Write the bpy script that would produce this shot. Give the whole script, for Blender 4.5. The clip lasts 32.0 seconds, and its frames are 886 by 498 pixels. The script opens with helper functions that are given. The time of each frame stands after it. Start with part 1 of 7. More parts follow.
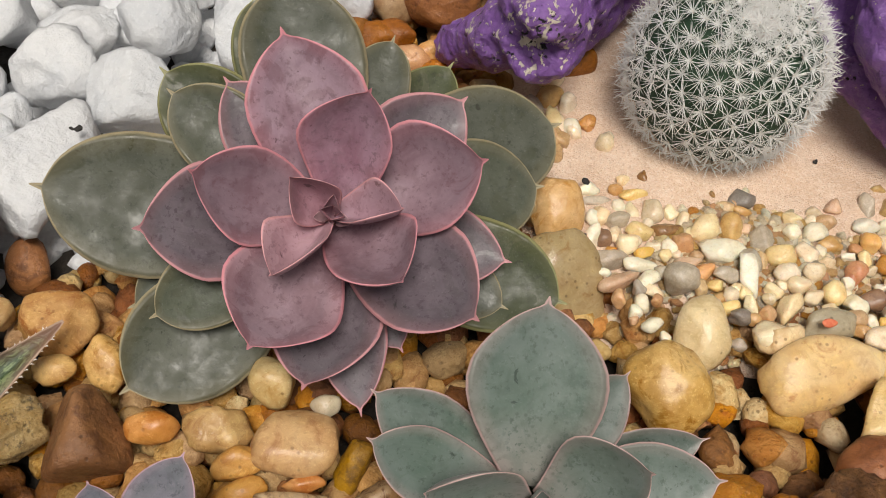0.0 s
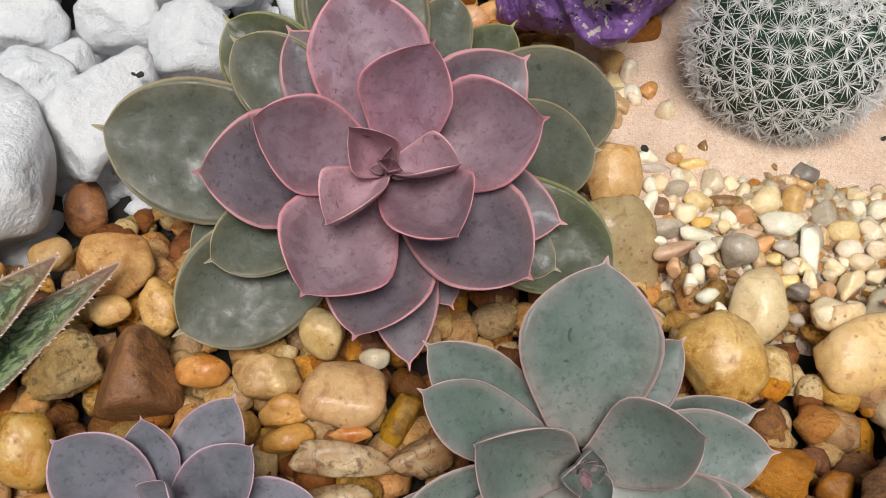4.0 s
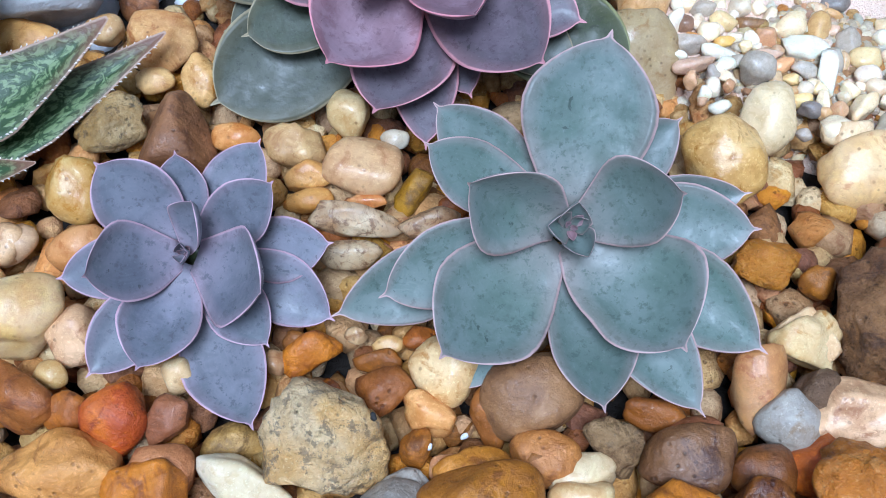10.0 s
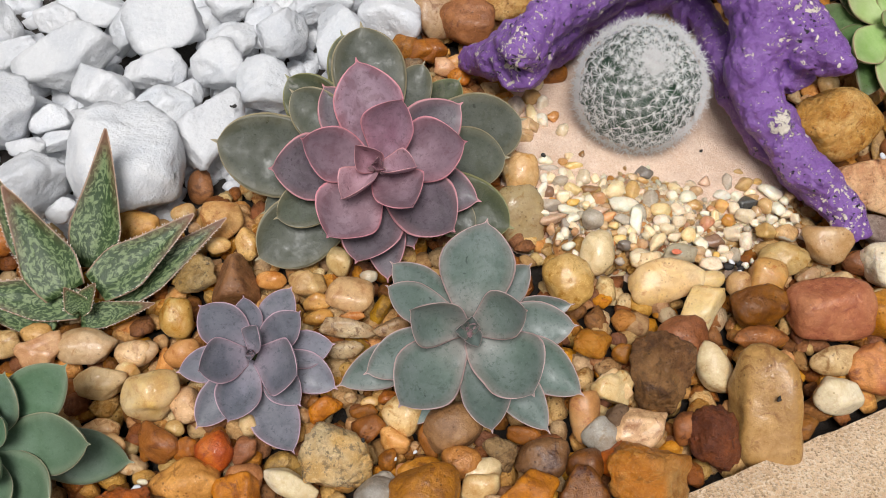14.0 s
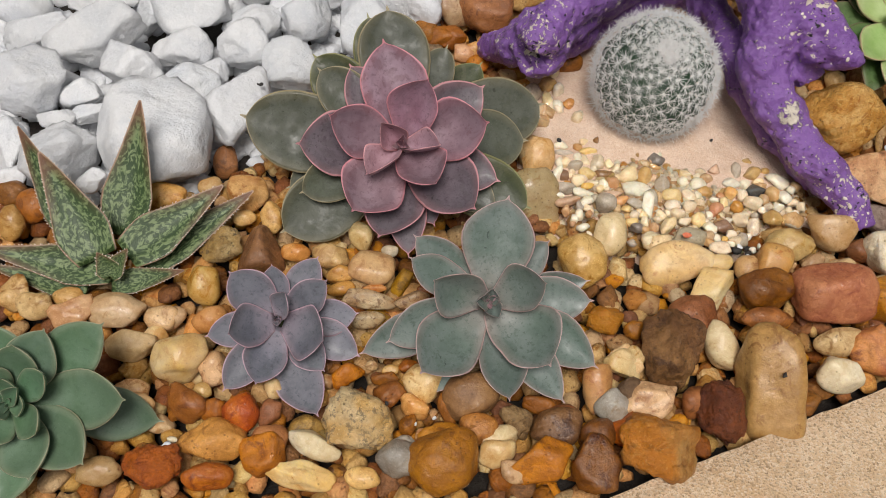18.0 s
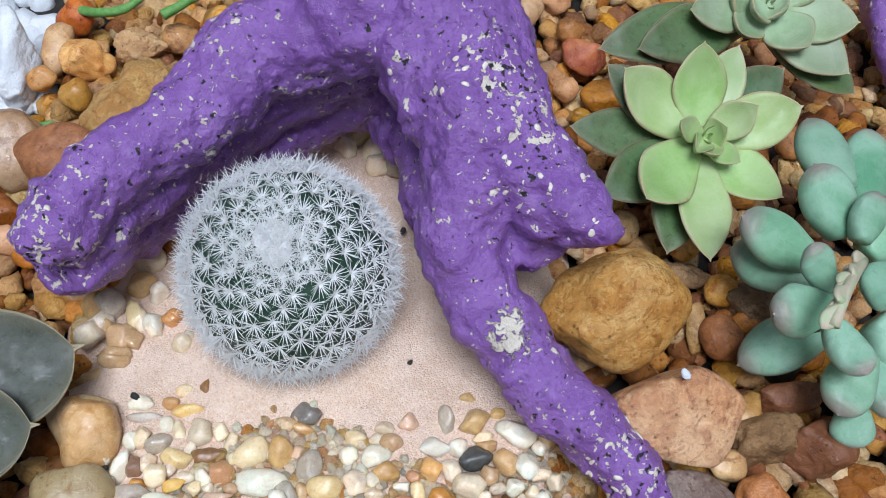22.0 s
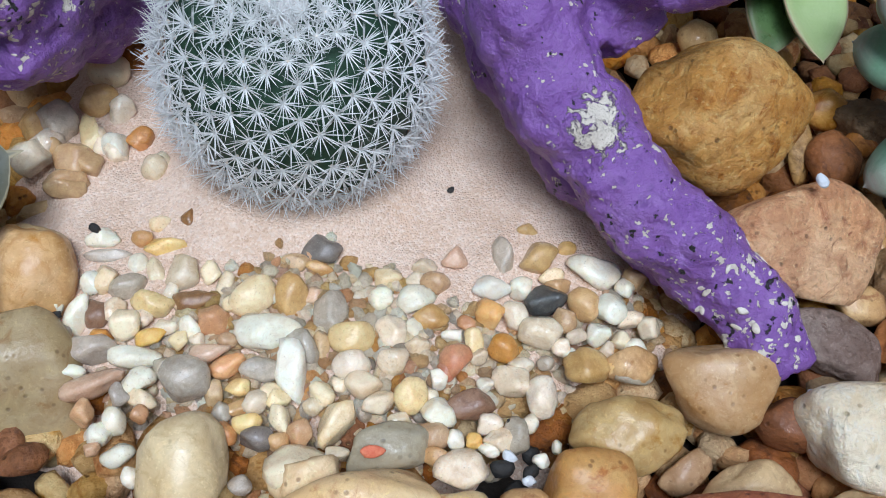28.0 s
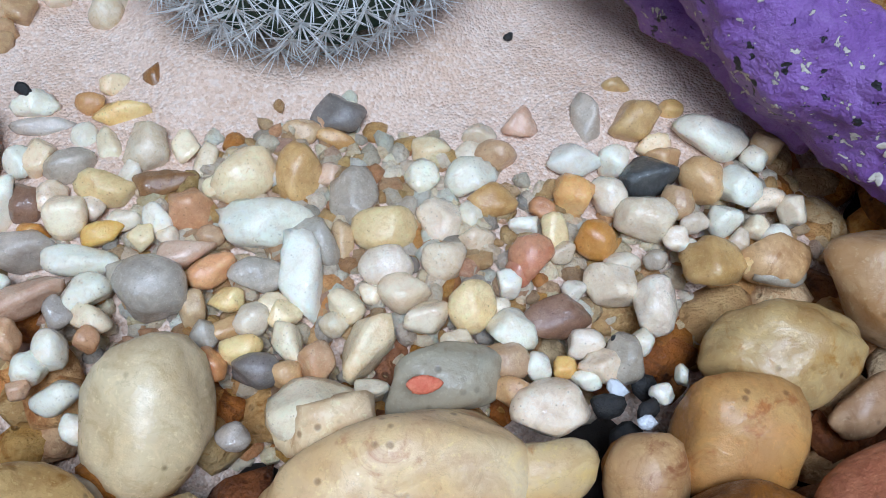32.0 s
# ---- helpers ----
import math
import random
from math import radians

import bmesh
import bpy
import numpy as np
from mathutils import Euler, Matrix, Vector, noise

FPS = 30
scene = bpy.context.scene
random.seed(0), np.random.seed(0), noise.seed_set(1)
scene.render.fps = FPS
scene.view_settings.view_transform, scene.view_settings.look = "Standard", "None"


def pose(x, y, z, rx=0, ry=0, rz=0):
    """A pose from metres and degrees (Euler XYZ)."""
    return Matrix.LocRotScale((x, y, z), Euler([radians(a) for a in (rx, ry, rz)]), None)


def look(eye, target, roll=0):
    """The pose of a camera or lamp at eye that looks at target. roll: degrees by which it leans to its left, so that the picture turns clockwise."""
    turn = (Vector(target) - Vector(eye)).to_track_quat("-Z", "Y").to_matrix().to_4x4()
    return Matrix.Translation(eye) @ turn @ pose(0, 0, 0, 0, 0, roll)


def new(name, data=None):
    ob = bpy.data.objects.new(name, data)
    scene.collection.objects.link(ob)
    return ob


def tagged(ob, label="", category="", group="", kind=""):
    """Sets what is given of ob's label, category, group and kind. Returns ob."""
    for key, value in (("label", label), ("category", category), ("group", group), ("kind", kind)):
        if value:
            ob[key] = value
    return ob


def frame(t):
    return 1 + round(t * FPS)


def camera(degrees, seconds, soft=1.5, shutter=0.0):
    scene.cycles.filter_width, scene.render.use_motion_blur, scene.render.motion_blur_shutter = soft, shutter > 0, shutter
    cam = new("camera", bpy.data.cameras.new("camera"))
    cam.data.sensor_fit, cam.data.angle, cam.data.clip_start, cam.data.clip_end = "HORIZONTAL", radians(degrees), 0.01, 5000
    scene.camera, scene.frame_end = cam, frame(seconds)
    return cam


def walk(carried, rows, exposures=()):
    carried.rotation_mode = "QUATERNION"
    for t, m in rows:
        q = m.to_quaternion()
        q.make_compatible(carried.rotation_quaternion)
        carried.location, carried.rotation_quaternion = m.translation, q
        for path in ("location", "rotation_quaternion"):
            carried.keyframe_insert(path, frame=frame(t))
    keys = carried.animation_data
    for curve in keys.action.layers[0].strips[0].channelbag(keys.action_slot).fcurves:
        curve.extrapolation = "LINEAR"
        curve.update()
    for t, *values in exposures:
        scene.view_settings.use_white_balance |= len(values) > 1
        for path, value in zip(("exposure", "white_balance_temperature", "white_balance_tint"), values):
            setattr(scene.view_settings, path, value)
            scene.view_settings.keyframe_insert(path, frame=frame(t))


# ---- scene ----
import collections

cam = camera(52.8, 32.0, 1.0)
# seconds, place in metres, turn in degrees
PATH = [
    (0, -0.0222, -0.1404, 0.2476, 39.60, -3.70, -7.58),
    (0.5, -0.0446, -0.1212, 0.2388, 40.28, -4.84, -5.95),
    (1, -0.0544, -0.0866, 0.2182, 39.90, -4.84, -4.91),
    (1.5, -0.0425, -0.1201, 0.2146, 38.41, -3.86, -4.67),
    (2, -0.0343, -0.1294, 0.2244, 38.06, -2.88, -4.83),
    (2.5, -0.0324, -0.1177, 0.2325, 39.11, -2.28, -6.13),
    (3, -0.0227, -0.1004, 0.2299, 39.77, -2.06, -7.25),
    (3.5, -0.0234, -0.1228, 0.2523, 39.69, -2.31, -6.39),
    (4, -0.0262, -0.1436, 0.2417, 37.96, -3.19, -3.94),
    (4.5, -0.0296, -0.1620, 0.2311, 33.81, -3.49, -1.06),
    (6.5, -0.0183, -0.1794, 0.2284, 31.30, -2.52, 1.91),
    (7, -0.0221, -0.1798, 0.2305, 30.67, -1.89, 1.97),
    (7.5, -0.0197, -0.1816, 0.2302, 30.85, -1.92, 2.03),
    (8, -0.0241, -0.1840, 0.2313, 30.52, -1.74, 2.40),
    (8.5, -0.0251, -0.1834, 0.2334, 30.46, -1.51, 2.42),
    (9, -0.0243, -0.1845, 0.2334, 30.76, -1.65, 2.30),
    (9.5, -0.0122, -0.1850, 0.2330, 31.99, -2.45, 1.65),
    (10, -0.0127, -0.1863, 0.2354, 31.66, -2.24, 1.43),
    (10.5, -0.0208, -0.1835, 0.2343, 31.11, -1.80, 2.01),
    (11, -0.0246, -0.1658, 0.2384, 33.99, -3.77, 0.58),
    (11.5, -0.0147, -0.1502, 0.2563, 38.34, -2.97, -0.36),
    (12, -0.0072, -0.1465, 0.2569, 39.84, -2.88, -1.23),
    (12.5, -0.0180, -0.1935, 0.2856, 38.08, -2.73, -1.31),
    (13, -0.0175, -0.2396, 0.3389, 36.72, -2.47, -0.96),
    (13.5, -0.0052, -0.2606, 0.3801, 36.08, -1.92, -1.47),
    (15.5, -0.0154, -0.2976, 0.4179, 37.19, -3.35, -1.44),
    (16, -0.0190, -0.2986, 0.4146, 37.22, -3.34, -0.92),
    (16.5, -0.0209, -0.2973, 0.4153, 36.94, -3.44, -1.08),
    (17, -0.0202, -0.2937, 0.4108, 36.74, -3.59, -1.13),
    (17.5, -0.0207, -0.2922, 0.4077, 36.45, -3.49, -0.78),
    (18, -0.0220, -0.2947, 0.4065, 36.26, -3.40, -0.71),
    (18.5, -0.0216, -0.2839, 0.3950, 35.76, -3.40, -0.68),
    (19, -0.0226, -0.2742, 0.3887, 35.15, -3.32, 0.00),
    (19.5, -0.0114, -0.2604, 0.3786, 35.11, -2.27, 0.14),
    (20, 0.0168, -0.2329, 0.3601, 35.40, -0.82, -2.03),
    (20.5, 0.0510, -0.1842, 0.3424, 37.21, -0.89, -5.18),
    (21, 0.0926, -0.1305, 0.3310, 38.53, -1.09, -6.26),
    (21.5, 0.1428, -0.0912, 0.2947, 39.50, -1.54, -6.80),
    (22, 0.1556, -0.0860, 0.2867, 39.55, -2.50, -6.76),
    (22.5, 0.1468, -0.0929, 0.2879, 39.46, -2.66, -6.45),
    (23, 0.1353, -0.0917, 0.2951, 39.73, -1.91, -7.25),
    (23.5, 0.1376, -0.0954, 0.2976, 39.95, -1.25, -8.30),
    (24, 0.1428, -0.1047, 0.2940, 39.86, -0.94, -8.70),
    (24.5, 0.1425, -0.1143, 0.2836, 39.35, -0.71, -9.00),
    (25, 0.1434, -0.1162, 0.2793, 38.75, -0.87, -9.40),
    (25.5, 0.1462, -0.1092, 0.2677, 38.07, -0.95, -9.45),
    (27.5, 0.1394, -0.1028, 0.2423, 37.91, -4.00, -8.89),
    (28, 0.1337, -0.0734, 0.1999, 36.92, -4.23, -8.93),
    (28.5, 0.1230, -0.0557, 0.1582, 34.68, -4.16, -8.39),
    (29, 0.1253, -0.0506, 0.1488, 34.11, -4.03, -8.61),
    (29.5, 0.1285, -0.0548, 0.1502, 34.71, -3.93, -8.94),
    (30, 0.1217, -0.0541, 0.1553, 35.02, -3.61, -9.14),
    (30.5, 0.1204, -0.0527, 0.1543, 34.67, -3.06, -8.89),
    (31, 0.1218, -0.0457, 0.1570, 34.69, -2.90, -9.04),
    (31.5, 0.1310, -0.0436, 0.1345, 33.95, -2.99, -9.45),
    (32, 0.1303, -0.0466, 0.1372, 33.48, -3.39, -9.83),
]
EXPOSURE = [
    (0.0, -0.18, 6850, 11), (1.2, -0.18, 6450, 11), (2.0, 0.06, 6300, 12), (2.9, -0.1, 6450, 11), (4.2, -0.05, 6450, 11), (4.8, 0.25, 4720, 9), (10.2, 0.29, 4660, 9), (11.1, 0.27, 4750, 9),
    (11.8, -0.17, 6450, 12), (13.6, -0.02, 6300, 12), (15.6, -0.27, 6550, 12), (21.0, -0.25, 6600, 12), (22.2, -0.06, 5250, 10), (24.0, -0.06, 5600, 11), (25.2, -0.06, 5350, 10), (27.4, -0.05, 5450, 10), (28.2, -0.25, 5100, 8), (29.2, -0.31, 4750, 8), (32.0, -0.31, 4780, 8),
]
walk(cam, [(t, pose(x, y, z, rx, ry, rz)) for t, x, y, z, rx, ry, rz in PATH], EXPOSURE)

# ---- light: an overcast sky and its veiled sun
SUN_HEIGHT, SUN_TURN = 66.0, 190.0
world = bpy.data.worlds.new("overcast_sky")
scene.world = world
world.use_nodes = True
wn = world.node_tree.nodes
sky = wn.new("ShaderNodeTexSky")
sky.sky_type, sky.sun_disc = "NISHITA", False
sky.sun_elevation, sky.sun_rotation = radians(SUN_HEIGHT), radians(SUN_TURN)
sky.air_density, sky.dust_density, sky.ozone_density = 1.0, 6.0, 0.6
paler = wn.new("ShaderNodeHueSaturation")
paler.inputs["Saturation"].default_value = 0.06
world.node_tree.links.new(sky.outputs[0], paler.inputs["Color"])
world.node_tree.links.new(paler.outputs[0], wn["Background"].inputs["Color"])
wn["Background"].inputs["Strength"].default_value = 0.059
sun = new("sun", bpy.data.lights.new("sun", "SUN"))
sun.data.energy, sun.data.angle, sun.data.color = 3.08, radians(24), (1.0, 0.97, 0.92)
sun.matrix_world = look((0, 0, 0), (-math.sin(radians(SUN_TURN)) * math.cos(radians(SUN_HEIGHT)),
                                    -math.cos(radians(SUN_TURN)) * math.cos(radians(SUN_HEIGHT)), -math.sin(radians(SUN_HEIGHT))))

# ---- materials
MM = 0.001


class Nodes:
    """A small shorthand for node materials."""

    def __init__(self, name, rough=0.5):
        self.mat = bpy.data.materials.new(name)
        self.mat.use_nodes = True
        self.tree = self.mat.node_tree
        self.shader = self.tree.nodes["Principled BSDF"]
        self.shader.inputs["Roughness"].default_value = rough
        self.height = None

    def node(self, kind, **values):
        n = self.tree.nodes.new("ShaderNode" + kind)
        for key, value in values.items():
            n.inputs[key].default_value = value
        return n

    def link(self, a, b):
        self.tree.links.new(a, b)

    def coords(self, spread=True):
        """Object coordinates, shifted from thing to thing."""
        tc = self.node("TexCoord")
        if not spread:
            return tc.outputs["Object"]
        info = self.node("ObjectInfo")
        add = self.node("VectorMath")
        self.link(tc.outputs["Object"], add.inputs[0])
        self.link(info.outputs["Random"], add.inputs[1])
        return add.outputs[0]

    def noise(self, vec, scale, detail=4.0, rough=0.55, distort=0.0):
        n = self.node("TexNoise", Scale=scale, Detail=detail, Roughness=rough, Distortion=distort)
        self.link(vec, n.inputs["Vector"])
        return n.outputs["Fac"]

    def voronoi(self, vec, scale, feature="F1"):
        n = self.node("TexVoronoi", Scale=scale)
        n.feature = feature
        self.link(vec, n.inputs["Vector"])
        return n.outputs["Distance"]

    def step(self, value, low, high):
        n = self.node("MapRange")
        n.inputs["From Min"].default_value, n.inputs["From Max"].default_value = low, high
        self.link(value, n.inputs["Value"])
        return n.outputs[0]

    def maths(self, op, a, b):
        n = self.node("Math")
        n.operation = op
        for i, v in enumerate((a, b)):
            if isinstance(v, (int, float)):
                n.inputs[i].default_value = v
            else:
                self.link(v, n.inputs[i])
        return n.outputs[0]

    def mix(self, fac, a, b):
        n = self.node("MixRGB")
        for i, v in enumerate((fac, a, b)):
            if isinstance(v, (int, float)):
                n.inputs[i].default_value = v
            elif isinstance(v, tuple):
                n.inputs[i].default_value = (*v, 1)
            else:
                self.link(v, n.inputs[i])
        return n.outputs[0]

    def vary(self, colour, rnd, hue=0.02, value=0.25, sat=0.2):
        """Hue, saturation and value shifted by a random number from 0 to 1."""
        n = self.node("HueSaturation")
        self.link(colour, n.inputs["Color"])
        for key, mid, width, turn in (("Hue", 0.5, hue, 1.0), ("Saturation", 1.0, sat, 7.3), ("Value", 1.0, value, 13.7)):
            part = self.maths("FRACT", self.maths("MULTIPLY", rnd, turn), 0.0)
            self.link(self.maths("ADD", self.maths("MULTIPLY", part, 2 * width), mid - width), n.inputs[key])
        return n.outputs[0]

    def bump(self, height, distance, strength=1.0):
        n = self.node("Bump", Strength=strength, Distance=distance)
        self.link(height, n.inputs["Height"])
        if self.height:
            self.link(self.height, n.inputs["Normal"])
        self.height = n.outputs[0]
        self.link(n.outputs[0], self.shader.inputs["Normal"])
        self.link(n.outputs[0], self.shader.inputs["Coat Normal"])

    def done(self, colour, rough=None):
        if isinstance(colour, tuple):
            self.shader.inputs["Base Color"].default_value = (*colour, 1)
        else:
            self.link(colour, self.shader.inputs["Base Color"])
        if rough is not None:
            self.link(rough, self.shader.inputs["Roughness"])
        return self.mat


def rich(c, amount):
    """The colour, more saturated."""
    grey = 0.3 * c[0] + 0.6 * c[1] + 0.1 * c[2]
    return tuple(max(0.004, grey + (v - grey) * amount) for v in c)


def stone_material(name, base, second, stain, scale=62, stain_from=0.54, speck=0.0, rough=0.5, relief=0.5, island=False, clear=0.0, dim=0.83, mottle=1.0, spread=0.22, gloss=0.22, strong=1.3):
    """Water-worn stone: two mineral colours, iron stains, veins, grains, dirt and pits."""
    m = Nodes(name, rough)
    base, second, stain = (tuple(v * k for v, k in zip(rich(c, strong), (dim, dim, dim))) for c in (base, second, stain))
    vec = m.coords()
    if island:
        geo = m.node("NewGeometry")
        rnd = geo.outputs["Random Per Island"]
        add = m.node("VectorMath")
        m.link(vec, add.inputs[0])
        m.link(rnd, add.inputs[1])
        vec = add.outputs[0]
    else:
        rnd = m.node("ObjectInfo").outputs["Random"]
    big = m.noise(vec, scale, 4, 0.55, 0.8)
    mid = m.noise(vec, scale * 3.6, 7, 0.6, 0.7)
    fine = m.noise(vec, scale * 11, 5, 0.7)
    colour = m.mix(m.step(m.noise(vec, scale * 0.55, 3, 0.5, 0.6), 0.42, 0.62), base, second)
    colour = m.mix(m.maths("MULTIPLY", m.step(big, 0.50, 0.64), 0.55), colour, tuple(0.55 * u + 0.45 * v for u, v in zip(base, stain)))
    colour = m.mix(m.maths("MULTIPLY", m.step(m.noise(vec, scale * 1.7, 7, 0.66, 1.1), stain_from, stain_from + 0.10), 0.85 * mottle), colour, stain)
    colour = m.mix(m.maths("MULTIPLY", m.step(mid, 0.53, 0.62), 0.25 * mottle), colour, tuple(0.8 * v for v in stain))
    colour = m.mix(m.maths("MULTIPLY", m.step(mid, 0.47, 0.38), 0.28 * mottle), colour, tuple(min(0.85, c * 1.45 + 0.015) for c in second))
    vein = m.maths("ABSOLUTE", m.maths("SUBTRACT", m.noise(vec, scale * 1.3, 5, 0.6, 1.4), 0.5), 0.0)
    colour = m.mix(m.maths("MULTIPLY", m.step(vein, 0.007, 0.001), 0.18 * mottle), colour, tuple(c * 0.4 for c in stain))
    colour = m.mix(m.maths("MULTIPLY", m.step(fine, 0.56, 0.66), 0.18 * mottle), colour, tuple(c * 0.4 for c in base))
    colour = m.mix(m.maths("MULTIPLY", m.step(m.noise(vec, scale * 17, 2), 0.61, 0.68), 0.3), colour, tuple(min(0.85, c * 1.6 + 0.03) for c in second))
    if speck:
        dots = m.step(m.noise(vec, scale * 3.4, 6, 0.75), 0.60 - 0.1 * speck, 0.64 - 0.1 * speck)
        colour = m.mix(m.maths("MULTIPLY", dots, min(0.85, speck)), colour, (0.06, 0.055, 0.05))
    colour = m.mix(m.maths("MULTIPLY", m.step(m.noise(vec, scale * 0.8, 4, 0.6, 0.5), 0.48, 0.68), 0.5 * mottle), colour, tuple(0.5 * c + 0.5 * k for c, k in zip(base, stain)))
    pore = m.maths("MULTIPLY", m.step(m.voronoi(vec, scale * 5), 0.22, 0.10), m.step(m.noise(vec, scale * 1.1, 3), 0.47, 0.60))
    colour = m.mix(m.maths("MULTIPLY", pore, 0.6 * mottle), colour, tuple(c * 0.32 for c in stain))
    crust = m.step(m.noise(vec, scale * 0.9, 8, 0.72, 0.6), 0.54, 0.60)
    colour = m.mix(m.maths("MULTIPLY", crust, 0.30 * mottle), colour, tuple(0.62 * k + 0.25 * c for c, k in zip(base, stain)))
    colour = m.vary(colour, rnd, 0.008, spread, 0.12)
    m.bump(m.noise(vec, scale * 1.6, 5, 0.6), 0.004, relief)
    m.bump(mid, 0.0028, min(1.0, relief * 1.5))
    m.bump(m.maths("MULTIPLY", pore, -1.0), 0.0006, min(1.0, relief * 2))
    m.bump(fine, 0.0010, min(1.0, relief * 1.6))
    m.shader.inputs["Coat Weight"].default_value = gloss
    m.shader.inputs["Coat Roughness"].default_value = 0.13
    if clear:
        m.shader.inputs["Subsurface Weight"].default_value = clear
        m.shader.inputs["Subsurface Radius"].default_value = (0.004, 0.003, 0.002)
    return m.done(colour, m.step(m.maths("ADD", fine, mid), 0.75 - rough, 1.75 - rough * 0.6))


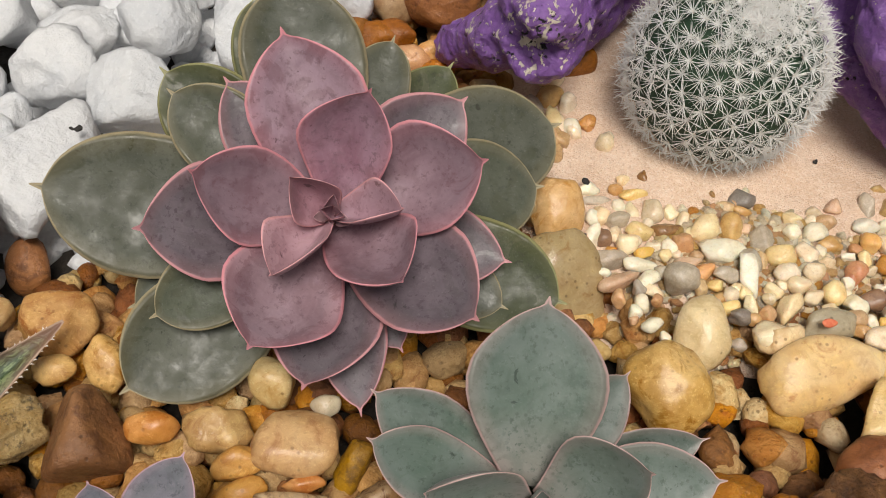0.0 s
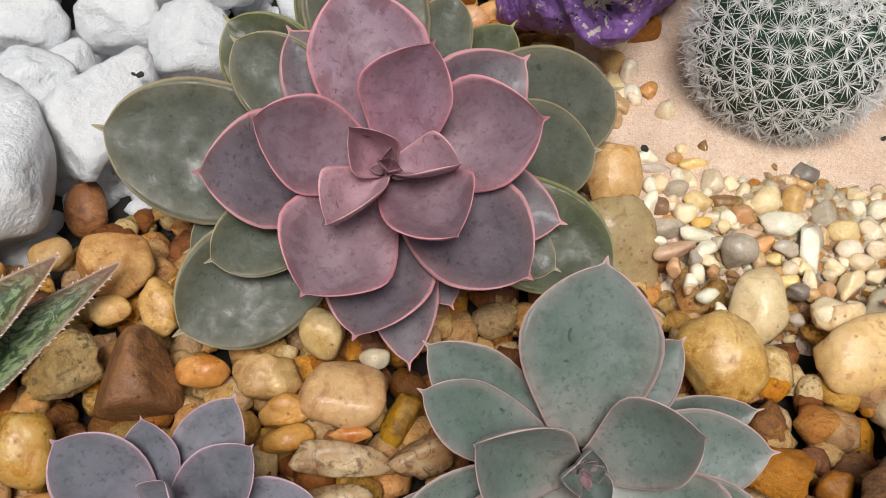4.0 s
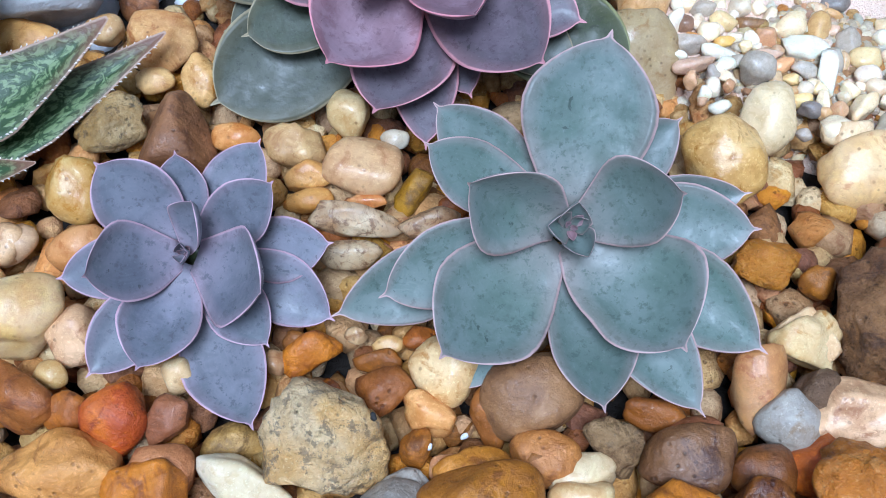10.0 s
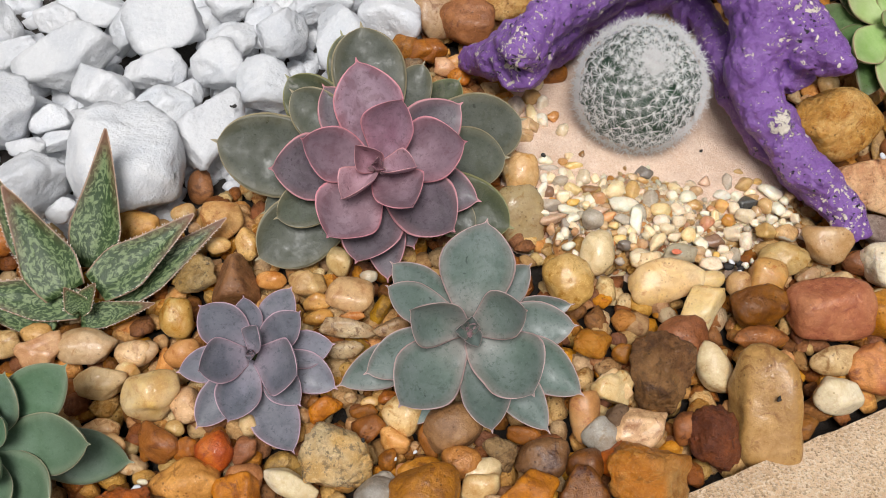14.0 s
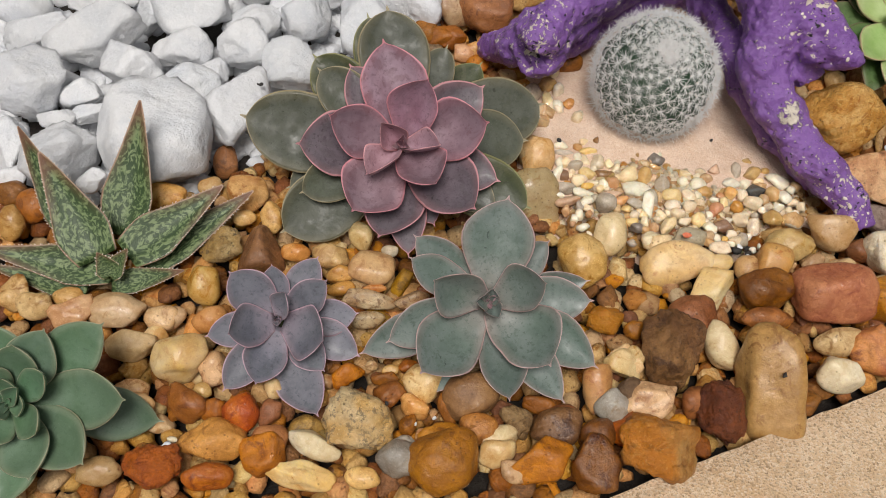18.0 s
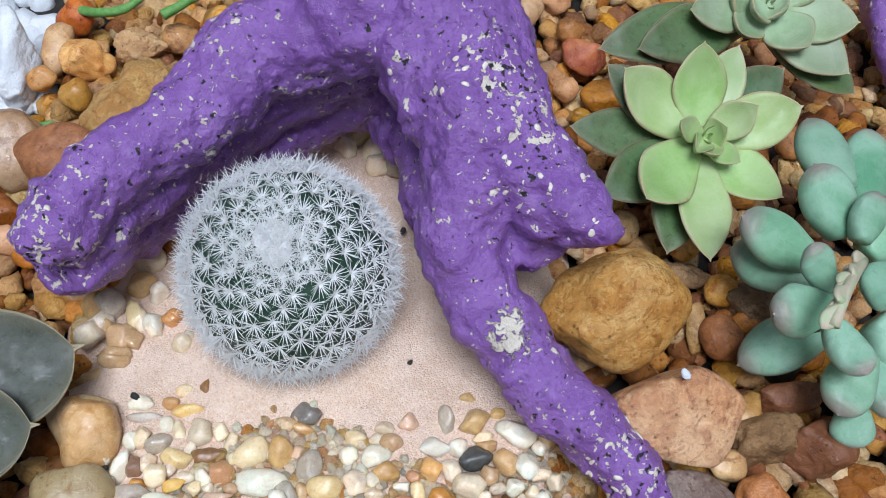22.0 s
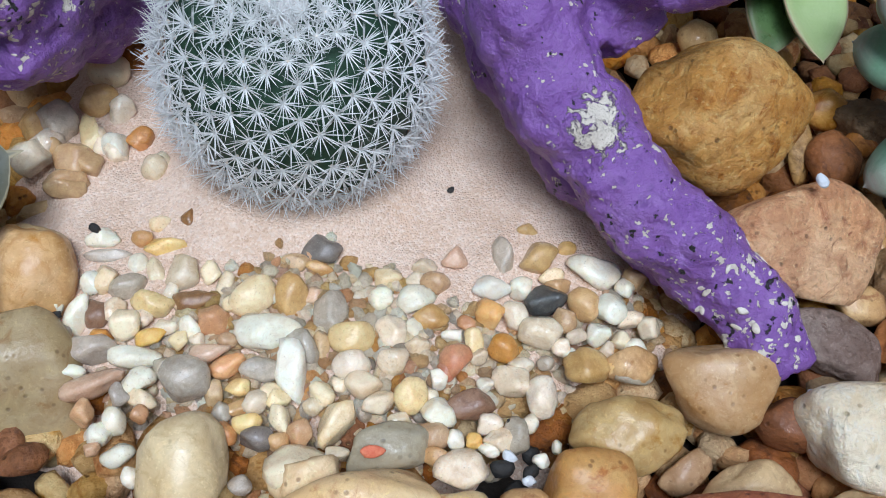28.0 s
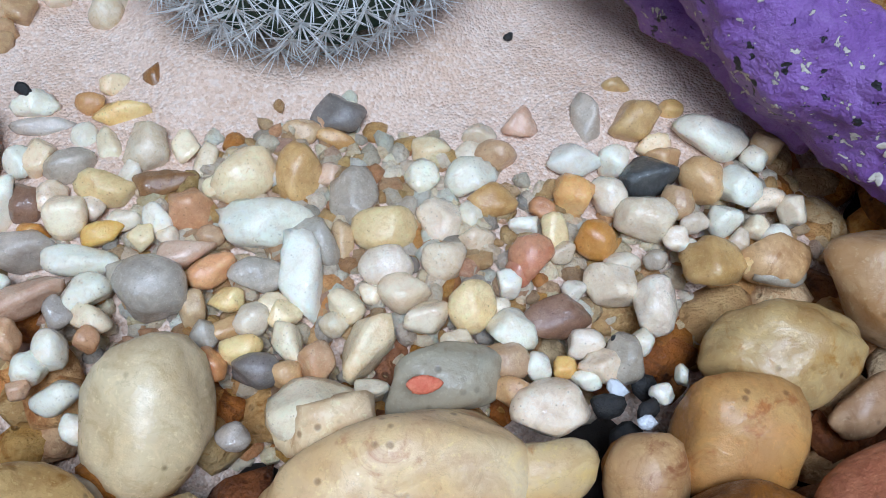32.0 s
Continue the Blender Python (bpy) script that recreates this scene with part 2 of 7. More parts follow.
STONES = {
    # name: base, second, stain, extras, label
    "ochre": ((0.60, 0.355, 0.155), (0.69, 0.46, 0.235), (0.305, 0.114, 0.026), {}, "smooth ochre river pebble in the gravel bed"),
    "tan": ((0.58, 0.375, 0.195), (0.68, 0.48, 0.28), (0.262, 0.114, 0.032), {}, "tan water-worn pebble lying among stones"),
    "yellow": ((0.70, 0.46, 0.23), (0.76, 0.55, 0.32), (0.445, 0.20, 0.065), {}, "honey-yellow rounded river pebble"),
    "yellowm": ((0.83, 0.67, 0.41), (0.75, 0.50, 0.21), (0.47, 0.20, 0.05), {"mottle": 0.9, "stain_from": 0.57}, "cream and yellow marbled river stone"),
    "lichen": ((0.66, 0.42, 0.17), (0.68, 0.53, 0.32), (0.26, 0.17, 0.085), {"speck": 0.6, "relief": 1.0, "stain_from": 0.57}, "rough ochre stone with dark lichen speckles"),
    "redbrown": ((0.235, 0.092, 0.032), (0.315, 0.135, 0.053), (0.13, 0.044, 0.014), {}, "red-brown river stone in the gravel bed"),
    "orange": ((0.68, 0.35, 0.135), (0.72, 0.42, 0.19), (0.42, 0.15, 0.04), {"strong": 1.05, "mottle": 0.8, "spread": 0.12}, "bright orange quartz pebble"),
    "orangerough": ((0.52, 0.215, 0.075), (0.46, 0.275, 0.13), (0.27, 0.12, 0.045), {"relief": 1.0, "scale": 45}, "large rough orange-brown stone by the kerb"),
    "orangeb": ((0.485, 0.141, 0.038), (0.61, 0.242, 0.08), (0.205, 0.048, 0.012), {}, "orange-brown iron-stained pebble"),
    "cream": ((0.71, 0.51, 0.285), (0.77, 0.60, 0.38), (0.456, 0.223, 0.07), {"stain_from": 0.6}, "cream-coloured smooth quartz pebble"),
    "creamo": ((0.66, 0.42, 0.20), (0.60, 0.31, 0.12), (0.376, 0.127, 0.032), {}, "pale orange block-shaped quartz stone"),
    "creamolive": ((0.753, 0.62, 0.42), (0.64, 0.51, 0.32), (0.429, 0.242, 0.08), {"stain_from": 0.63, "rough": 0.3}, "glossy cream-olive egg-shaped pebble"),
    "white": ((0.839, 0.761, 0.61), (0.753, 0.644, 0.456), (0.578, 0.402, 0.188), {"stain_from": 0.64}, "off-white smooth pebble"),
    "olivepale": ((0.60, 0.47, 0.28), (0.53, 0.41, 0.22), (0.376, 0.205, 0.07), {"stain_from": 0.58, "rough": 0.3}, "large pale olive smooth stone beside the rosette"),
    "olive": ((0.305, 0.171, 0.061), (0.429, 0.262, 0.102), (0.127, 0.065, 0.021), {}, "olive-brown pebble among stones"),
    "oliveo": ((0.54, 0.32, 0.125), (0.62, 0.385, 0.165), (0.262, 0.114, 0.032), {}, "large olive-ochre worn stone"),
    "marble": ((0.70, 0.55, 0.36), (0.40, 0.23, 0.11), (0.16, 0.075, 0.035), {"scale": 130, "stain_from": 0.50, "mottle": 1.0}, "brown and cream marbled pebble"),
    "brown": ((0.283, 0.114, 0.042), (0.376, 0.162, 0.061), (0.114, 0.042, 0.015), {}, "brown river pebble in the gravel bed"),
    "tanbrown": ((0.429, 0.188, 0.065), (0.546, 0.27, 0.107), (0.205, 0.076, 0.023), {}, "tan-brown rounded river stone"),
    "pinktan": ((0.61, 0.328, 0.171), (0.716, 0.445, 0.262), (0.376, 0.141, 0.061), {}, "pinkish tan quartz pebble"),
    "redgrey": ((0.30, 0.165, 0.062), (0.39, 0.225, 0.092), (0.155, 0.068, 0.025), {}, "dusty red-brown flat river stone"),
    "greybrown": ((0.283, 0.171, 0.091), (0.402, 0.27, 0.156), (0.114, 0.058, 0.026), {"speck": 0.3, "relief": 0.8}, "grey-brown rough pebble"),
    "darkbrown": ((0.15, 0.060, 0.020), (0.215, 0.094, 0.034), (0.061, 0.019, 0.009), {"rough": 0.32}, "dark brown glossy river stone"),
    "darkrough": ((0.27, 0.120, 0.055), (0.37, 0.19, 0.09), (0.08, 0.03, 0.012), {"relief": 1.0, "speck": 0.2}, "rough dark brown pitted rock"),
    "darkred": ((0.171, 0.053, 0.023), (0.262, 0.091, 0.042), (0.07, 0.019, 0.009), {"relief": 0.8}, "dark red-brown rough stone"),
    "brick": ((0.352, 0.091, 0.034), (0.445, 0.141, 0.058), (0.171, 0.038, 0.014), {"relief": 1.0}, "brick-red rough stone"),
    "pinkbrown": ((0.47, 0.180, 0.080), (0.57, 0.265, 0.128), (0.262, 0.065, 0.026), {}, "pinkish brown angular river stone"),
    "beige": ((0.62, 0.45, 0.27), (0.69, 0.52, 0.34), (0.402, 0.205, 0.07), {"stain_from": 0.6, "rough": 0.35}, "smooth beige oval pebble"),
    "grey": ((0.352, 0.328, 0.296), (0.468, 0.434, 0.376), (0.262, 0.195, 0.127), {}, "grey quartz pebble"),
    "greyred": ((0.515, 0.445, 0.328), (0.445, 0.376, 0.262), (0.352, 0.254, 0.141), {"stain_from": 0.62}, "grey-olive pebble with a red paint mark"),
    "sandst": ((0.70, 0.42, 0.19), (0.78, 0.52, 0.27), (0.376, 0.156, 0.045), {"relief": 0.9}, "large yellow sandstone lump beside the painted root"),
    "orangetan": ((0.68, 0.38, 0.18), (0.77, 0.51, 0.29), (0.305, 0.107, 0.026), {"relief": 0.7}, "large orange-tan stone beside the painted root"),
    "purplegrey": ((0.30, 0.215, 0.185), (0.50, 0.41, 0.36), (0.15, 0.08, 0.06), {"relief": 0.6}, "purple-grey speckled oval stone"),
    "bigcream": ((0.78, 0.64, 0.46), (0.84, 0.74, 0.58), (0.515, 0.352, 0.171), {"speck": 0.12, "relief": 0.5, "stain_from": 0.66, "dim": 1.05}, "large flat cream stone with grey lichen"),
}
STONE_MATS = {}
for key, (a, b, c, extra, text) in STONES.items():
    STONES[key] = (a, b, c, extra, text if len(text.split()) > 4 else text + " in the bed")
    STONE_MATS[key] = stone_material(key + "_stone", a, b, c, **{"mottle": 1.0, "gloss": 0.42 if a[0] > 0.5 else 0.36, "relief": 0.10 if a[0] > 0.5 else 0.24, "clear": 0.22 if a[0] > 0.5 else 0.0, **extra})

GRITS = {
    "chalk": ((0.87, 0.83, 0.76), (0.82, 0.77, 0.68), (0.62, 0.50, 0.35), "white quartz gravel chip on the sand"),
    "cream_bit": ((0.80, 0.72, 0.55), (0.76, 0.65, 0.46), (0.55, 0.36, 0.16), "cream gravel pebble on the sand"),
    "butter": ((0.80, 0.66, 0.38), (0.76, 0.57, 0.28), (0.52, 0.29, 0.09), "buttery yellow gravel pebble"),
    "honey": ((0.50, 0.34, 0.16), (0.58, 0.42, 0.22), (0.36, 0.20, 0.08), "honey-brown translucent gravel pebble"),
    "yolk": ((0.72, 0.44, 0.11), (0.74, 0.52, 0.20), (0.55, 0.27, 0.06), "bright yellow gravel pebble"),
    "clear": ((0.70, 0.63, 0.51), (0.77, 0.71, 0.60), (0.48, 0.35, 0.20), "beige translucent gravel pebble"),
    "rose": ((0.58, 0.38, 0.26), (0.66, 0.48, 0.36), (0.42, 0.24, 0.14), "pinkish tan gravel pebble"),
    "slate": ((0.40, 0.37, 0.33), (0.50, 0.46, 0.41), (0.30, 0.26, 0.21), "grey gravel pebble"),
    "dark": ((0.17, 0.16, 0.16), (0.25, 0.23, 0.23), (0.14, 0.11, 0.09), "dark grey gravel pebble"),
    "coal": ((0.06, 0.065, 0.07), (0.10, 0.11, 0.115), (0.05, 0.05, 0.05), "near-black gravel pebble"),
    "umber": ((0.24, 0.14, 0.075), (0.30, 0.19, 0.11), (0.14, 0.075, 0.04), "dark brown gravel pebble"),
    "seed": ((0.22, 0.10, 0.03), (0.30, 0.15, 0.05), (0.12, 0.05, 0.02), "small shiny brown pebble on the sand"),
    "amber": ((0.52, 0.27, 0.09), (0.58, 0.35, 0.15), (0.36, 0.16, 0.05), "amber-orange gravel pebble"),
    "tangerine": ((0.66, 0.34, 0.08), (0.70, 0.42, 0.14), (0.48, 0.20, 0.05), "orange gravel chip"),
    "rust": ((0.52, 0.19, 0.06), (0.56, 0.27, 0.11), (0.34, 0.11, 0.04), "rust-orange gravel pebble"),
}
GRIT_MATS = {}
for key, (a, b, c, text) in GRITS.items():
    a, b, c = (tuple(min(0.88, v * k) for v, k in zip(col, (1.12, 1.02, 0.87))) for col in (a, b, c))
    GRITS[key] = (a, b, c, text if len(text.split()) > 4 else text + " on the sand")
    GRIT_MATS[key] = stone_material(key + "_grit", a, b, c, scale=210, stain_from=0.60, rough=0.30, relief=0.10, clear=0.45, dim=0.98, mottle=0.75, spread=0.10, gloss=0.8, strong=1.0)


def marble_material():
    m = Nodes("white_marble", 0.6)
    vec = m.coords()
    big = m.noise(vec, 45, 4, 0.55, 0.4)
    fine = m.noise(vec, 520, 4, 0.7)
    colour = m.mix(m.step(big, 0.35, 0.7), (0.73, 0.735, 0.74), (0.60, 0.62, 0.65))
    colour = m.mix(m.maths("MULTIPLY", m.step(fine, 0.52, 0.62), 0.3), colour, (0.80, 0.81, 0.82))
    colour = m.mix(m.maths("MULTIPLY", m.step(m.noise(vec, 160, 6, 0.7), 0.56, 0.68), 0.35), colour, (0.50, 0.52, 0.55))
    colour = m.vary(colour, m.node("ObjectInfo").outputs["Random"], 0.01, 0.10, 0.3)
    m.bump(m.noise(vec, 70, 3, 0.5), 0.003, 0.5)
    m.bump(m.noise(vec, 240, 6, 0.62), 0.0018, 0.8)
    m.bump(fine, 0.0006, 0.6)
    m.shader.inputs["Subsurface Weight"].default_value = 0.1
    m.shader.inputs["Subsurface Radius"].default_value = (0.003, 0.003, 0.003)
    return m.done(colour)


def leaf_material(name, base, second, margin, tip, blotch=0.35, bloom=0.4, rim=0.90, mottle=(0.30, 0.29, 0.20), tip_from=0.38, blush=0.0, age=1.0):
    """Waxy leaf: powdery bloom, rubbed patches, a coloured margin and weathered marks. UV: across, along."""
    m = Nodes(name, 0.45)
    uv = m.node("UVMap")
    sep = m.node("SeparateXYZ")
    m.link(uv.outputs[0], sep.inputs[0])
    across, along = sep.outputs[0], sep.outputs[1]
    vec = m.coords()
    rnd = m.node("ObjectInfo").outputs["Random"]
    big = m.noise(vec, 48, 4, 0.55, 0.8)
    mid = m.noise(vec, 170, 5, 0.6, 0.6)
    fine = m.noise(vec, 1100, 3, 0.6)
    dim = tuple(c * 0.62 for c in base)
    colour = m.mix(m.step(big, 0.36, 0.66), base, second)
    colour = m.mix(m.maths("MULTIPLY", m.step(along, tip_from, 1.0), 0.75), colour, tip)
    streak = m.node("Mapping")
    m.link(uv.outputs[0], streak.inputs[0])
    streak.inputs["Scale"].default_value = (15, 1.2, 1)
    colour = m.mix(m.maths("MULTIPLY", m.step(m.noise(streak.outputs[0], 1.0, 3), 0.45, 0.8), 0.25), colour, second)
    colour = m.vary(colour, rnd, 0.012, 0.14, 0.14)
    # a blush of the margin's colour towards the heart
    colour = m.mix(m.maths("MULTIPLY", m.step(along, 0.40, 0.05), blush), colour, tuple(0.55 * c + 0.45 * k for c, k in zip(second, margin)))
    # bloom rubbed off in soft-edged patches
    outward = m.step(m.maths("MAXIMUM", across, along), 0.25, 0.85)
    rubbed = m.maths("MULTIPLY", m.step(m.noise(vec, 85, 6, 0.62, 1.2), 0.52, 0.57), outward)
    colour = m.mix(m.maths("MULTIPLY", rubbed, blotch), colour, mottle)
    colour = m.mix(m.maths("MULTIPLY", m.step(mid, 0.47, 0.36), 0.30 * age), colour, dim)
    # thicker bloom in pale clouds, freckles towards the rim
    colour = m.mix(m.maths("MULTIPLY", m.step(m.noise(vec, 60, 7, 0.68, 0.9), 0.50, 0.66), 0.18), colour, tuple(min(0.8, 1.22 * c + 0.03) for c in second))
    freckle = m.maths("MULTIPLY", m.step(m.voronoi(vec, 330), 0.20, 0.11), m.step(m.noise(vec, 40, 3), 0.50, 0.60))
    colour = m.mix(m.maths("MULTIPLY", freckle, 0.36 * age), colour, tuple(0.4 * c for c in mottle))
    colour = m.mix(m.maths("MULTIPLY", m.step(m.noise(vec, 420, 6, 0.75), 0.55, 0.61), 0.6 * age), colour, dim)
    colour = m.mix(m.maths("MULTIPLY", m.step(fine, 0.62, 0.68), 0.10), colour, tuple(0.5 * c + 0.25 for c in second))
    # a few healed scars
    scar = m.step(m.noise(vec, 115, 4, 0.6, 2.0), 0.675, 0.70)
    colour = m.mix(m.maths("MULTIPLY", scar, 0.75 * age), colour, tuple(c * 0.45 for c in mottle))
    wav = m.maths("ADD", across, m.maths("MULTIPLY", m.maths("SUBTRACT", mid, 0.5), 0.05))
    colour = m.mix(m.maths("MULTIPLY", m.step(wav, rim - 0.30, 1.0), 0.20), colour, margin)
    colour = m.mix(m.maths("MULTIPLY", m.step(wav, rim - 0.022, rim + 0.008), 0.85), colour, margin)
    m.bump(m.noise(vec, 90, 4, 0.55), 0.0012, 0.45)
    m.bump(fine, 0.00008, 0.4)
    m.shader.inputs["Subsurface Weight"].default_value = 0.06
    m.shader.inputs["Subsurface Radius"].default_value = (0.0008, 0.0008, 0.0005)
    m.shader.inputs["Sheen Weight"].default_value = bloom * 0.08
    m.shader.inputs["Sheen Roughness"].default_value = 0.6
    m.shader.inputs["Specular IOR Level"].default_value = 0.36
    return m.done(colour, m.maths("ADD", m.maths("MULTIPLY", rubbed, -0.12), m.step(m.noise(vec, 130, 4), -0.15, 1.1)))


LEAF_MATS = {
    "big_in": leaf_material("purple_leaf", (0.215, 0.120, 0.150), (0.335, 0.225, 0.268), (0.68, 0.27, 0.31), (0.165, 0.108, 0.138), 0.5, 0.4, 0.962, (0.120, 0.050, 0.062)),
    "big_core": leaf_material("young_pink_leaf", (0.32, 0.165, 0.205), (0.44, 0.265, 0.315), (0.72, 0.36, 0.38), (0.29, 0.16, 0.19), 0.35, 0.4, 0.955, (0.17, 0.07, 0.085)),
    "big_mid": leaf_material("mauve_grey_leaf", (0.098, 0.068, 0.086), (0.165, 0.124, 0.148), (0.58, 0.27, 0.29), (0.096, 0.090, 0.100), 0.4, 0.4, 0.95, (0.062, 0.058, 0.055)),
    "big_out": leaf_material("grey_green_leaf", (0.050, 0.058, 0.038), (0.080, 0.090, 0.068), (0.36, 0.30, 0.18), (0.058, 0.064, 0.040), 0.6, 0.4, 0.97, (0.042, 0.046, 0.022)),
    # lowest leaves and stems: the shade they sit in is put into this green
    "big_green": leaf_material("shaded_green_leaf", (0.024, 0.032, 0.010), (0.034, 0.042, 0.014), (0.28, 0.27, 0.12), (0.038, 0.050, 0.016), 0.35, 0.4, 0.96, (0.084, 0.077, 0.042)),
    "midr_lf": leaf_material("blue_green_leaf", (0.078, 0.120, 0.092), (0.152, 0.188, 0.170), (0.54, 0.36, 0.34), (0.108, 0.140, 0.128), 0.35, 0.7, 0.972, (0.062, 0.098, 0.076), blush=0.45),
    "smallr_lf": leaf_material("blue_mauve_leaf", (0.108, 0.112, 0.136), (0.200, 0.195, 0.230), (0.56, 0.36, 0.42), (0.120, 0.130, 0.150), 0.4, 0.7, 0.962, (0.085, 0.10, 0.105), blush=0.35),
    "greenr_lf": leaf_material("sage_green_leaf", (0.070, 0.140, 0.070), (0.120, 0.200, 0.125), (0.36, 0.34, 0.22), (0.062, 0.118, 0.058), 0.25, 0.6, 0.98, (0.10, 0.16, 0.085), age=0.5),
    "paler_lf": leaf_material("pale_green_leaf", (0.25, 0.38, 0.11), (0.38, 0.48, 0.22), (0.52, 0.38, 0.24), (0.24, 0.30, 0.13), 0.1, 0.4, 0.965, (0.26, 0.30, 0.11), age=0.15),
    "paler2_lf": leaf_material("pale_green_leaf_grey", (0.25, 0.36, 0.17), (0.37, 0.46, 0.28), (0.44, 0.35, 0.20), (0.17, 0.21, 0.10), 0.15, 0.4, 0.965, (0.22, 0.24, 0.11), age=0.2),
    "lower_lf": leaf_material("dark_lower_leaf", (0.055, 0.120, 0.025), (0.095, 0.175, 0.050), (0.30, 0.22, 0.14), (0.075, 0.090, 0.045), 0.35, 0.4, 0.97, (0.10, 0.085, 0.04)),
    "heart": leaf_material("pink_heart_leaf", (0.36, 0.22, 0.25), (0.42, 0.29, 0.31), (0.66, 0.38, 0.40), (0.30, 0.17, 0.20), 0.2, 0.4, 0.95, (0.30, 0.20, 0.20)),
    "pachy_lf": leaf_material("glaucous_leaf", (0.15, 0.32, 0.18), (0.29, 0.45, 0.31), (0.22, 0.30, 0.24), (0.30, 0.085, 0.13), 0.3, 0.8, 1.0, (0.11, 0.21, 0.14), 0.74, age=0.25),
}


def soil_material():
    m = Nodes("wet_soil", 0.7)
    vec = m.coords(False)
    colour = m.mix(m.noise(vec, 300, 6), (0.012, 0.010, 0.008), (0.045, 0.032, 0.022))
    m.bump(m.noise(vec, 420, 6, 0.7), 0.004, 1.0)
    return m.done(colour)


def sand_material():
    """Fine pinkish sand: single grains of many tones, damp stains."""
    m = Nodes("pink_sand", 0.85)
    vec = m.coords(False)
    cells = m.node("TexVoronoi", Scale=1500)
    m.link(vec, cells.inputs["Vector"])
    tone = m.node("SeparateXYZ")
    m.link(cells.outputs["Color"], tone.inputs[0])
    colour = m.mix(m.step(m.noise(vec, 55, 4), 0.35, 0.7), (0.69, 0.485, 0.345), (0.79, 0.595, 0.455))
    colour = m.mix(m.maths("MULTIPLY", m.step(tone.outputs[0], 0.5, 0.95), 0.45), colour, (0.88, 0.76, 0.66))
    colour = m.mix(m.maths("MULTIPLY", m.step(tone.outputs[1], 0.74, 0.98), 0.45), colour, (0.48, 0.29, 0.18))
    colour = m.mix(m.maths("MULTIPLY", m.step(m.noise(vec, 90, 5), 0.56, 0.72), 0.25), colour, (0.50, 0.36, 0.27))
    m.bump(m.noise(vec, 120, 4, 0.6), 0.003, 0.4)
    m.bump(m.maths("MULTIPLY", cells.outputs["Distance"], -1.0), 0.0006, 0.8)
    return m.done(colour)


def slab_material():
    """Coarse sandstone: quartz grains of many tones in a tan binder, with stains and pits."""
    m = Nodes("sandstone_kerb", 0.75)
    vec = m.coords(False)
    cells = m.node("TexVoronoi", Scale=1050)
    m.link(vec, cells.inputs["Vector"])
    tone = m.node("SeparateXYZ")
    m.link(cells.outputs["Color"], tone.inputs[0])
    colour = m.mix(m.step(m.noise(vec, 26, 6, 0.65), 0.36, 0.66), (0.66, 0.44, 0.25), (0.78, 0.57, 0.37))
    colour = m.mix(m.maths("MULTIPLY", m.step(tone.outputs[0], 0.45, 0.9), 0.55), colour, (0.88, 0.75, 0.58))
    colour = m.mix(m.maths("MULTIPLY", m.step(tone.outputs[1], 0.72, 0.98), 0.7), colour, (0.30, 0.18, 0.09))
    colour = m.mix(m.maths("MULTIPLY", m.step(m.noise(vec, 130, 7, 0.75), 0.54, 0.66), 0.45), colour, (0.38, 0.24, 0.12))
    m.bump(m.noise(vec, 160, 7, 0.75), 0.0026, 0.8)
    m.bump(cells.outputs["Distance"], 0.0006, 0.9)
    return m.done(colour)


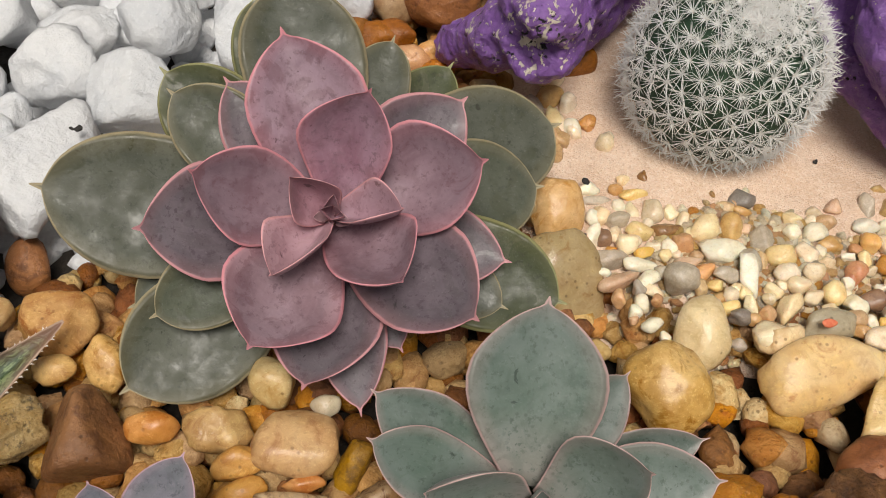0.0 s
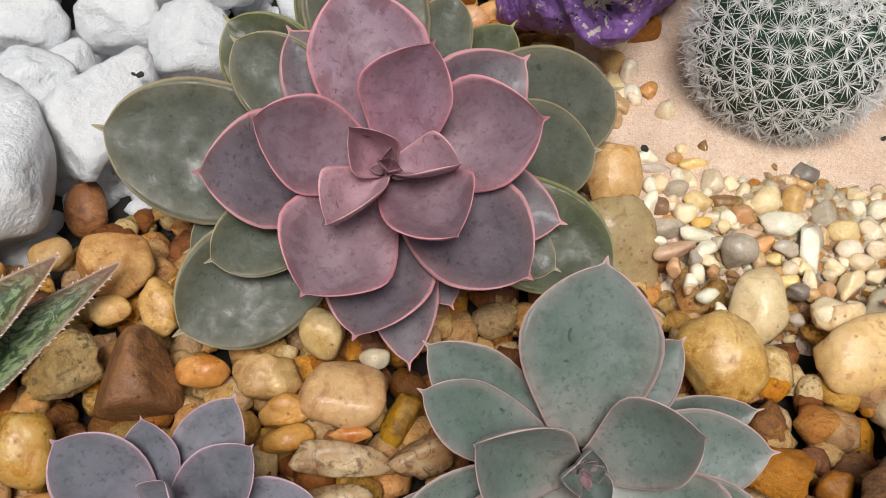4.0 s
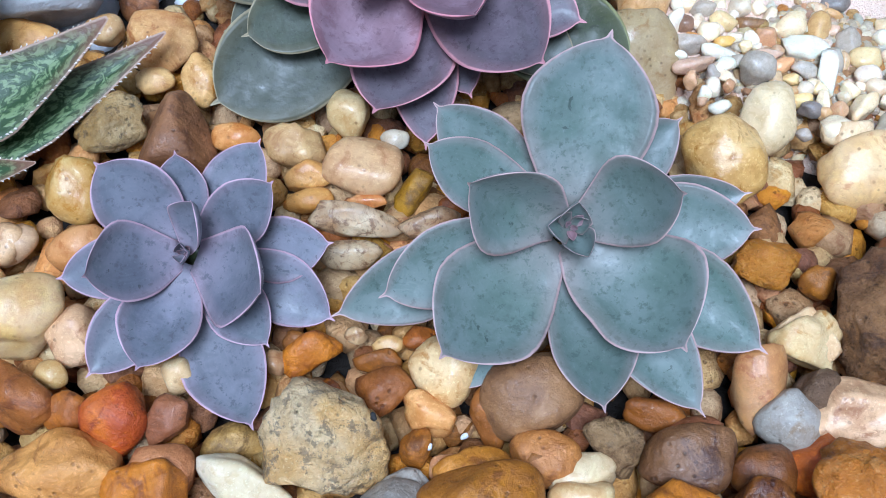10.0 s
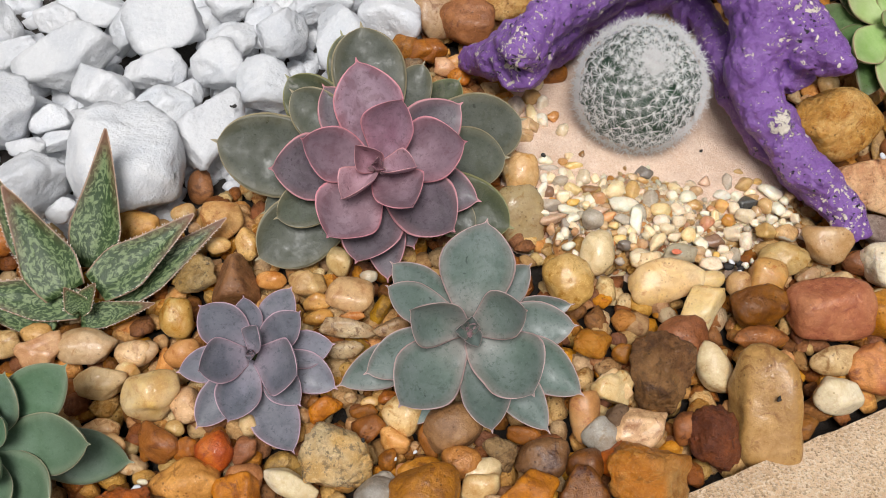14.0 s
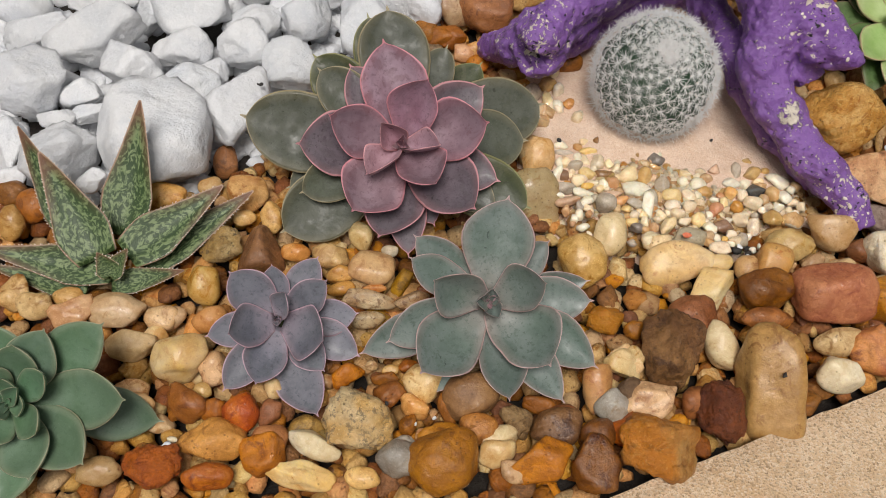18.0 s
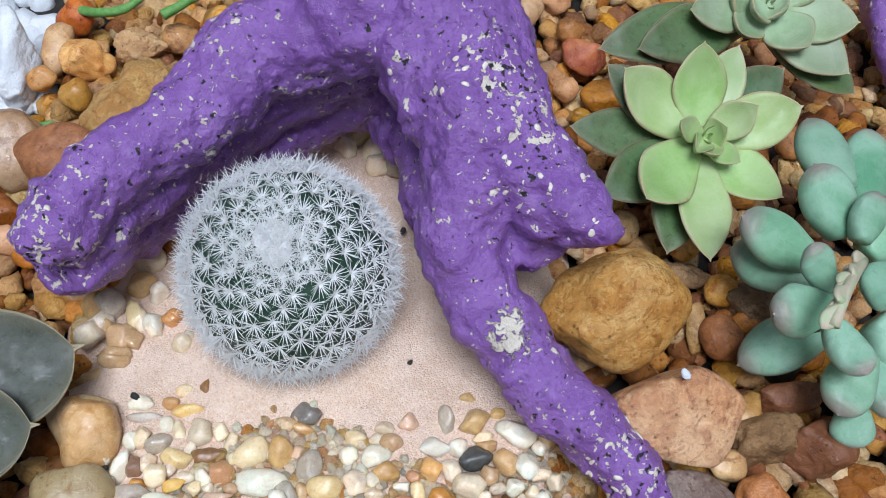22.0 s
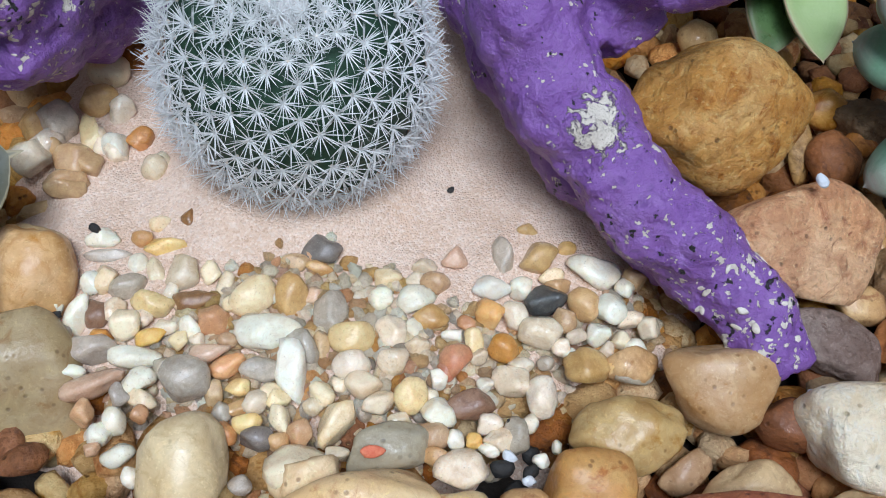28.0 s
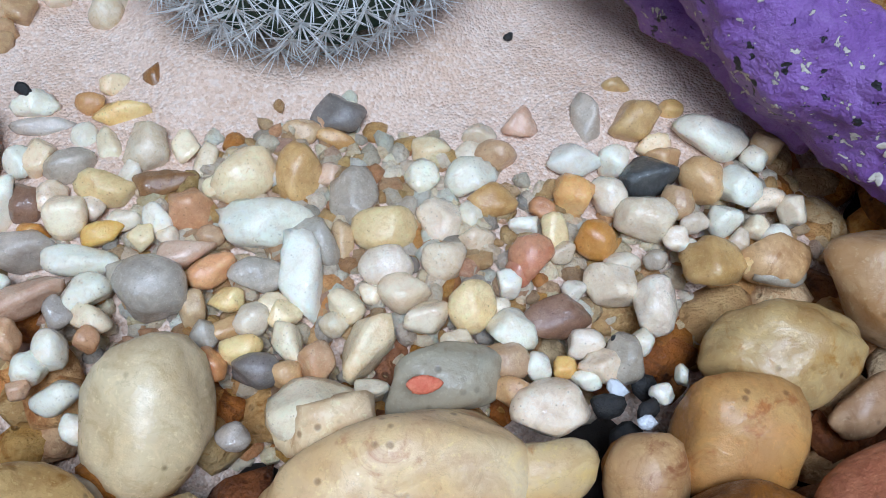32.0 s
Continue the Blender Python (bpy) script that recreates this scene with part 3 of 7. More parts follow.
def paint_material():
    """Thick purple paint over rough wood, flaked to a pale ground, scraped in places and pitted."""
    m = Nodes("purple_paint", 0.38)
    vec = m.coords(False)
    colour = m.mix(m.step(m.noise(vec, 30, 4), 0.3, 0.7), (0.185, 0.075, 0.305), (0.27, 0.130, 0.41))
    colour = m.mix(m.maths("MULTIPLY", m.step(m.noise(vec, 120, 6, 0.7), 0.52, 0.7), 0.35), colour, (0.38, 0.24, 0.52))
    colour = m.mix(m.maths("MULTIPLY", m.step(m.noise(vec, 210, 6, 0.7), 0.47, 0.36), 0.35), colour, (0.085, 0.032, 0.16))
    def nearness(place, stretch, size):
        off, wide, far = m.node("VectorMath"), m.node("VectorMath"), m.node("VectorMath")
        off.operation, wide.operation, far.operation = "SUBTRACT", "MULTIPLY", "LENGTH"
        m.link(vec, off.inputs[0])
        off.inputs[1].default_value = place
        m.link(off.outputs[0], wide.inputs[0])
        wide.inputs[1].default_value = stretch
        m.link(wide.outputs[0], far.inputs[0])
        return m.step(far.outputs["Value"], size * 1.5, size * 0.3)

    # worn places: the prong, the foot, the ridge of the low limb and its end
    worn = m.noise(vec, 30, 3, 0.5)
    worn = m.maths("MULTIPLY", m.maths("SUBTRACT", worn, 0.5), 0.35)
    for place, size in (((0.216, 0.106, 0.090), 0.020), ((0.243, 0.034, 0.014), 0.024), ((0.082, 0.155, 0.068), 0.018), ((0.062, 0.120, 0.055), 0.020), ((0.205, 0.135, 0.100), 0.016)):
        worn = m.maths("ADD", worn, m.maths("MULTIPLY", nearness(place, (1, 1, 1), size), 0.075))
    chip = m.step(m.maths("ADD", m.noise(vec, 210, 4, 0.6, 0.3), worn), 0.650, 0.660)
    flake = m.step(m.maths("ADD", m.noise(vec, 430, 3, 0.55, 0.4), m.maths("MULTIPLY", worn, 0.5)), 0.662, 0.678)
    chip = m.maths("MAXIMUM", chip, flake)
    pit = m.step(m.maths("ADD", m.noise(vec, 330, 3, 0.55), m.maths("MULTIPLY", worn, 0.8)), 0.672, 0.690)
    # where the paint is rubbed through: along the limb, and a streak near the top
    scratch = m.noise(vec, 260, 7, 0.72, 1.2)
    for place, stretch, size in (((0.2068, 0.0725, 0.047), (1.0, 0.8, 0.8), 0.0090), ((0.1875, 0.124, 0.117), (1.5, 0.8, 0.6), 0.0120)):
        rubbed = m.step(m.maths("ADD", m.maths("MULTIPLY", nearness(place, stretch, size), 0.36), scratch), 0.75, 0.80)
        chip = m.maths("MAXIMUM", chip, rubbed)
        pit = m.maths("MULTIPLY", pit, m.maths("SUBTRACT", 1.0, rubbed))
    colour = m.mix(chip, colour, m.mix(m.noise(vec, 500, 4), (0.78, 0.72, 0.63), (0.56, 0.48, 0.38)))
    colour = m.mix(pit, colour, (0.02, 0.018, 0.02))
    m.bump(m.noise(vec, 110, 7, 0.66), 0.005, 0.6)
    m.bump(m.noise(vec, 420, 5, 0.65), 0.0012, 0.7)
    m.bump(m.maths("MULTIPLY", m.maths("ADD", chip, m.maths("MULTIPLY", pit, 2.2)), -1.0), 0.0010, 1.0)
    return m.done(colour, m.mix(chip, (0.34, 0.34, 0.34), (0.8, 0.8, 0.8)))


def aloe_material():
    m = Nodes("speckled_aloe", 0.5)
    uv = m.node("UVMap")
    sep = m.node("SeparateXYZ")
    m.link(uv.outputs[0], sep.inputs[0])
    across, along = sep.outputs[0], sep.outputs[1]
    vec = m.coords()
    stretch = m.node("Mapping")
    m.link(uv.outputs[0], stretch.inputs[0])
    stretch.inputs["Scale"].default_value = (8, 22, 1)
    shift = m.node("VectorMath")
    m.link(stretch.outputs[0], shift.inputs[0])
    m.link(m.maths("ADD", m.maths("MULTIPLY", m.node("ObjectInfo").outputs["Random"], 40.0), m.maths("MULTIPLY", m.noise(vec, 70, 2), 5.0)), shift.inputs[1])
    spots = m.noise(shift.outputs[0], 1.0, 3, 0.6, 0.4)
    colour = m.mix(m.noise(vec, 120, 4), (0.016, 0.040, 0.008), (0.032, 0.066, 0.016))
    colour = m.mix(m.maths("MULTIPLY", m.step(spots, 0.47, 0.58), 0.85), colour, m.mix(m.noise(vec, 60, 3), (0.25, 0.31, 0.15), (0.13, 0.20, 0.07)))
    colour = m.mix(m.maths("MULTIPLY", m.maths("MULTIPLY", m.step(across, 0.62, 0.95), m.step(along, 0.25, 0.75)), 0.7), colour, (0.16, 0.075, 0.045))
    edge = m.maths("ADD", across, m.maths("MULTIPLY", m.noise(vec, 90, 3), 0.12))
    colour = m.mix(m.maths("MULTIPLY", m.step(m.maths("ADD", along, m.maths("MULTIPLY", m.noise(vec, 80, 4), 0.3)), 0.92, 1.12), 0.85), colour, (0.17, 0.075, 0.045))
    colour = m.mix(m.step(edge, 0.99, 1.03), colour, (0.40, 0.27, 0.19))
    m.bump(spots, 0.0006, 0.6)
    m.bump(m.noise(vec, 600, 3), 0.0003, 0.5)
    return m.done(colour)


def plain_material(name, a, b, scale, rough=0.6, relief=0.0005):
    m = Nodes(name, rough)
    vec = m.coords()
    n = m.noise(vec, scale, 5)
    m.bump(m.noise(vec, scale * 3, 4), relief, 0.7)
    return m.done(m.mix(m.step(n, 0.35, 0.68), a, b))


MARBLE, SOIL, SAND, SLAB, PAINT, ALOE = marble_material(), soil_material(), sand_material(), slab_material(), paint_material(), aloe_material()
CACTUS = plain_material("cactus_green", (0.010, 0.040, 0.018), (0.026, 0.070, 0.034), 180)


def spine_material():
    """White needles that let light through."""
    m = Nodes("white_spine", 0.5)
    m.done((0.97, 0.97, 0.96))
    glow, mix = m.node("BsdfTranslucent"), m.node("MixShader", Fac=0.5)
    glow.inputs["Color"].default_value = (0.97, 0.97, 0.96, 1)
    m.link(m.shader.outputs[0], mix.inputs[1])
    m.link(glow.outputs[0], mix.inputs[2])
    m.link(mix.outputs[0], m.tree.nodes["Material Output"].inputs["Surface"])
    return m.mat


SPINE = spine_material()
WOOL = plain_material("cream_wool", (0.80, 0.70, 0.58), (0.90, 0.84, 0.78), 900, 0.9, 0.001)
CROWN = plain_material("pinkish_white_wool", (0.88, 0.82, 0.80), (0.96, 0.95, 0.94), 500, 0.9, 0.001)
STRAW = plain_material("dry_straw", (0.42, 0.27, 0.12), (0.55, 0.40, 0.22), 300)
TWIG = plain_material("moss_green_stem", (0.10, 0.26, 0.05), (0.18, 0.36, 0.09), 400)
BUD = plain_material("pale_flower_bud", (0.38, 0.45, 0.26), (0.52, 0.38, 0.30), 250)
BARE = plain_material("bare_cream_ground", (0.62, 0.54, 0.43), (0.80, 0.75, 0.66), 420, 0.85)
BLACK = plain_material("black_fleck", (0.01, 0.01, 0.01), (0.03, 0.025, 0.02), 900)
REDMARK = plain_material("red_paint_mark", (0.62, 0.13, 0.06), (0.70, 0.22, 0.11), 700)


# ---- shapes
def link_mesh(name, verts, faces, mat, uvs=None, smooth=True):
    me = bpy.data.meshes.new(name)
    me.from_pydata(np.asarray(verts).tolist(), [], faces)
    me.materials.append(mat)
    if smooth:
        me.polygons.foreach_set("use_smooth", np.ones(len(me.polygons), bool))
    if uvs is not None:
        layer = me.uv_layers.new(name="UVMap")
        loops = np.empty(len(me.loops), np.int32)
        me.loops.foreach_get("vertex_index", loops)
        layer.data.foreach_set("uv", np.asarray(uvs, np.float32)[loops].ravel())
    return new(name, me)


def under(ob, parent):
    ob.parent = parent
    return ob


def ball(level):
    bm = bmesh.new()
    bmesh.ops.create_icosphere(bm, subdivisions=level, radius=1.0)
    verts = np.array([v.co[:] for v in bm.verts])
    faces = [[v.index for v in f.verts] for f in bm.faces]
    bm.free()
    return verts / np.linalg.norm(verts, axis=1)[:, None], faces


BALLS = {n: ball(n) for n in (2, 3, 4)}
FACING = Matrix.Rotation(radians(35), 4, "X")


def waves(rng, v, freq, count=7):
    k = rng.normal(size=(count, 3)) * freq
    return np.sin(v @ k.T + rng.uniform(0, 6.28, count)).sum(1) / count


def rock_shape(rng, dirs, form):
    """A unit stone: a ball cut by soft planes. r: water-worn, a: angular, t: three-cornered, m: crushed marble."""
    count, low, high, power, rough = {"r": (11, 0.65, 1.0, 12, 0.14), "a": (10, 0.48, 0.94, 40, 0.16), "t": (8, 0.7, 0.95, 16, 0.05),
                                      "m": (10, 0.46, 0.95, 110, 0.05), "g": (9, 0.50, 0.95, 44, 0.10), "b": (8, 0.66, 0.95, 13, 0.09), "c": (13, 0.60, 0.96, 18, 0.12)}[form]
    # flats spread evenly, then jittered and turned at random
    k = np.arange(count) + 0.5
    level, turn = 1 - 2 * k / count, 2.399963 * k
    normals = np.c_[np.sqrt(1 - level ** 2) * np.cos(turn), np.sqrt(1 - level ** 2) * np.sin(turn), level]
    normals = normals @ np.linalg.qr(rng.normal(size=(3, 3)))[0] + rng.normal(size=(count, 3)) * (0.45 if form == "m" else 0.26)
    depth = rng.uniform(low, high, count)
    if form == "t":
        turn = np.radians([-90, 28, 152])
        normals = np.vstack([normals, np.c_[np.cos(turn), np.sin(turn), np.full(3, 0.25)]])
        depth = np.r_[depth, 0.50, 0.46, 0.46]
    if form == "b":
        # a block: six flats a little out of true
        flats = np.vstack([np.eye(3), -np.eye(3)]) + rng.normal(size=(6, 3)) * 0.26
        normals, depth = np.vstack([normals, flats]), np.r_[depth, rng.uniform(0.58, 0.82, 6)]
    normals /= np.linalg.norm(normals, axis=1)[:, None]
    facing = np.clip(dirs @ normals.T, 0.02, None)
    r = (1 + ((facing / depth) ** power).sum(1)) ** (-1 / power)
    r = r * (1 + rough * waves(rng, dirs, 2.2) + 0.6 * rough * waves(rng, dirs, 4.5) + 0.3 * rough * waves(rng, dirs, 10, 12) + 0.14 * rough * waves(rng, dirs, 24, 16))
    if form in "cm":
        # crusty: sharp little ridges and hollows; broken marble has finer ones
        for freq, deep in ((4.5, 0.12), (10, 0.08), (22, 0.05)) if form == "c" else ((4, 0.06), (10, 0.05), (24, 0.03)):
            r = r * (1 - deep + 2 * deep * np.abs(waves(rng, dirs, freq, 9)))
    p = dirs * r[:, None]
    return (p - (p.max(0) + p.min(0)) / 2) / (p.max(0) - p.min(0))


count_made = [0]


def rock(name, mat, x, y, z, w, h, angle, form, level=3, thick=0.78):
    """A stone whose broad side, w by h millimetres, leans back like the bed's face."""
    count_made[0] += 1
    rng = np.random.default_rng(count_made[0])
    dirs, faces = BALLS[level]
    size = np.array([w, h, thick * min(w, h)]) * MM
    ob = link_mesh(name, rock_shape(rng, dirs, form) * size, faces, mat)
    ob.matrix_world = Matrix.Translation((x * MM, y * MM, z * MM)) @ FACING @ Matrix.Rotation(radians(angle), 4, "Z")
    return ob


def pebble(kind, x, y, z, w, h, angle, form):
    if STONES[kind][3].get("relief", 0) >= 0.8 and form != "t":
        form = "c"
    ob = rock("river_pebble", STONE_MATS[kind], x, y, z, w, h, angle, form, 4 if w > 21 else 3)
    return tagged(ob, STONES[kind][4], "stone", "river pebbles of the bed")


def grit(kind, x, y, z, w, h, angle):
    ob = rock("gravel_pebble", GRIT_MATS[kind], x, y, z, w, h, angle, "g" if count_made[0] % 4 else "r", 3, 1.0)
    return tagged(ob, GRITS[kind][3], "gravel", "gravel on the sand")


def chunk(x, y, z, w, h, angle):
    ob = rock("white_stone", MARBLE, x, y, z, w, h, angle, "m", 4, 0.85)
    return tagged(ob, "chunk of crushed white marble with rough faces", "stone", "white marble chunks")


def heap(name, mat, spots, form, label, level=2):
    """Many small stones joined: rows of x, y, z, size in millimetres."""
    dirs, faces = BALLS[level]
    faces = np.array(faces)
    verts, polys = [], []
    rng = np.random.default_rng(len(spots) + len(name))
    for n, (x, y, z, size) in enumerate(spots):
        shape = rock_shape(rng, dirs, form) * size * np.array([1, rng.uniform(0.65, 1), rng.uniform(0.55, 0.8)]) * MM
        turn = np.array(Euler((rng.uniform(-0.5, 0.7), rng.uniform(-0.5, 0.5), rng.uniform(0, 6.28))).to_matrix())
        verts.append(shape @ turn.T + np.array([x, y, z]) * MM)
        polys.append(faces + n * len(dirs))
    ob = link_mesh(name, np.vstack(verts), np.vstack(polys).tolist(), mat)
    return tagged(ob, label, "gravel", kind="stuff")


def tapered(base, widest, body, power, bow, end):
    """Half width along a leaf: swelling from its base, a shoulder, then a fine point."""
    def half(s):
        rising = base + (1 - base) * np.sin(np.pi / 2 * np.clip(s / widest, 0, 1)) ** 1.1
        x = np.clip((s - widest) / (body - widest), 0, 1)
        closing = (1 - end) * (1 - x ** power) ** bow + end
        point = end * np.clip((1 - s) / (1 - body), 0, 1) ** 0.8 + 0.006
        return np.where(s < widest, rising, np.where(s < body, closing, point))
    return half


OUTLINES = {
    # half width along the leaf, from base to tip
    "spoon": tapered(0.34, 0.60, 0.95, 2.25, 0.63, 0.05),
    "ovate": tapered(0.36, 0.57, 0.945, 1.75, 0.74, 0.055),
    "point": tapered(0.42, 0.52, 0.97, 1.8, 0.84, 0.05),
    "plump": tapered(0.52, 0.56, 0.975, 1.9, 0.60, 0.05),
    "blade": lambda s: np.where(s < 0.3, 0.72 + 0.28 * np.sin(np.pi / 2 * np.minimum(s / 0.3, 1)), 0.05 + 0.95 * np.clip(1 - (np.maximum(s, 0.3) - 0.3) / 0.7, 0, 1) ** 0.9),
}


def grow(name, parent, base, tip, hint, width, mat, outline="spoon", thick=0.16, cup=0.24, sag=0.08, spur=0.0, twist=0.0, fold=0.0, bulge=0.12, lean=0.0):
    """A fleshy leaf from base to tip (millimetres, from its plant's foot), its upper side towards hint; lean bows its midline sideways."""
    ns, nt = 26, 13
    base, tip, hint = (np.array(v, float) for v in (base, tip, hint))
    way = tip - base
    length = np.linalg.norm(way)
    way /= length
    side = np.cross(way, hint)
    side /= np.linalg.norm(side)
    up = np.cross(side, way)
    flat_side = side
    side, up = side * math.cos(twist) + up * math.sin(twist), up * math.cos(twist) - side * math.sin(twist)
    s = np.r_[np.linspace(0, 0.62, 9)[:-1], 1 - (1 - np.linspace(0, 1, ns - 8)) ** 1.5 * 0.38]
    half = OUTLINES[outline](s) * width / 2
    rng = np.random.default_rng(int(abs(tip).sum() * 100) % 99991)
    half = half * (1 + 0.025 * np.sin(s * rng.uniform(5, 9) + rng.uniform(0, 6)))
    rows, uvs = [], []
    t_top = np.linspace(-1, 1, nt)
    t_top = np.sign(t_top) * np.abs(t_top) ** 0.66
    bend = rng.uniform(-0.03, 0.03)
    wave, phase, uneven = rng.uniform(0.02, 0.06), rng.uniform(0, 6.28, 2), rng.uniform(-0.10, 0.10)
    for i, (a, hw) in enumerate(zip(s, half)):
        mid = base + way * length * a * (1 - spur) - up * sag * length * math.sin(math.pi * min(1, a))
        mid = mid + side * bend * length * a * (1 - a) - flat_side * lean * min(1, a / 0.5) * math.sin(math.pi * a)
        flat = 0.35 + 0.65 * min(1, a * 1.6)
        th = thick * width * (1.15 - 0.55 * a) * min(1, (hw / (width / 2)) * 1.6)
        lip = 0.1 * cup * width * max(0.0, (a - 0.86) / 0.14) ** 2
        for top in (True, False):
            for t in (t_top if top else t_top[-2:0:-1]):
                ripple = wave * math.sin(a * 8 + phase[0 if t < 0 else 1]) + uneven * t
                rise = (cup + ripple) * hw * abs(t) ** 2.0 * flat + fold * hw * abs(t) + lip
                body = th * math.sqrt(max(0.0, 1 - abs(t) ** 2.6))
                height = rise + (bulge * body if top else (bulge - 1) * body)
                rows.append(mid + side * hw * t + up * height)
                edge = 1 - min((1 - abs(t)) * hw, (1 - a) * length * 0.8) / (width / 2)
                uvs.append((max(0, edge) if top else max(0.0, edge - 0.02), a))
    ring = 2 * nt - 2
    faces = [[i * ring + j, i * ring + (j + 1) % ring, (i + 1) * ring + (j + 1) % ring, (i + 1) * ring + j] for i in range(ns - 1) for j in range(ring)]
    faces.append(list(range(ring))[::-1])
    faces.append([(ns - 1) * ring + j for j in range(ring)])
    return under(link_mesh(name, np.array(rows) * MM, faces, mat, uvs), parent)


PLANTS = {
    "big": ("echeveria", "purple-centred echeveria rosette with grey-green outer leaves", "spoon", 0.13),
    "midr": ("echeveria", "blue-green echeveria rosette with pink-edged leaves", "spoon", 0.13),
    "smallr": ("echeveria", "small mauve-blue echeveria rosette with pink-edged leaves", "spoon", 0.13),
    "greenr": ("echeveria", "plump sage-green echeveria rosette among pebbles", "spoon", 0.26),
    "paler": ("graptoveria", "pale green star-shaped succulent rosette", "point", 0.30),
    "paler2": ("graptoveria", "pale green succulent rosette with brownish lower leaves", "point", 0.30),
}
FACE3 = np.array(FACING.to_3x3())


def rosette(key, x, y, z):
    """The plant's foot on the bed, with its short stem; leaves are given from the heart, in the plant's own tilted plane."""
    name, label, outline, thick = PLANTS[key]
    foot = new(name)
    foot.empty_display_size = 0.01
    axis = FACE3 @ np.array([0, 0, 1.0])
    ground = np.array([x, y, z]) - axis * (z + 6) / axis[2]
    foot.location = ground * MM
    foot["heart"] = (np.array([x, y, z]) - ground).tolist()
    foot["plan"] = key
    tagged(foot, label, "succulent", "succulent rosettes")
    heart = np.array(foot["heart"])
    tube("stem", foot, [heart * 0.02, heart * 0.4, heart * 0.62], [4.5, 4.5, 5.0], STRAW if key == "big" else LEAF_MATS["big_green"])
    mat = LEAF_MATS["heart" if key in ("big", "midr", "smallr") else key + "_lf"]
    size = 0.9 if key != "smallr" else 0.65
    for n in range(6 if key == "big" else 4):
        turn, far = n * 2.4, size * (0.8 + 0.7 * n)
        out = FACE3 @ np.array([math.cos(turn), math.sin(turn), 0.0])
        grow("leaf", foot, heart - axis * 3 + out * far * 0.3, heart + axis * (4.0 - 0.35 * n) * size + out * far * 1.7, axis, size * (1.7 + 0.55 * n), mat, "point", 0.2, 0.3, 0.05, fold=0.35)
    return foot


def leaf(foot, u, v, w_tip, w_base, width, kind, lean=0.0, twist=0.0):
    name, label, outline, thick = PLANTS[foot["plan"]]
    heart = np.array(foot["heart"])
    reach = math.hypot(u, v)
    start = 0.10 if reach > 15 else 0.0
    base = heart + FACE3 @ np.array([u * start, v * start, w_base])
    tip = heart + FACE3 @ np.array([u, v, w_tip])
    hint = FACE3 @ np.array([0.0, 0.0, 1.0])
    small = width < 9
    folded = 0.0
    if foot["plan"] == "big":
        folded = 0.9 if kind == "core" else 0.24 if width < 31 and kind == "in" else 0.10 if kind == "in" else 0.0
    elif small or abs(twist) > 0.25:
        folded = 0.4
    if kind in ("core", "in", "mid") or foot["plan"] in ("smallr", "midr", "greenr"):
        outline = "spoon" if small and foot["plan"] == "midr" else "ovate"
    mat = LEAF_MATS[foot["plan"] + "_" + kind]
    cup = 0.75 if small else 0.20 if w_tip < -5 else 0.30
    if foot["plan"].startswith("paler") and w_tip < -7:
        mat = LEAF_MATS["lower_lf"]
    return grow("leaf", foot, base, tip, hint, width, mat, outline, thick, cup,
                0.10 if w_tip > 0 else 0.02, 0.0, twist, folded, 0.35 if thick > 0.2 else 0.12, lean)


def tube(name, parent, points, radii, mat, sides=12, rough=0.0):
    """A closed round bar through points (millimetres)."""
    pts = np.array(points, float)
    verts, faces = [], []
    rng = np.random.default_rng(len(pts) * 7 + int(abs(pts).sum()))
    for i, p in enumerate(pts):
        way = pts[min(i + 1, len(pts) - 1)] - pts[max(i - 1, 0)]
        way /= np.linalg.norm(way)
        side = np.cross(way, (0.3, 0.2, 1.0) if abs(way[2]) < 0.9 else (1.0, 0.1, 0.0))
        side /= np.linalg.norm(side)
        up = np.cross(side, way)
        for j in range(sides):
            a = 2 * math.pi * j / sides
            r = radii[i] * (1 + rough * rng.uniform(-1, 1))
            verts.append(p + r * (side * math.cos(a) + up * math.sin(a)))
        if i:
            faces += [[(i - 1) * sides + j, (i - 1) * sides + (j + 1) % sides, i * sides + (j + 1) % sides, i * sides + j] for j in range(sides)]
    faces += [list(range(sides))[::-1], [(len(pts) - 1) * sides + j for j in range(sides)]]
    ob = link_mesh(name, np.array(verts) * MM, faces, mat)
    return under(ob, parent) if parent else ob


def curve_through(points, steps=6):
    """A smooth line through rows of numbers."""
    p = np.array(points, float)
    p = np.vstack([2 * p[0] - p[1], p, 2 * p[-1] - p[-2]])
    out = []
    for i in range(1, len(p) - 2):
        for k in range(steps):
            t = k / steps
            out.append(0.5 * (2 * p[i] + (p[i + 1] - p[i - 1]) * t + (2 * p[i - 1] - 5 * p[i] + 4 * p[i + 1] - p[i + 2]) * t * t
                              + (3 * p[i] - p[i - 1] - 3 * p[i + 1] + p[i + 2]) * t ** 3))
    return np.array(out + [p[-2]])


# ---- ground, sand, kerb
ground = link_mesh("ground", [(-60, -60, -0.017), (60, -60, -0.017), (60, 60, -0.017), (-60, 60, -0.017)], [[0, 1, 2, 3]], SOIL)
tagged(ground, "dark moist soil under the gravel bed", "soil", kind="structure")


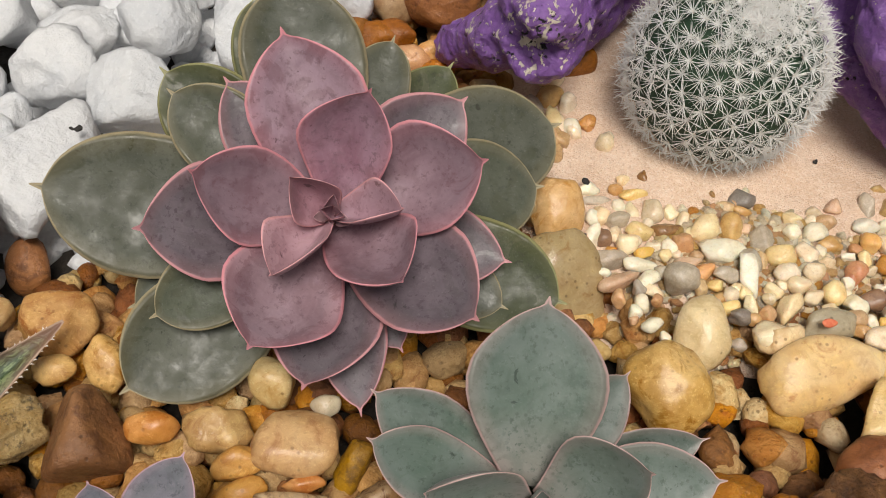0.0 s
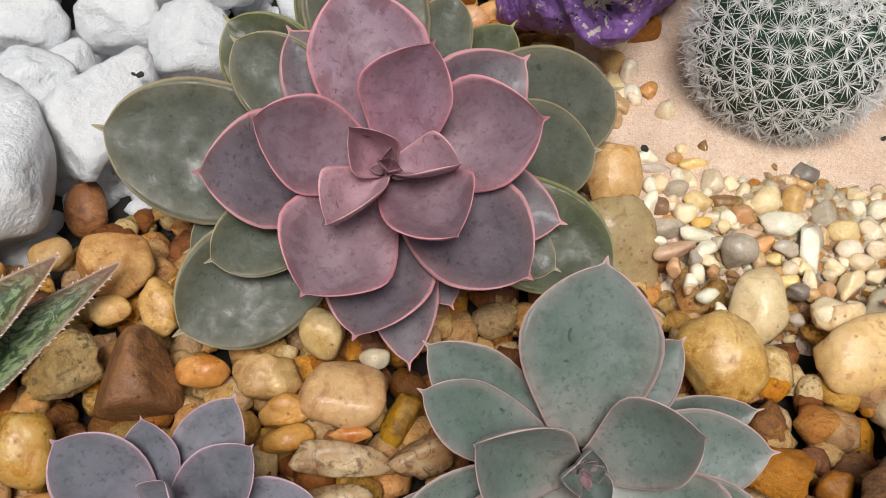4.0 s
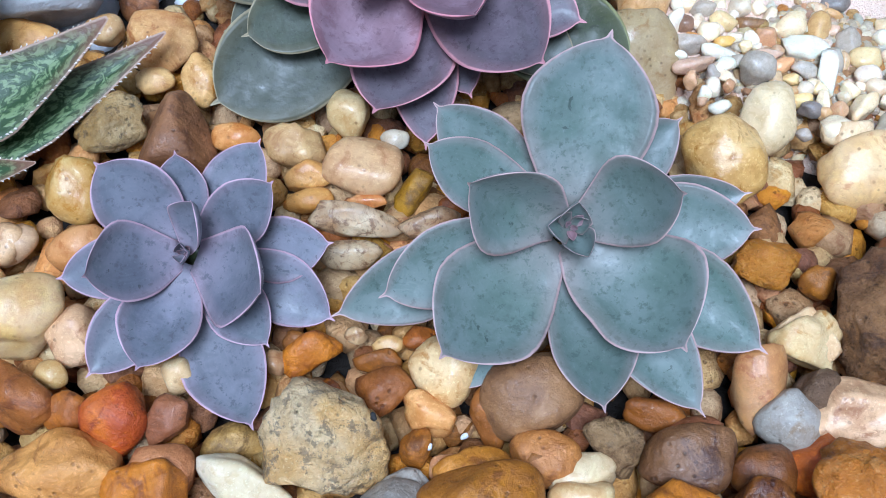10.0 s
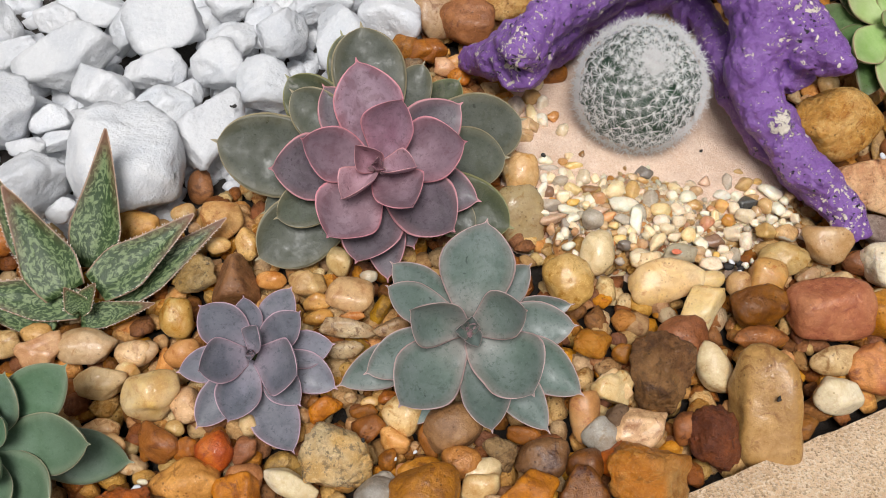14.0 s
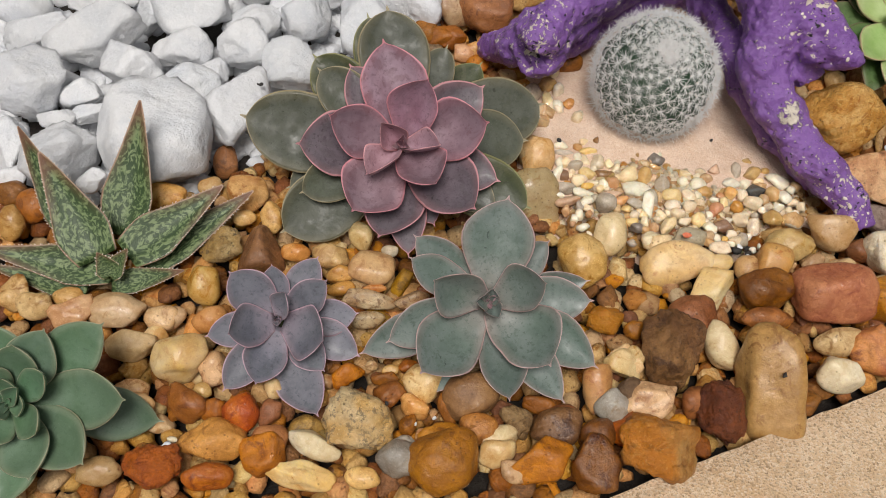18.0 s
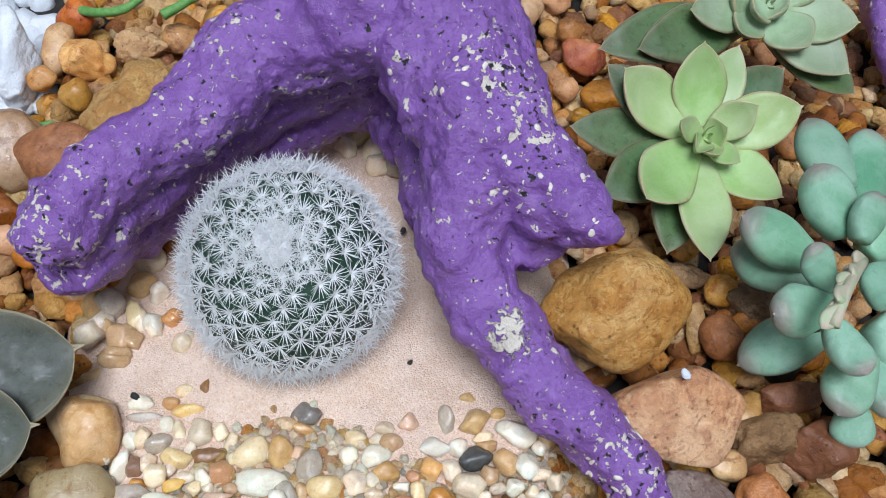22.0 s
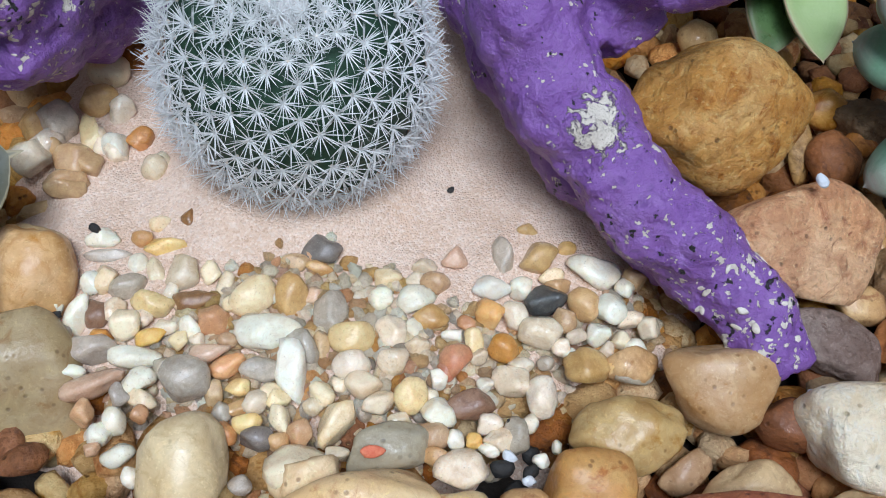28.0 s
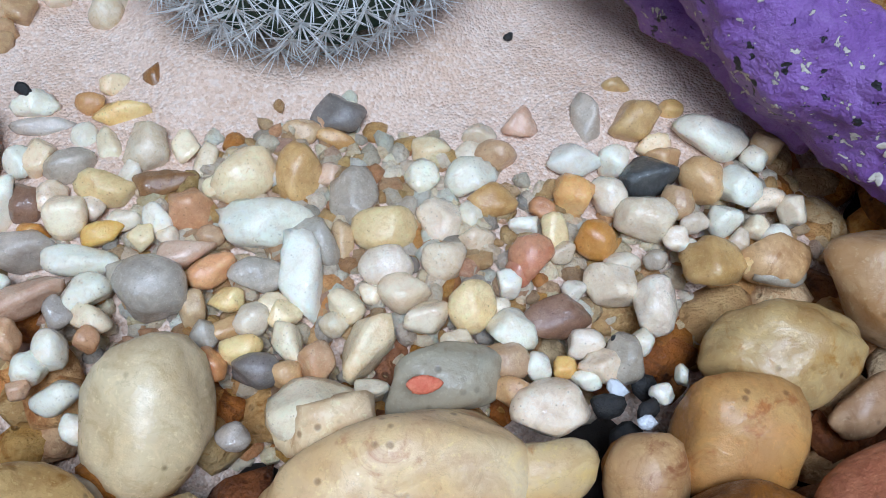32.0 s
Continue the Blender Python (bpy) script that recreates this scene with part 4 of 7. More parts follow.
def sand_level(x, y):
    """Height of the sand in millimetres; far below the bed outside its patch."""
    back = np.where(y < 100, 82.0, 130.0)
    edge = (np.abs((x - 147) / 90) ** 2.6 + np.abs((y - 100) / back) ** 2.6) ** (1 / 2.6)
    edge = edge + 0.05 * np.sin(x * 0.11 + 1) * np.sin(y * 0.13) + 0.03 * np.sin(x * 0.31) * np.cos(y * 0.27)
    lumps = 1.2 * np.sin(x * 0.07 + 0.6) * np.sin(y * 0.085 + 1.1) + 0.6 * np.sin(x * 0.19) * np.sin(y * 0.22 + 2)
    front = -3.0 * np.clip((62 - y) / 40, 0, 1)
    pile = 5.0 * np.exp(-(np.maximum(np.hypot(x - 135.5, y - 113.8) - 33, 0) / 8) ** 2)
    return 1.5 + lumps + front + pile - 75 * np.clip(edge - 0.86, 0, 1) ** 1.3


gx, gy = np.meshgrid(np.linspace(45, 252, 150), np.linspace(-10, 240, 160), indexing="ij")
grid = np.stack([gx, gy, sand_level(gx, gy)], -1).reshape(-1, 3)
sand = link_mesh("sand", grid * MM, [[i * 160 + j, (i + 1) * 160 + j, (i + 1) * 160 + j + 1, i * 160 + j + 1] for i in range(149) for j in range(159)], SAND)
tagged(sand, "patch of fine pinkish sand round the cactus", "sand", kind="structure")


def kerb():
    bm = bmesh.new()
    bmesh.ops.create_grid(bm, x_segments=60, y_segments=40, size=0.5)
    for v in bm.verts:
        v.co.x, v.co.y = v.co.x * 0.6, v.co.y * 0.36 - 0.18
        wear = 0.0012 * noise.noise(v.co * 70) + 0.0008 * noise.noise(v.co * 190)
        v.co.y += 0.0016 * noise.noise(Vector((v.co.x * 60, 0, 3))) if v.co.y > -0.004 else 0
        v.co.z = wear - (0.0022 if v.co.y > -0.004 else 0)
    side = bmesh.ops.extrude_face_region(bm, geom=bm.faces[:])
    for g in side["geom"]:
        if isinstance(g, bmesh.types.BMVert):
            g.co.z -= 0.05
    bmesh.ops.recalc_face_normals(bm, faces=bm.faces[:])
    me = bpy.data.meshes.new("kerb")
    bm.to_mesh(me)
    bm.free()
    me.materials.append(SLAB)
    ob = new("kerb", me)
    ob.matrix_world = pose(0.188, -0.1, 0.005, 0, 0, 21.5)
    return tagged(ob, "rough sandstone kerb slab at the bed's edge", "kerb", kind="structure")


kerb()

# ---- cactus
CACTUS_HEART, CACTUS_R = np.array([135.5, 113.8, 34.0]), 36.0


def wider(d):
    """A barrel rather than a ball: fuller below the waist."""
    grow_by = 1 + 0.16 * np.clip(-d[:, 2], 0, 0.7)
    return d * np.c_[grow_by, grow_by, np.ones(len(d))]


def cactus():
    foot = new("ball_cactus")
    foot.empty_display_size = 0.01
    foot.location = np.array([135.5, 113.8, 0.0]) * MM
    tagged(foot, "round ball cactus densely covered in fine white spines", "cactus")
    tilt = np.array(Euler((radians(25), radians(-5), 0)).to_matrix())
    rise = np.array([0, 0.5, 35.5])
    dirs, faces = BALLS[4]
    n = 340
    k = np.arange(n) + 0.5
    # areoles on a spiral, from the crown to below the waist
    height = 1 - (k / n) ** 1.14 * 1.74
    ring = np.sqrt(1 - height ** 2)
    turn = k * 2.399963
    spots = np.c_[ring * np.cos(turn), ring * np.sin(turn), height] + np.random.default_rng(4).normal(size=(n, 3)) * 0.02
    spots /= np.linalg.norm(spots, axis=1)[:, None]
    shape = np.array([1.0, 1.0, 1.07])
    near = np.arccos(np.clip(dirs @ spots.T, -1, 1)).min(1)
    swell = CACTUS_R * (0.925 + 0.08 * np.exp(-(near / 0.065) ** 2))
    body = wider(dirs) * shape * swell[:, None]
    under(link_mesh("body", (body @ tilt.T + rise) * MM, faces, CACTUS), foot)
    felt = np.random.default_rng(6)
    wool, cap = [(0, 0, CACTUS_R * 1.0 * shape[2])], []
    for i in range(1, 8):
        for j in range(28):
            a, r = 2 * math.pi * j / 28, 0.25 * i / 7
            level = (0.99 - 0.095 * (i / 7) ** 3 + 0.035 * felt.random()) * CACTUS_R
            wool.append((r * math.cos(a) * CACTUS_R, r * math.sin(a) * CACTUS_R, level * shape[2] * math.sqrt(1 - r * r)))
            n0, n1 = 1 + (i - 1) * 28 + j, 1 + (i - 1) * 28 + (j + 1) % 28
            cap.append([0, n0, n1] if i == 1 else [n0 - 28, n0, n1, n1 - 28])
    under(link_mesh("crown_wool", (np.array(wool) @ tilt.T + rise) * MM, cap, CROWN), foot)["label"] = "pinkish white woolly crown"
    rng = np.random.default_rng(5)
    verts, polys, wverts, wpolys = [], [], [], []
    wd, wf = BALLS[2]
    wf = np.array(wf)

    def spine(at, way, size, w):
        p = np.cross(way, (0.31, 0.52, 0.79))
        p /= np.linalg.norm(p)
        q = np.cross(way, p)
        tip, mid = at + way * size, at + way * size * 0.6
        m0 = len(verts)
        for root, r in ((at, w), (mid, w * 0.72)):
            verts.extend([root + r * p, root + r * (-0.5 * p + 0.87 * q), root + r * (-0.5 * p - 0.87 * q)])
        verts.append(tip)
        for c in range(3):
            d = (c + 1) % 3
            polys.append([m0 + c, m0 + d, m0 + 3 + d, m0 + 3 + c])
            polys.append([m0 + 3 + c, m0 + 3 + d, m0 + 6])

    for i, d in enumerate(spots):
        out = d / shape
        out /= np.linalg.norm(out)
        at = wider(d[None])[0] * shape * CACTUS_R * 1.01
        a = np.cross(out, (0.1, 0.2, 1.0))
        a /= np.linalg.norm(a)
        b = np.cross(out, a)
        crown = max(0.0, (d[2] - 0.55) / 0.45)
        low = max(0.0, -0.15 - d[2])
        count = int(17 + 8 * crown + 8 * min(1, low * 2))
        for s in range(count):
            ang = 2 * math.pi * (s + rng.uniform(-0.35, 0.35)) / count
            lift = (rng.uniform(0.12, 0.55) if s % 4 else rng.uniform(0.7, 1.3)) + (0.6 * crown if s % 2 else 0)
            way = (a * math.cos(ang) + b * math.sin(ang)) + out * lift
            way /= np.linalg.norm(way)
            spine(at, way, rng.uniform(5.4, 8.6) * (1 - 0.25 * crown), rng.uniform(0.17, 0.21))
        for s in range(2):
            way = out + 0.5 * rng.normal(size=3)
            spine(at, way / np.linalg.norm(way), rng.uniform(4.5, 7.5), 0.17)
        tuft = rng.uniform(0.45, 0.62) * (1 + 0.5 * crown)
        wverts.append(wd * tuft * (1 + 0.15 * waves(rng, wd, 5))[:, None] + at - out * 0.3)
        wpolys.append(wf + i * len(wd))
    for k in range(70):
        # young tufts crowding the crown
        r, a = 0.46 * ((k + 0.5) / 70) ** 0.62, k * 2.399963
        d = np.array([r * math.cos(a), r * math.sin(a), math.sqrt(1 - r * r)])
        for s in range(11):
            way = d * rng.uniform(0.25, 0.8) + rng.normal(size=3) * 0.55
            spine(d * shape * CACTUS_R * 1.01, way / np.linalg.norm(way), rng.uniform(3.2, 5.2), rng.uniform(0.16, 0.2))
    for s in range(420):
        # the crown's felt of short young spines
        a, r = rng.uniform(0, 6.283), 0.30 * math.sqrt(rng.random())
        d = np.array([r * math.cos(a), r * math.sin(a), math.sqrt(1 - r * r)])
        way = d * 0.8 + rng.normal(size=3) * 0.45
        spine(d * shape * CACTUS_R * 0.99, way / np.linalg.norm(way), rng.uniform(2.5, 4.5), 0.17)
    under(link_mesh("spine_coat", (np.array(verts) @ tilt.T + rise) * MM, polys, SPINE, smooth=False), foot)["kind"] = "stuff"
    under(link_mesh("wool_coat", (np.vstack(wverts) @ tilt.T + rise) * MM, np.vstack(wpolys).tolist(), WOOL), foot)["kind"] = "stuff"


cactus()


# ---- painted root
def painted_root():
    """A forked root standing like an arch over the cactus: tubes fused by a voxel remesh."""
    limbs = [
        # x, y, z, radius along each limb
        [(66.0, 122.0, 52.0, 14.0), (54.0, 142.0, 32.0, 14.0), (44.0, 156.0, 18.0, 12.0), (36.0, 165.0, 10.0, 8.0)],
        [(59.4, 118.1, 56.0, 12.0), (62.5, 119.0, 60.0, 13.5), (73.3, 131.1, 65.0, 13.0), (90.6, 147.0, 68.0, 14.0), (109.1, 164.2, 72.0, 16.0), (126.7, 178.2, 78.0, 18.0), (148.6, 183.0, 86.0, 20.0), (170.4, 188.1, 95.0, 28.0), (190.3, 208.0, 98.0, 34.0)],
        [(60.8, 116.0, 46.0, 13.0), (64.4, 122.5, 40.0, 13.0), (72.1, 144.0, 30.0, 15.0), (87.8, 164.9, 26.0, 17.0), (106.1, 182.8, 26.0, 18.0), (129.4, 195.6, 30.0, 19.0), (152.1, 202.7, 38.0, 18.0), (170.1, 201.1, 58.0, 20.0)],
        [(60.1, 117.1, 51.0, 12.0), (63.4, 121.0, 50.0, 13.0), (72.6, 137.8, 48.0, 14.0), (89.0, 156.7, 47.0, 15.0), (107.5, 174.4, 49.0, 17.0), (127.8, 188.2, 54.0, 18.0), (150.2, 194.2, 62.0, 19.0), (170.5, 196.2, 76.0, 22.0)],
        [(52.0, 122.5, 60.0, 7.0), (58.0, 126.0, 58.0, 13.0), (70.0, 138.0, 54.0, 14.0)],
        [(125.7, 202.1, 26.0, 16.0), (146.1, 209.5, 26.0, 15.0), (161.4, 211.5, 28.0, 14.0), (174.4, 202.4, 30.0, 13.0), (183.6, 179.3, 34.0, 12.0)],
        [(190.3, 208.0, 98.0, 34.0), (196.6, 176.2, 92.0, 28.0), (199.1, 157.3, 86.0, 27.0), (204.2, 135.4, 78.0, 24.0), (200.3, 120.3, 68.0, 19.0), (195.3, 109.6, 58.0, 16.0), (199.8, 94.3, 46.0, 14.0), (209.5, 76.0, 36.0, 13.5), (222.7, 59.3, 27.0, 13.0), (235.2, 44.7, 19.0, 11.5), (245.4, 32.5, 12.0, 10.0), (251.7, 22.1, 6.0, 9.0)],
        [(180.4, 211.7, 75.0, 24.0), (182.6, 197.6, 60.0, 18.0), (180.6, 195.6, 42.0, 10.0), (186.4, 166.5, 38.0, 10.0), (188.7, 141.6, 34.0, 10.0), (194.6, 119.8, 28.0, 9.0), (204.5, 97.6, 20.0, 9.0), (217.8, 74.9, 14.0, 9.0), (232.9, 54.8, 9.0, 8.0)],
        [(204.6, 132.4, 78.0, 22.0), (218.4, 118.3, 74.0, 19.0), (226.8, 105.9, 72.0, 15.0), (234.9, 96.4, 73.0, 10.0), (242.7, 88.5, 76.0, 4.5)],
        [(205.3, 136.2, 60.0, 16.0), (214.4, 117.2, 58.0, 15.0), (219.6, 108.4, 52.0, 12.0), (223.0, 99.4, 56.0, 9.0)],
        [(201.6, 147.0, 40.0, 14.0), (201.2, 122.6, 44.0, 12.0), (205.9, 109.4, 46.0, 9.0)],
        [(190.3, 208.0, 98.0, 34.0), (206.9, 267.0, 90.0, 28.0), (234.3, 360.8, 80.0, 22.0)],
    ]
    verts, faces = [], []
    rng = np.random.default_rng(3)
    sides = 16
    for limb in limbs:
        line = curve_through(limb, 5)
        start = len(verts)
        for i, row in enumerate(line):
            p, r = row[:3], row[3]
            way = line[min(i + 1, len(line) - 1)][:3] - line[max(i - 1, 0)][:3]
            way /= np.linalg.norm(way)
            side = np.cross(way, (0.1, 0.2, 1.0))
            side /= np.linalg.norm(side)
            up = np.cross(side, way)
            for j in range(sides):
                a = 2 * math.pi * j / sides
                verts.append(p + r * (1 + 0.05 * rng.uniform(-1, 1)) * (side * math.cos(a) + up * math.sin(a)))
            if i:
                b0, b1 = start + (i - 1) * sides, start + i * sides
                faces += [[b0 + j, b0 + (j + 1) % sides, b1 + (j + 1) % sides, b1 + j] for j in range(sides)]
        faces += [[start + j for j in range(sides)][::-1], [start + (len(line) - 1) * sides + j for j in range(sides)]]
    ob = link_mesh("painted_root", np.array(verts) * MM, faces, PAINT)
    fuse = ob.modifiers.new("fuse", "REMESH")
    fuse.mode, fuse.voxel_size, fuse.use_smooth_shade = "VOXEL", 0.0013, True
    soften = ob.modifiers.new("soften", "SMOOTH")
    soften.factor, soften.iterations = 0.6, 6
    for label, size, depth, strength in (("lumps", 0.024, 1, 0.007), ("knots", 0.010, 5, 0.0055), ("grit", 0.0030, 3, 0.0016)):
        tex = bpy.data.textures.new(label, "CLOUDS")
        tex.noise_scale, tex.noise_depth = size, depth
        mod = ob.modifiers.new(label, "DISPLACE")
        mod.texture, mod.strength, mod.texture_coords, mod.mid_level = tex, strength, "LOCAL", 0.5
    tagged(ob, "gnarled forked root painted purple, paint chipped to white", "driftwood")
    # bare chips, thickest where the paint is worn: the prong, the foot, the low limb's ridge and end
    bpy.context.view_layer.update()
    skin = ob.evaluated_get(bpy.context.evaluated_depsgraph_get())
    shell = skin.to_mesh()
    spots = [(v.co.copy(), v.normal.copy()) for v in shell.vertices if v.index % 7 == 0]
    skin.to_mesh_clear()
    pick = random.Random(9)
    for place, reach, count in (((0.222, 0.104, 0.088), 0.028, 26), ((0.243, 0.034, 0.016), 0.026, 24), ((0.082, 0.155, 0.072), 0.022, 16), ((0.060, 0.120, 0.060), 0.020, 14), ((0.205, 0.135, 0.105), 0.020, 10), ((0.150, 0.180, 0.080), 0.06, 14)):
        near = [sp for sp in spots if (sp[0] - Vector(place)).length < reach and sp[1].z > 0.1]
        for at, out in pick.sample(near, min(count, len(near))):
            wide = pick.uniform(1.2, 3.6)
            flake = rock("bare_chip", BARE, 0, 0, 0, wide, wide * pick.uniform(0.35, 0.8), 0, "g", 2, 0.22)
            turn = out.to_track_quat("Z", "Y").to_matrix().to_4x4() @ Matrix.Rotation(pick.uniform(0, 6.28), 4, "Z")
            flake.matrix_world = Matrix.Translation(at) @ turn
            under(flake, ob)["label"] = "bare cream chip in the paint"
    return ob


painted_root()

def root_stub():
    """A short piece of the same purple driftwood, half hidden behind the pale rosette."""
    line = curve_through([(452, 212, -8, 9), (442, 228, 6, 11), (437, 246, 16, 12), (440, 268, 20, 12), (450, 292, 14, 10)], 6)
    rng = np.random.default_rng(31)
    verts, faces, sides = [], [], 24
    for i, row in enumerate(line):
        way = line[min(i + 1, len(line) - 1)][:3] - line[max(i - 1, 0)][:3]
        way /= np.linalg.norm(way)
        side = np.cross(way, (0.1, 0.2, 1.0))
        side /= np.linalg.norm(side)
        up = np.cross(side, way)
        for j in range(sides):
            a = 2 * math.pi * j / sides
            verts.append(row[:3] + row[3] * (1 + 0.07 * rng.uniform(-1, 1) + 0.12 * math.sin(3 * a + i * 0.4)) * (side * math.cos(a) + up * math.sin(a)))
        if i:
            faces += [[(i - 1) * sides + j, (i - 1) * sides + (j + 1) % sides, i * sides + (j + 1) % sides, i * sides + j] for j in range(sides)]
    faces += [list(range(sides))[::-1], [(len(line) - 1) * sides + j for j in range(sides)]]
    tagged(link_mesh("painted_root", np.array(verts) * MM, faces, PAINT), "short purple-painted root piece among pebbles behind a rosette", "driftwood")


root_stub()

# ---- plants

big = rosette("big", -19.1, 39.5, 46.0)
leaf(big, 1.1, 5.1, 9.0, -2.0, 4.9, "core")
leaf(big, -3.1, 0.7, 9.0, -2.0, 4.5, "core")
leaf(big, 3.8, -1.8, 9.0, -2.0, 4.5, "core")
leaf(big, -11.6, 10.4, 12.0, -4.0, 16.6, "core", twist=0.2)
leaf(big, 21.2, -1.1, 13.0, -4.0, 15.9, "core", twist=0.5)
leaf(big, -18.6, -18.5, 14.0, -4.0, 18.5, "core", twist=-0.5)
leaf(big, 13.7, 34.0, 17.0, -7.0, 27.9, "in", lean=2.9)
leaf(big, 18.8, -23.2, 20.0, -7.0, 29.7, "in", lean=1.7, twist=0.15)
leaf(big, -39.7, 13.5, 13.0, -10.0, 29.7, "in", lean=1.5)
leaf(big, 47.2, 12.3, 12.0, -10.0, 34.4, "in", lean=2.2)
leaf(big, -25.8, -38.5, 15.0, -9.0, 36.7, "in")
leaf(big, 40.8, -35.2, 12.0, -10.0, 37.2, "mid", lean=1.3)
leaf(big, -11.8, 58.9, -3.0, -12.0, 36.8, "in", lean=-2.3)
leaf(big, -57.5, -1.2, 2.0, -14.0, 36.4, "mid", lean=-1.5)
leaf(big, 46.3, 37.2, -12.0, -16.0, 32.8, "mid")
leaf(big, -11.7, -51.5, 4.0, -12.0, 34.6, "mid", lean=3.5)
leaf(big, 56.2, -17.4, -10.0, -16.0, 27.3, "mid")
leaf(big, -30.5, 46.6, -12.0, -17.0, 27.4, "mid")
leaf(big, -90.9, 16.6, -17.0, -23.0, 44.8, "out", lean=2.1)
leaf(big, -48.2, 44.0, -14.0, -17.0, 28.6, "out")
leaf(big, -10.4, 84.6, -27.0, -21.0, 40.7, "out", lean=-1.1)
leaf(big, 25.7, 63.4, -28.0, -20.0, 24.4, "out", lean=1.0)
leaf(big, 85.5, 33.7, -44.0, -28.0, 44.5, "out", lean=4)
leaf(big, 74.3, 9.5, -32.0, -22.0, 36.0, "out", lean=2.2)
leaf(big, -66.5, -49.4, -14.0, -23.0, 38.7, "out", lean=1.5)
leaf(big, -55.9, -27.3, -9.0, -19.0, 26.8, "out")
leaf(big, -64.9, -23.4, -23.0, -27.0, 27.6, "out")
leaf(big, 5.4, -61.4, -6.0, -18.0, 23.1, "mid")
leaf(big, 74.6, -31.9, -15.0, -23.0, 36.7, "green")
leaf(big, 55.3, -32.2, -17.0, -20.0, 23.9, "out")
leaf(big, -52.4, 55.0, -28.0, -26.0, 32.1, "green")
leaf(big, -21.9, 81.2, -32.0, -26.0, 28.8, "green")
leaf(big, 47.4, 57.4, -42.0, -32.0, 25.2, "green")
leaf(big, 19.9, -43.5, -12.0, -19.0, 21.7, "mid")

midr = rosette("midr", 25.7, -56.7, 39.0)
leaf(midr, 1.0, 7.2, 5.0, -3.0, 8.8, "lf")
leaf(midr, -7.4, 0.4, 6.0, -3.0, 8.6, "lf")
leaf(midr, 4.4, -7.6, 5.0, -4.0, 8.9, "lf")
leaf(midr, 4.6, 2.2, 4.0, -3.0, 5.0, "lf")
leaf(midr, -28.9, 10.8, 12.0, -6.0, 26.5, "lf", lean=1.5, twist=0.3)
leaf(midr, 26.2, 10.3, 15.0, -6.0, 24.6, "lf", lean=2.0)
leaf(midr, -33.9, -34.9, 9.0, -9.0, 33.4, "lf")
leaf(midr, 29.5, -30.3, 11.0, -9.0, 35.4, "lf", lean=4.6)
leaf(midr, 9.4, 53.5, -7.0, -10.0, 37.1, "lf", lean=1.1)
leaf(midr, -40.1, 21.5, -8.0, -13.0, 19.8, "lf", lean=0.6)
leaf(midr, -37.9, 32.9, -15.0, -16.0, 21.5, "lf")
leaf(midr, 10.3, -47.9, 6.0, -12.0, 24.2, "lf", lean=1.8)
leaf(midr, 54.4, 1.6, -10.0, -14.0, 25.2, "lf", lean=0.4)
leaf(midr, 55.9, -32.2, -4.0, -14.0, 25.1, "lf", lean=3.2)
leaf(midr, 38.6, -49.3, 0.0, -14.0, 21.2, "lf", lean=0.6)
leaf(midr, -50.6, -21.6, -8.0, -14.0, 24.0, "lf", lean=-1.3)
leaf(midr, -64.3, -28.3, -15.0, -18.0, 22.1, "lf")
leaf(midr, -27.0, -47.2, -6.0, -14.0, 19.2, "lf")
leaf(midr, 32.1, 32.0, -15.0, -18.0, 19.4, "lf")
leaf(midr, 54.1, 11.8, -18.0, -20.0, 16.6, "lf")

smallr = rosette("smallr", -78.5, -61.6, 25.0)
leaf(smallr, 0.2, 3.5, 5.0, -2.0, 3.8, "lf")
leaf(smallr, 2.6, 1.2, 5.0, -2.0, 3.5, "lf")
leaf(smallr, 0.5, -2.1, 5.0, -2.0, 4.4, "lf")
leaf(smallr, 4.3, 15.2, 9.0, -4.0, 13.4, "lf", twist=0.5)
leaf(smallr, -21.9, -5.8, 15.0, -7.0, 22.5, "lf", lean=-1.7)
leaf(smallr, 24.4, -8.3, 13.0, -6.0, 27.9, "lf", lean=-0.4)
leaf(smallr, -8.3, -30.2, 12.0, -7.0, 21.7, "lf", lean=-0.5)
leaf(smallr, -24.7, 24.3, 0.0, -9.0, 23.6, "lf", lean=-0.6)
leaf(smallr, 24.1, 21.3, 0.0, -9.0, 18.1, "lf", lean=-0.7)
leaf(smallr, -4.4, 28.5, -5.0, -10.0, 15.1, "lf")
leaf(smallr, 18.7, 32.9, -8.0, -12.0, 18.8, "lf")
leaf(smallr, 39.9, 4.5, -10.0, -12.0, 19.1, "lf", lean=-1.0)
leaf(smallr, 41.2, -17.8, -9.0, -12.0, 20.7, "lf", lean=1.9)
leaf(smallr, 24.1, -24.9, -2.0, -10.0, 17.6, "lf")
leaf(smallr, 22.3, -45.7, 8.0, -10.0, 23.7, "lf", lean=-2.8)
leaf(smallr, -26.3, -35.4, -2.0, -11.0, 19.7, "lf")
leaf(smallr, -36.7, -8.7, -6.0, -12.0, 18.3, "lf")

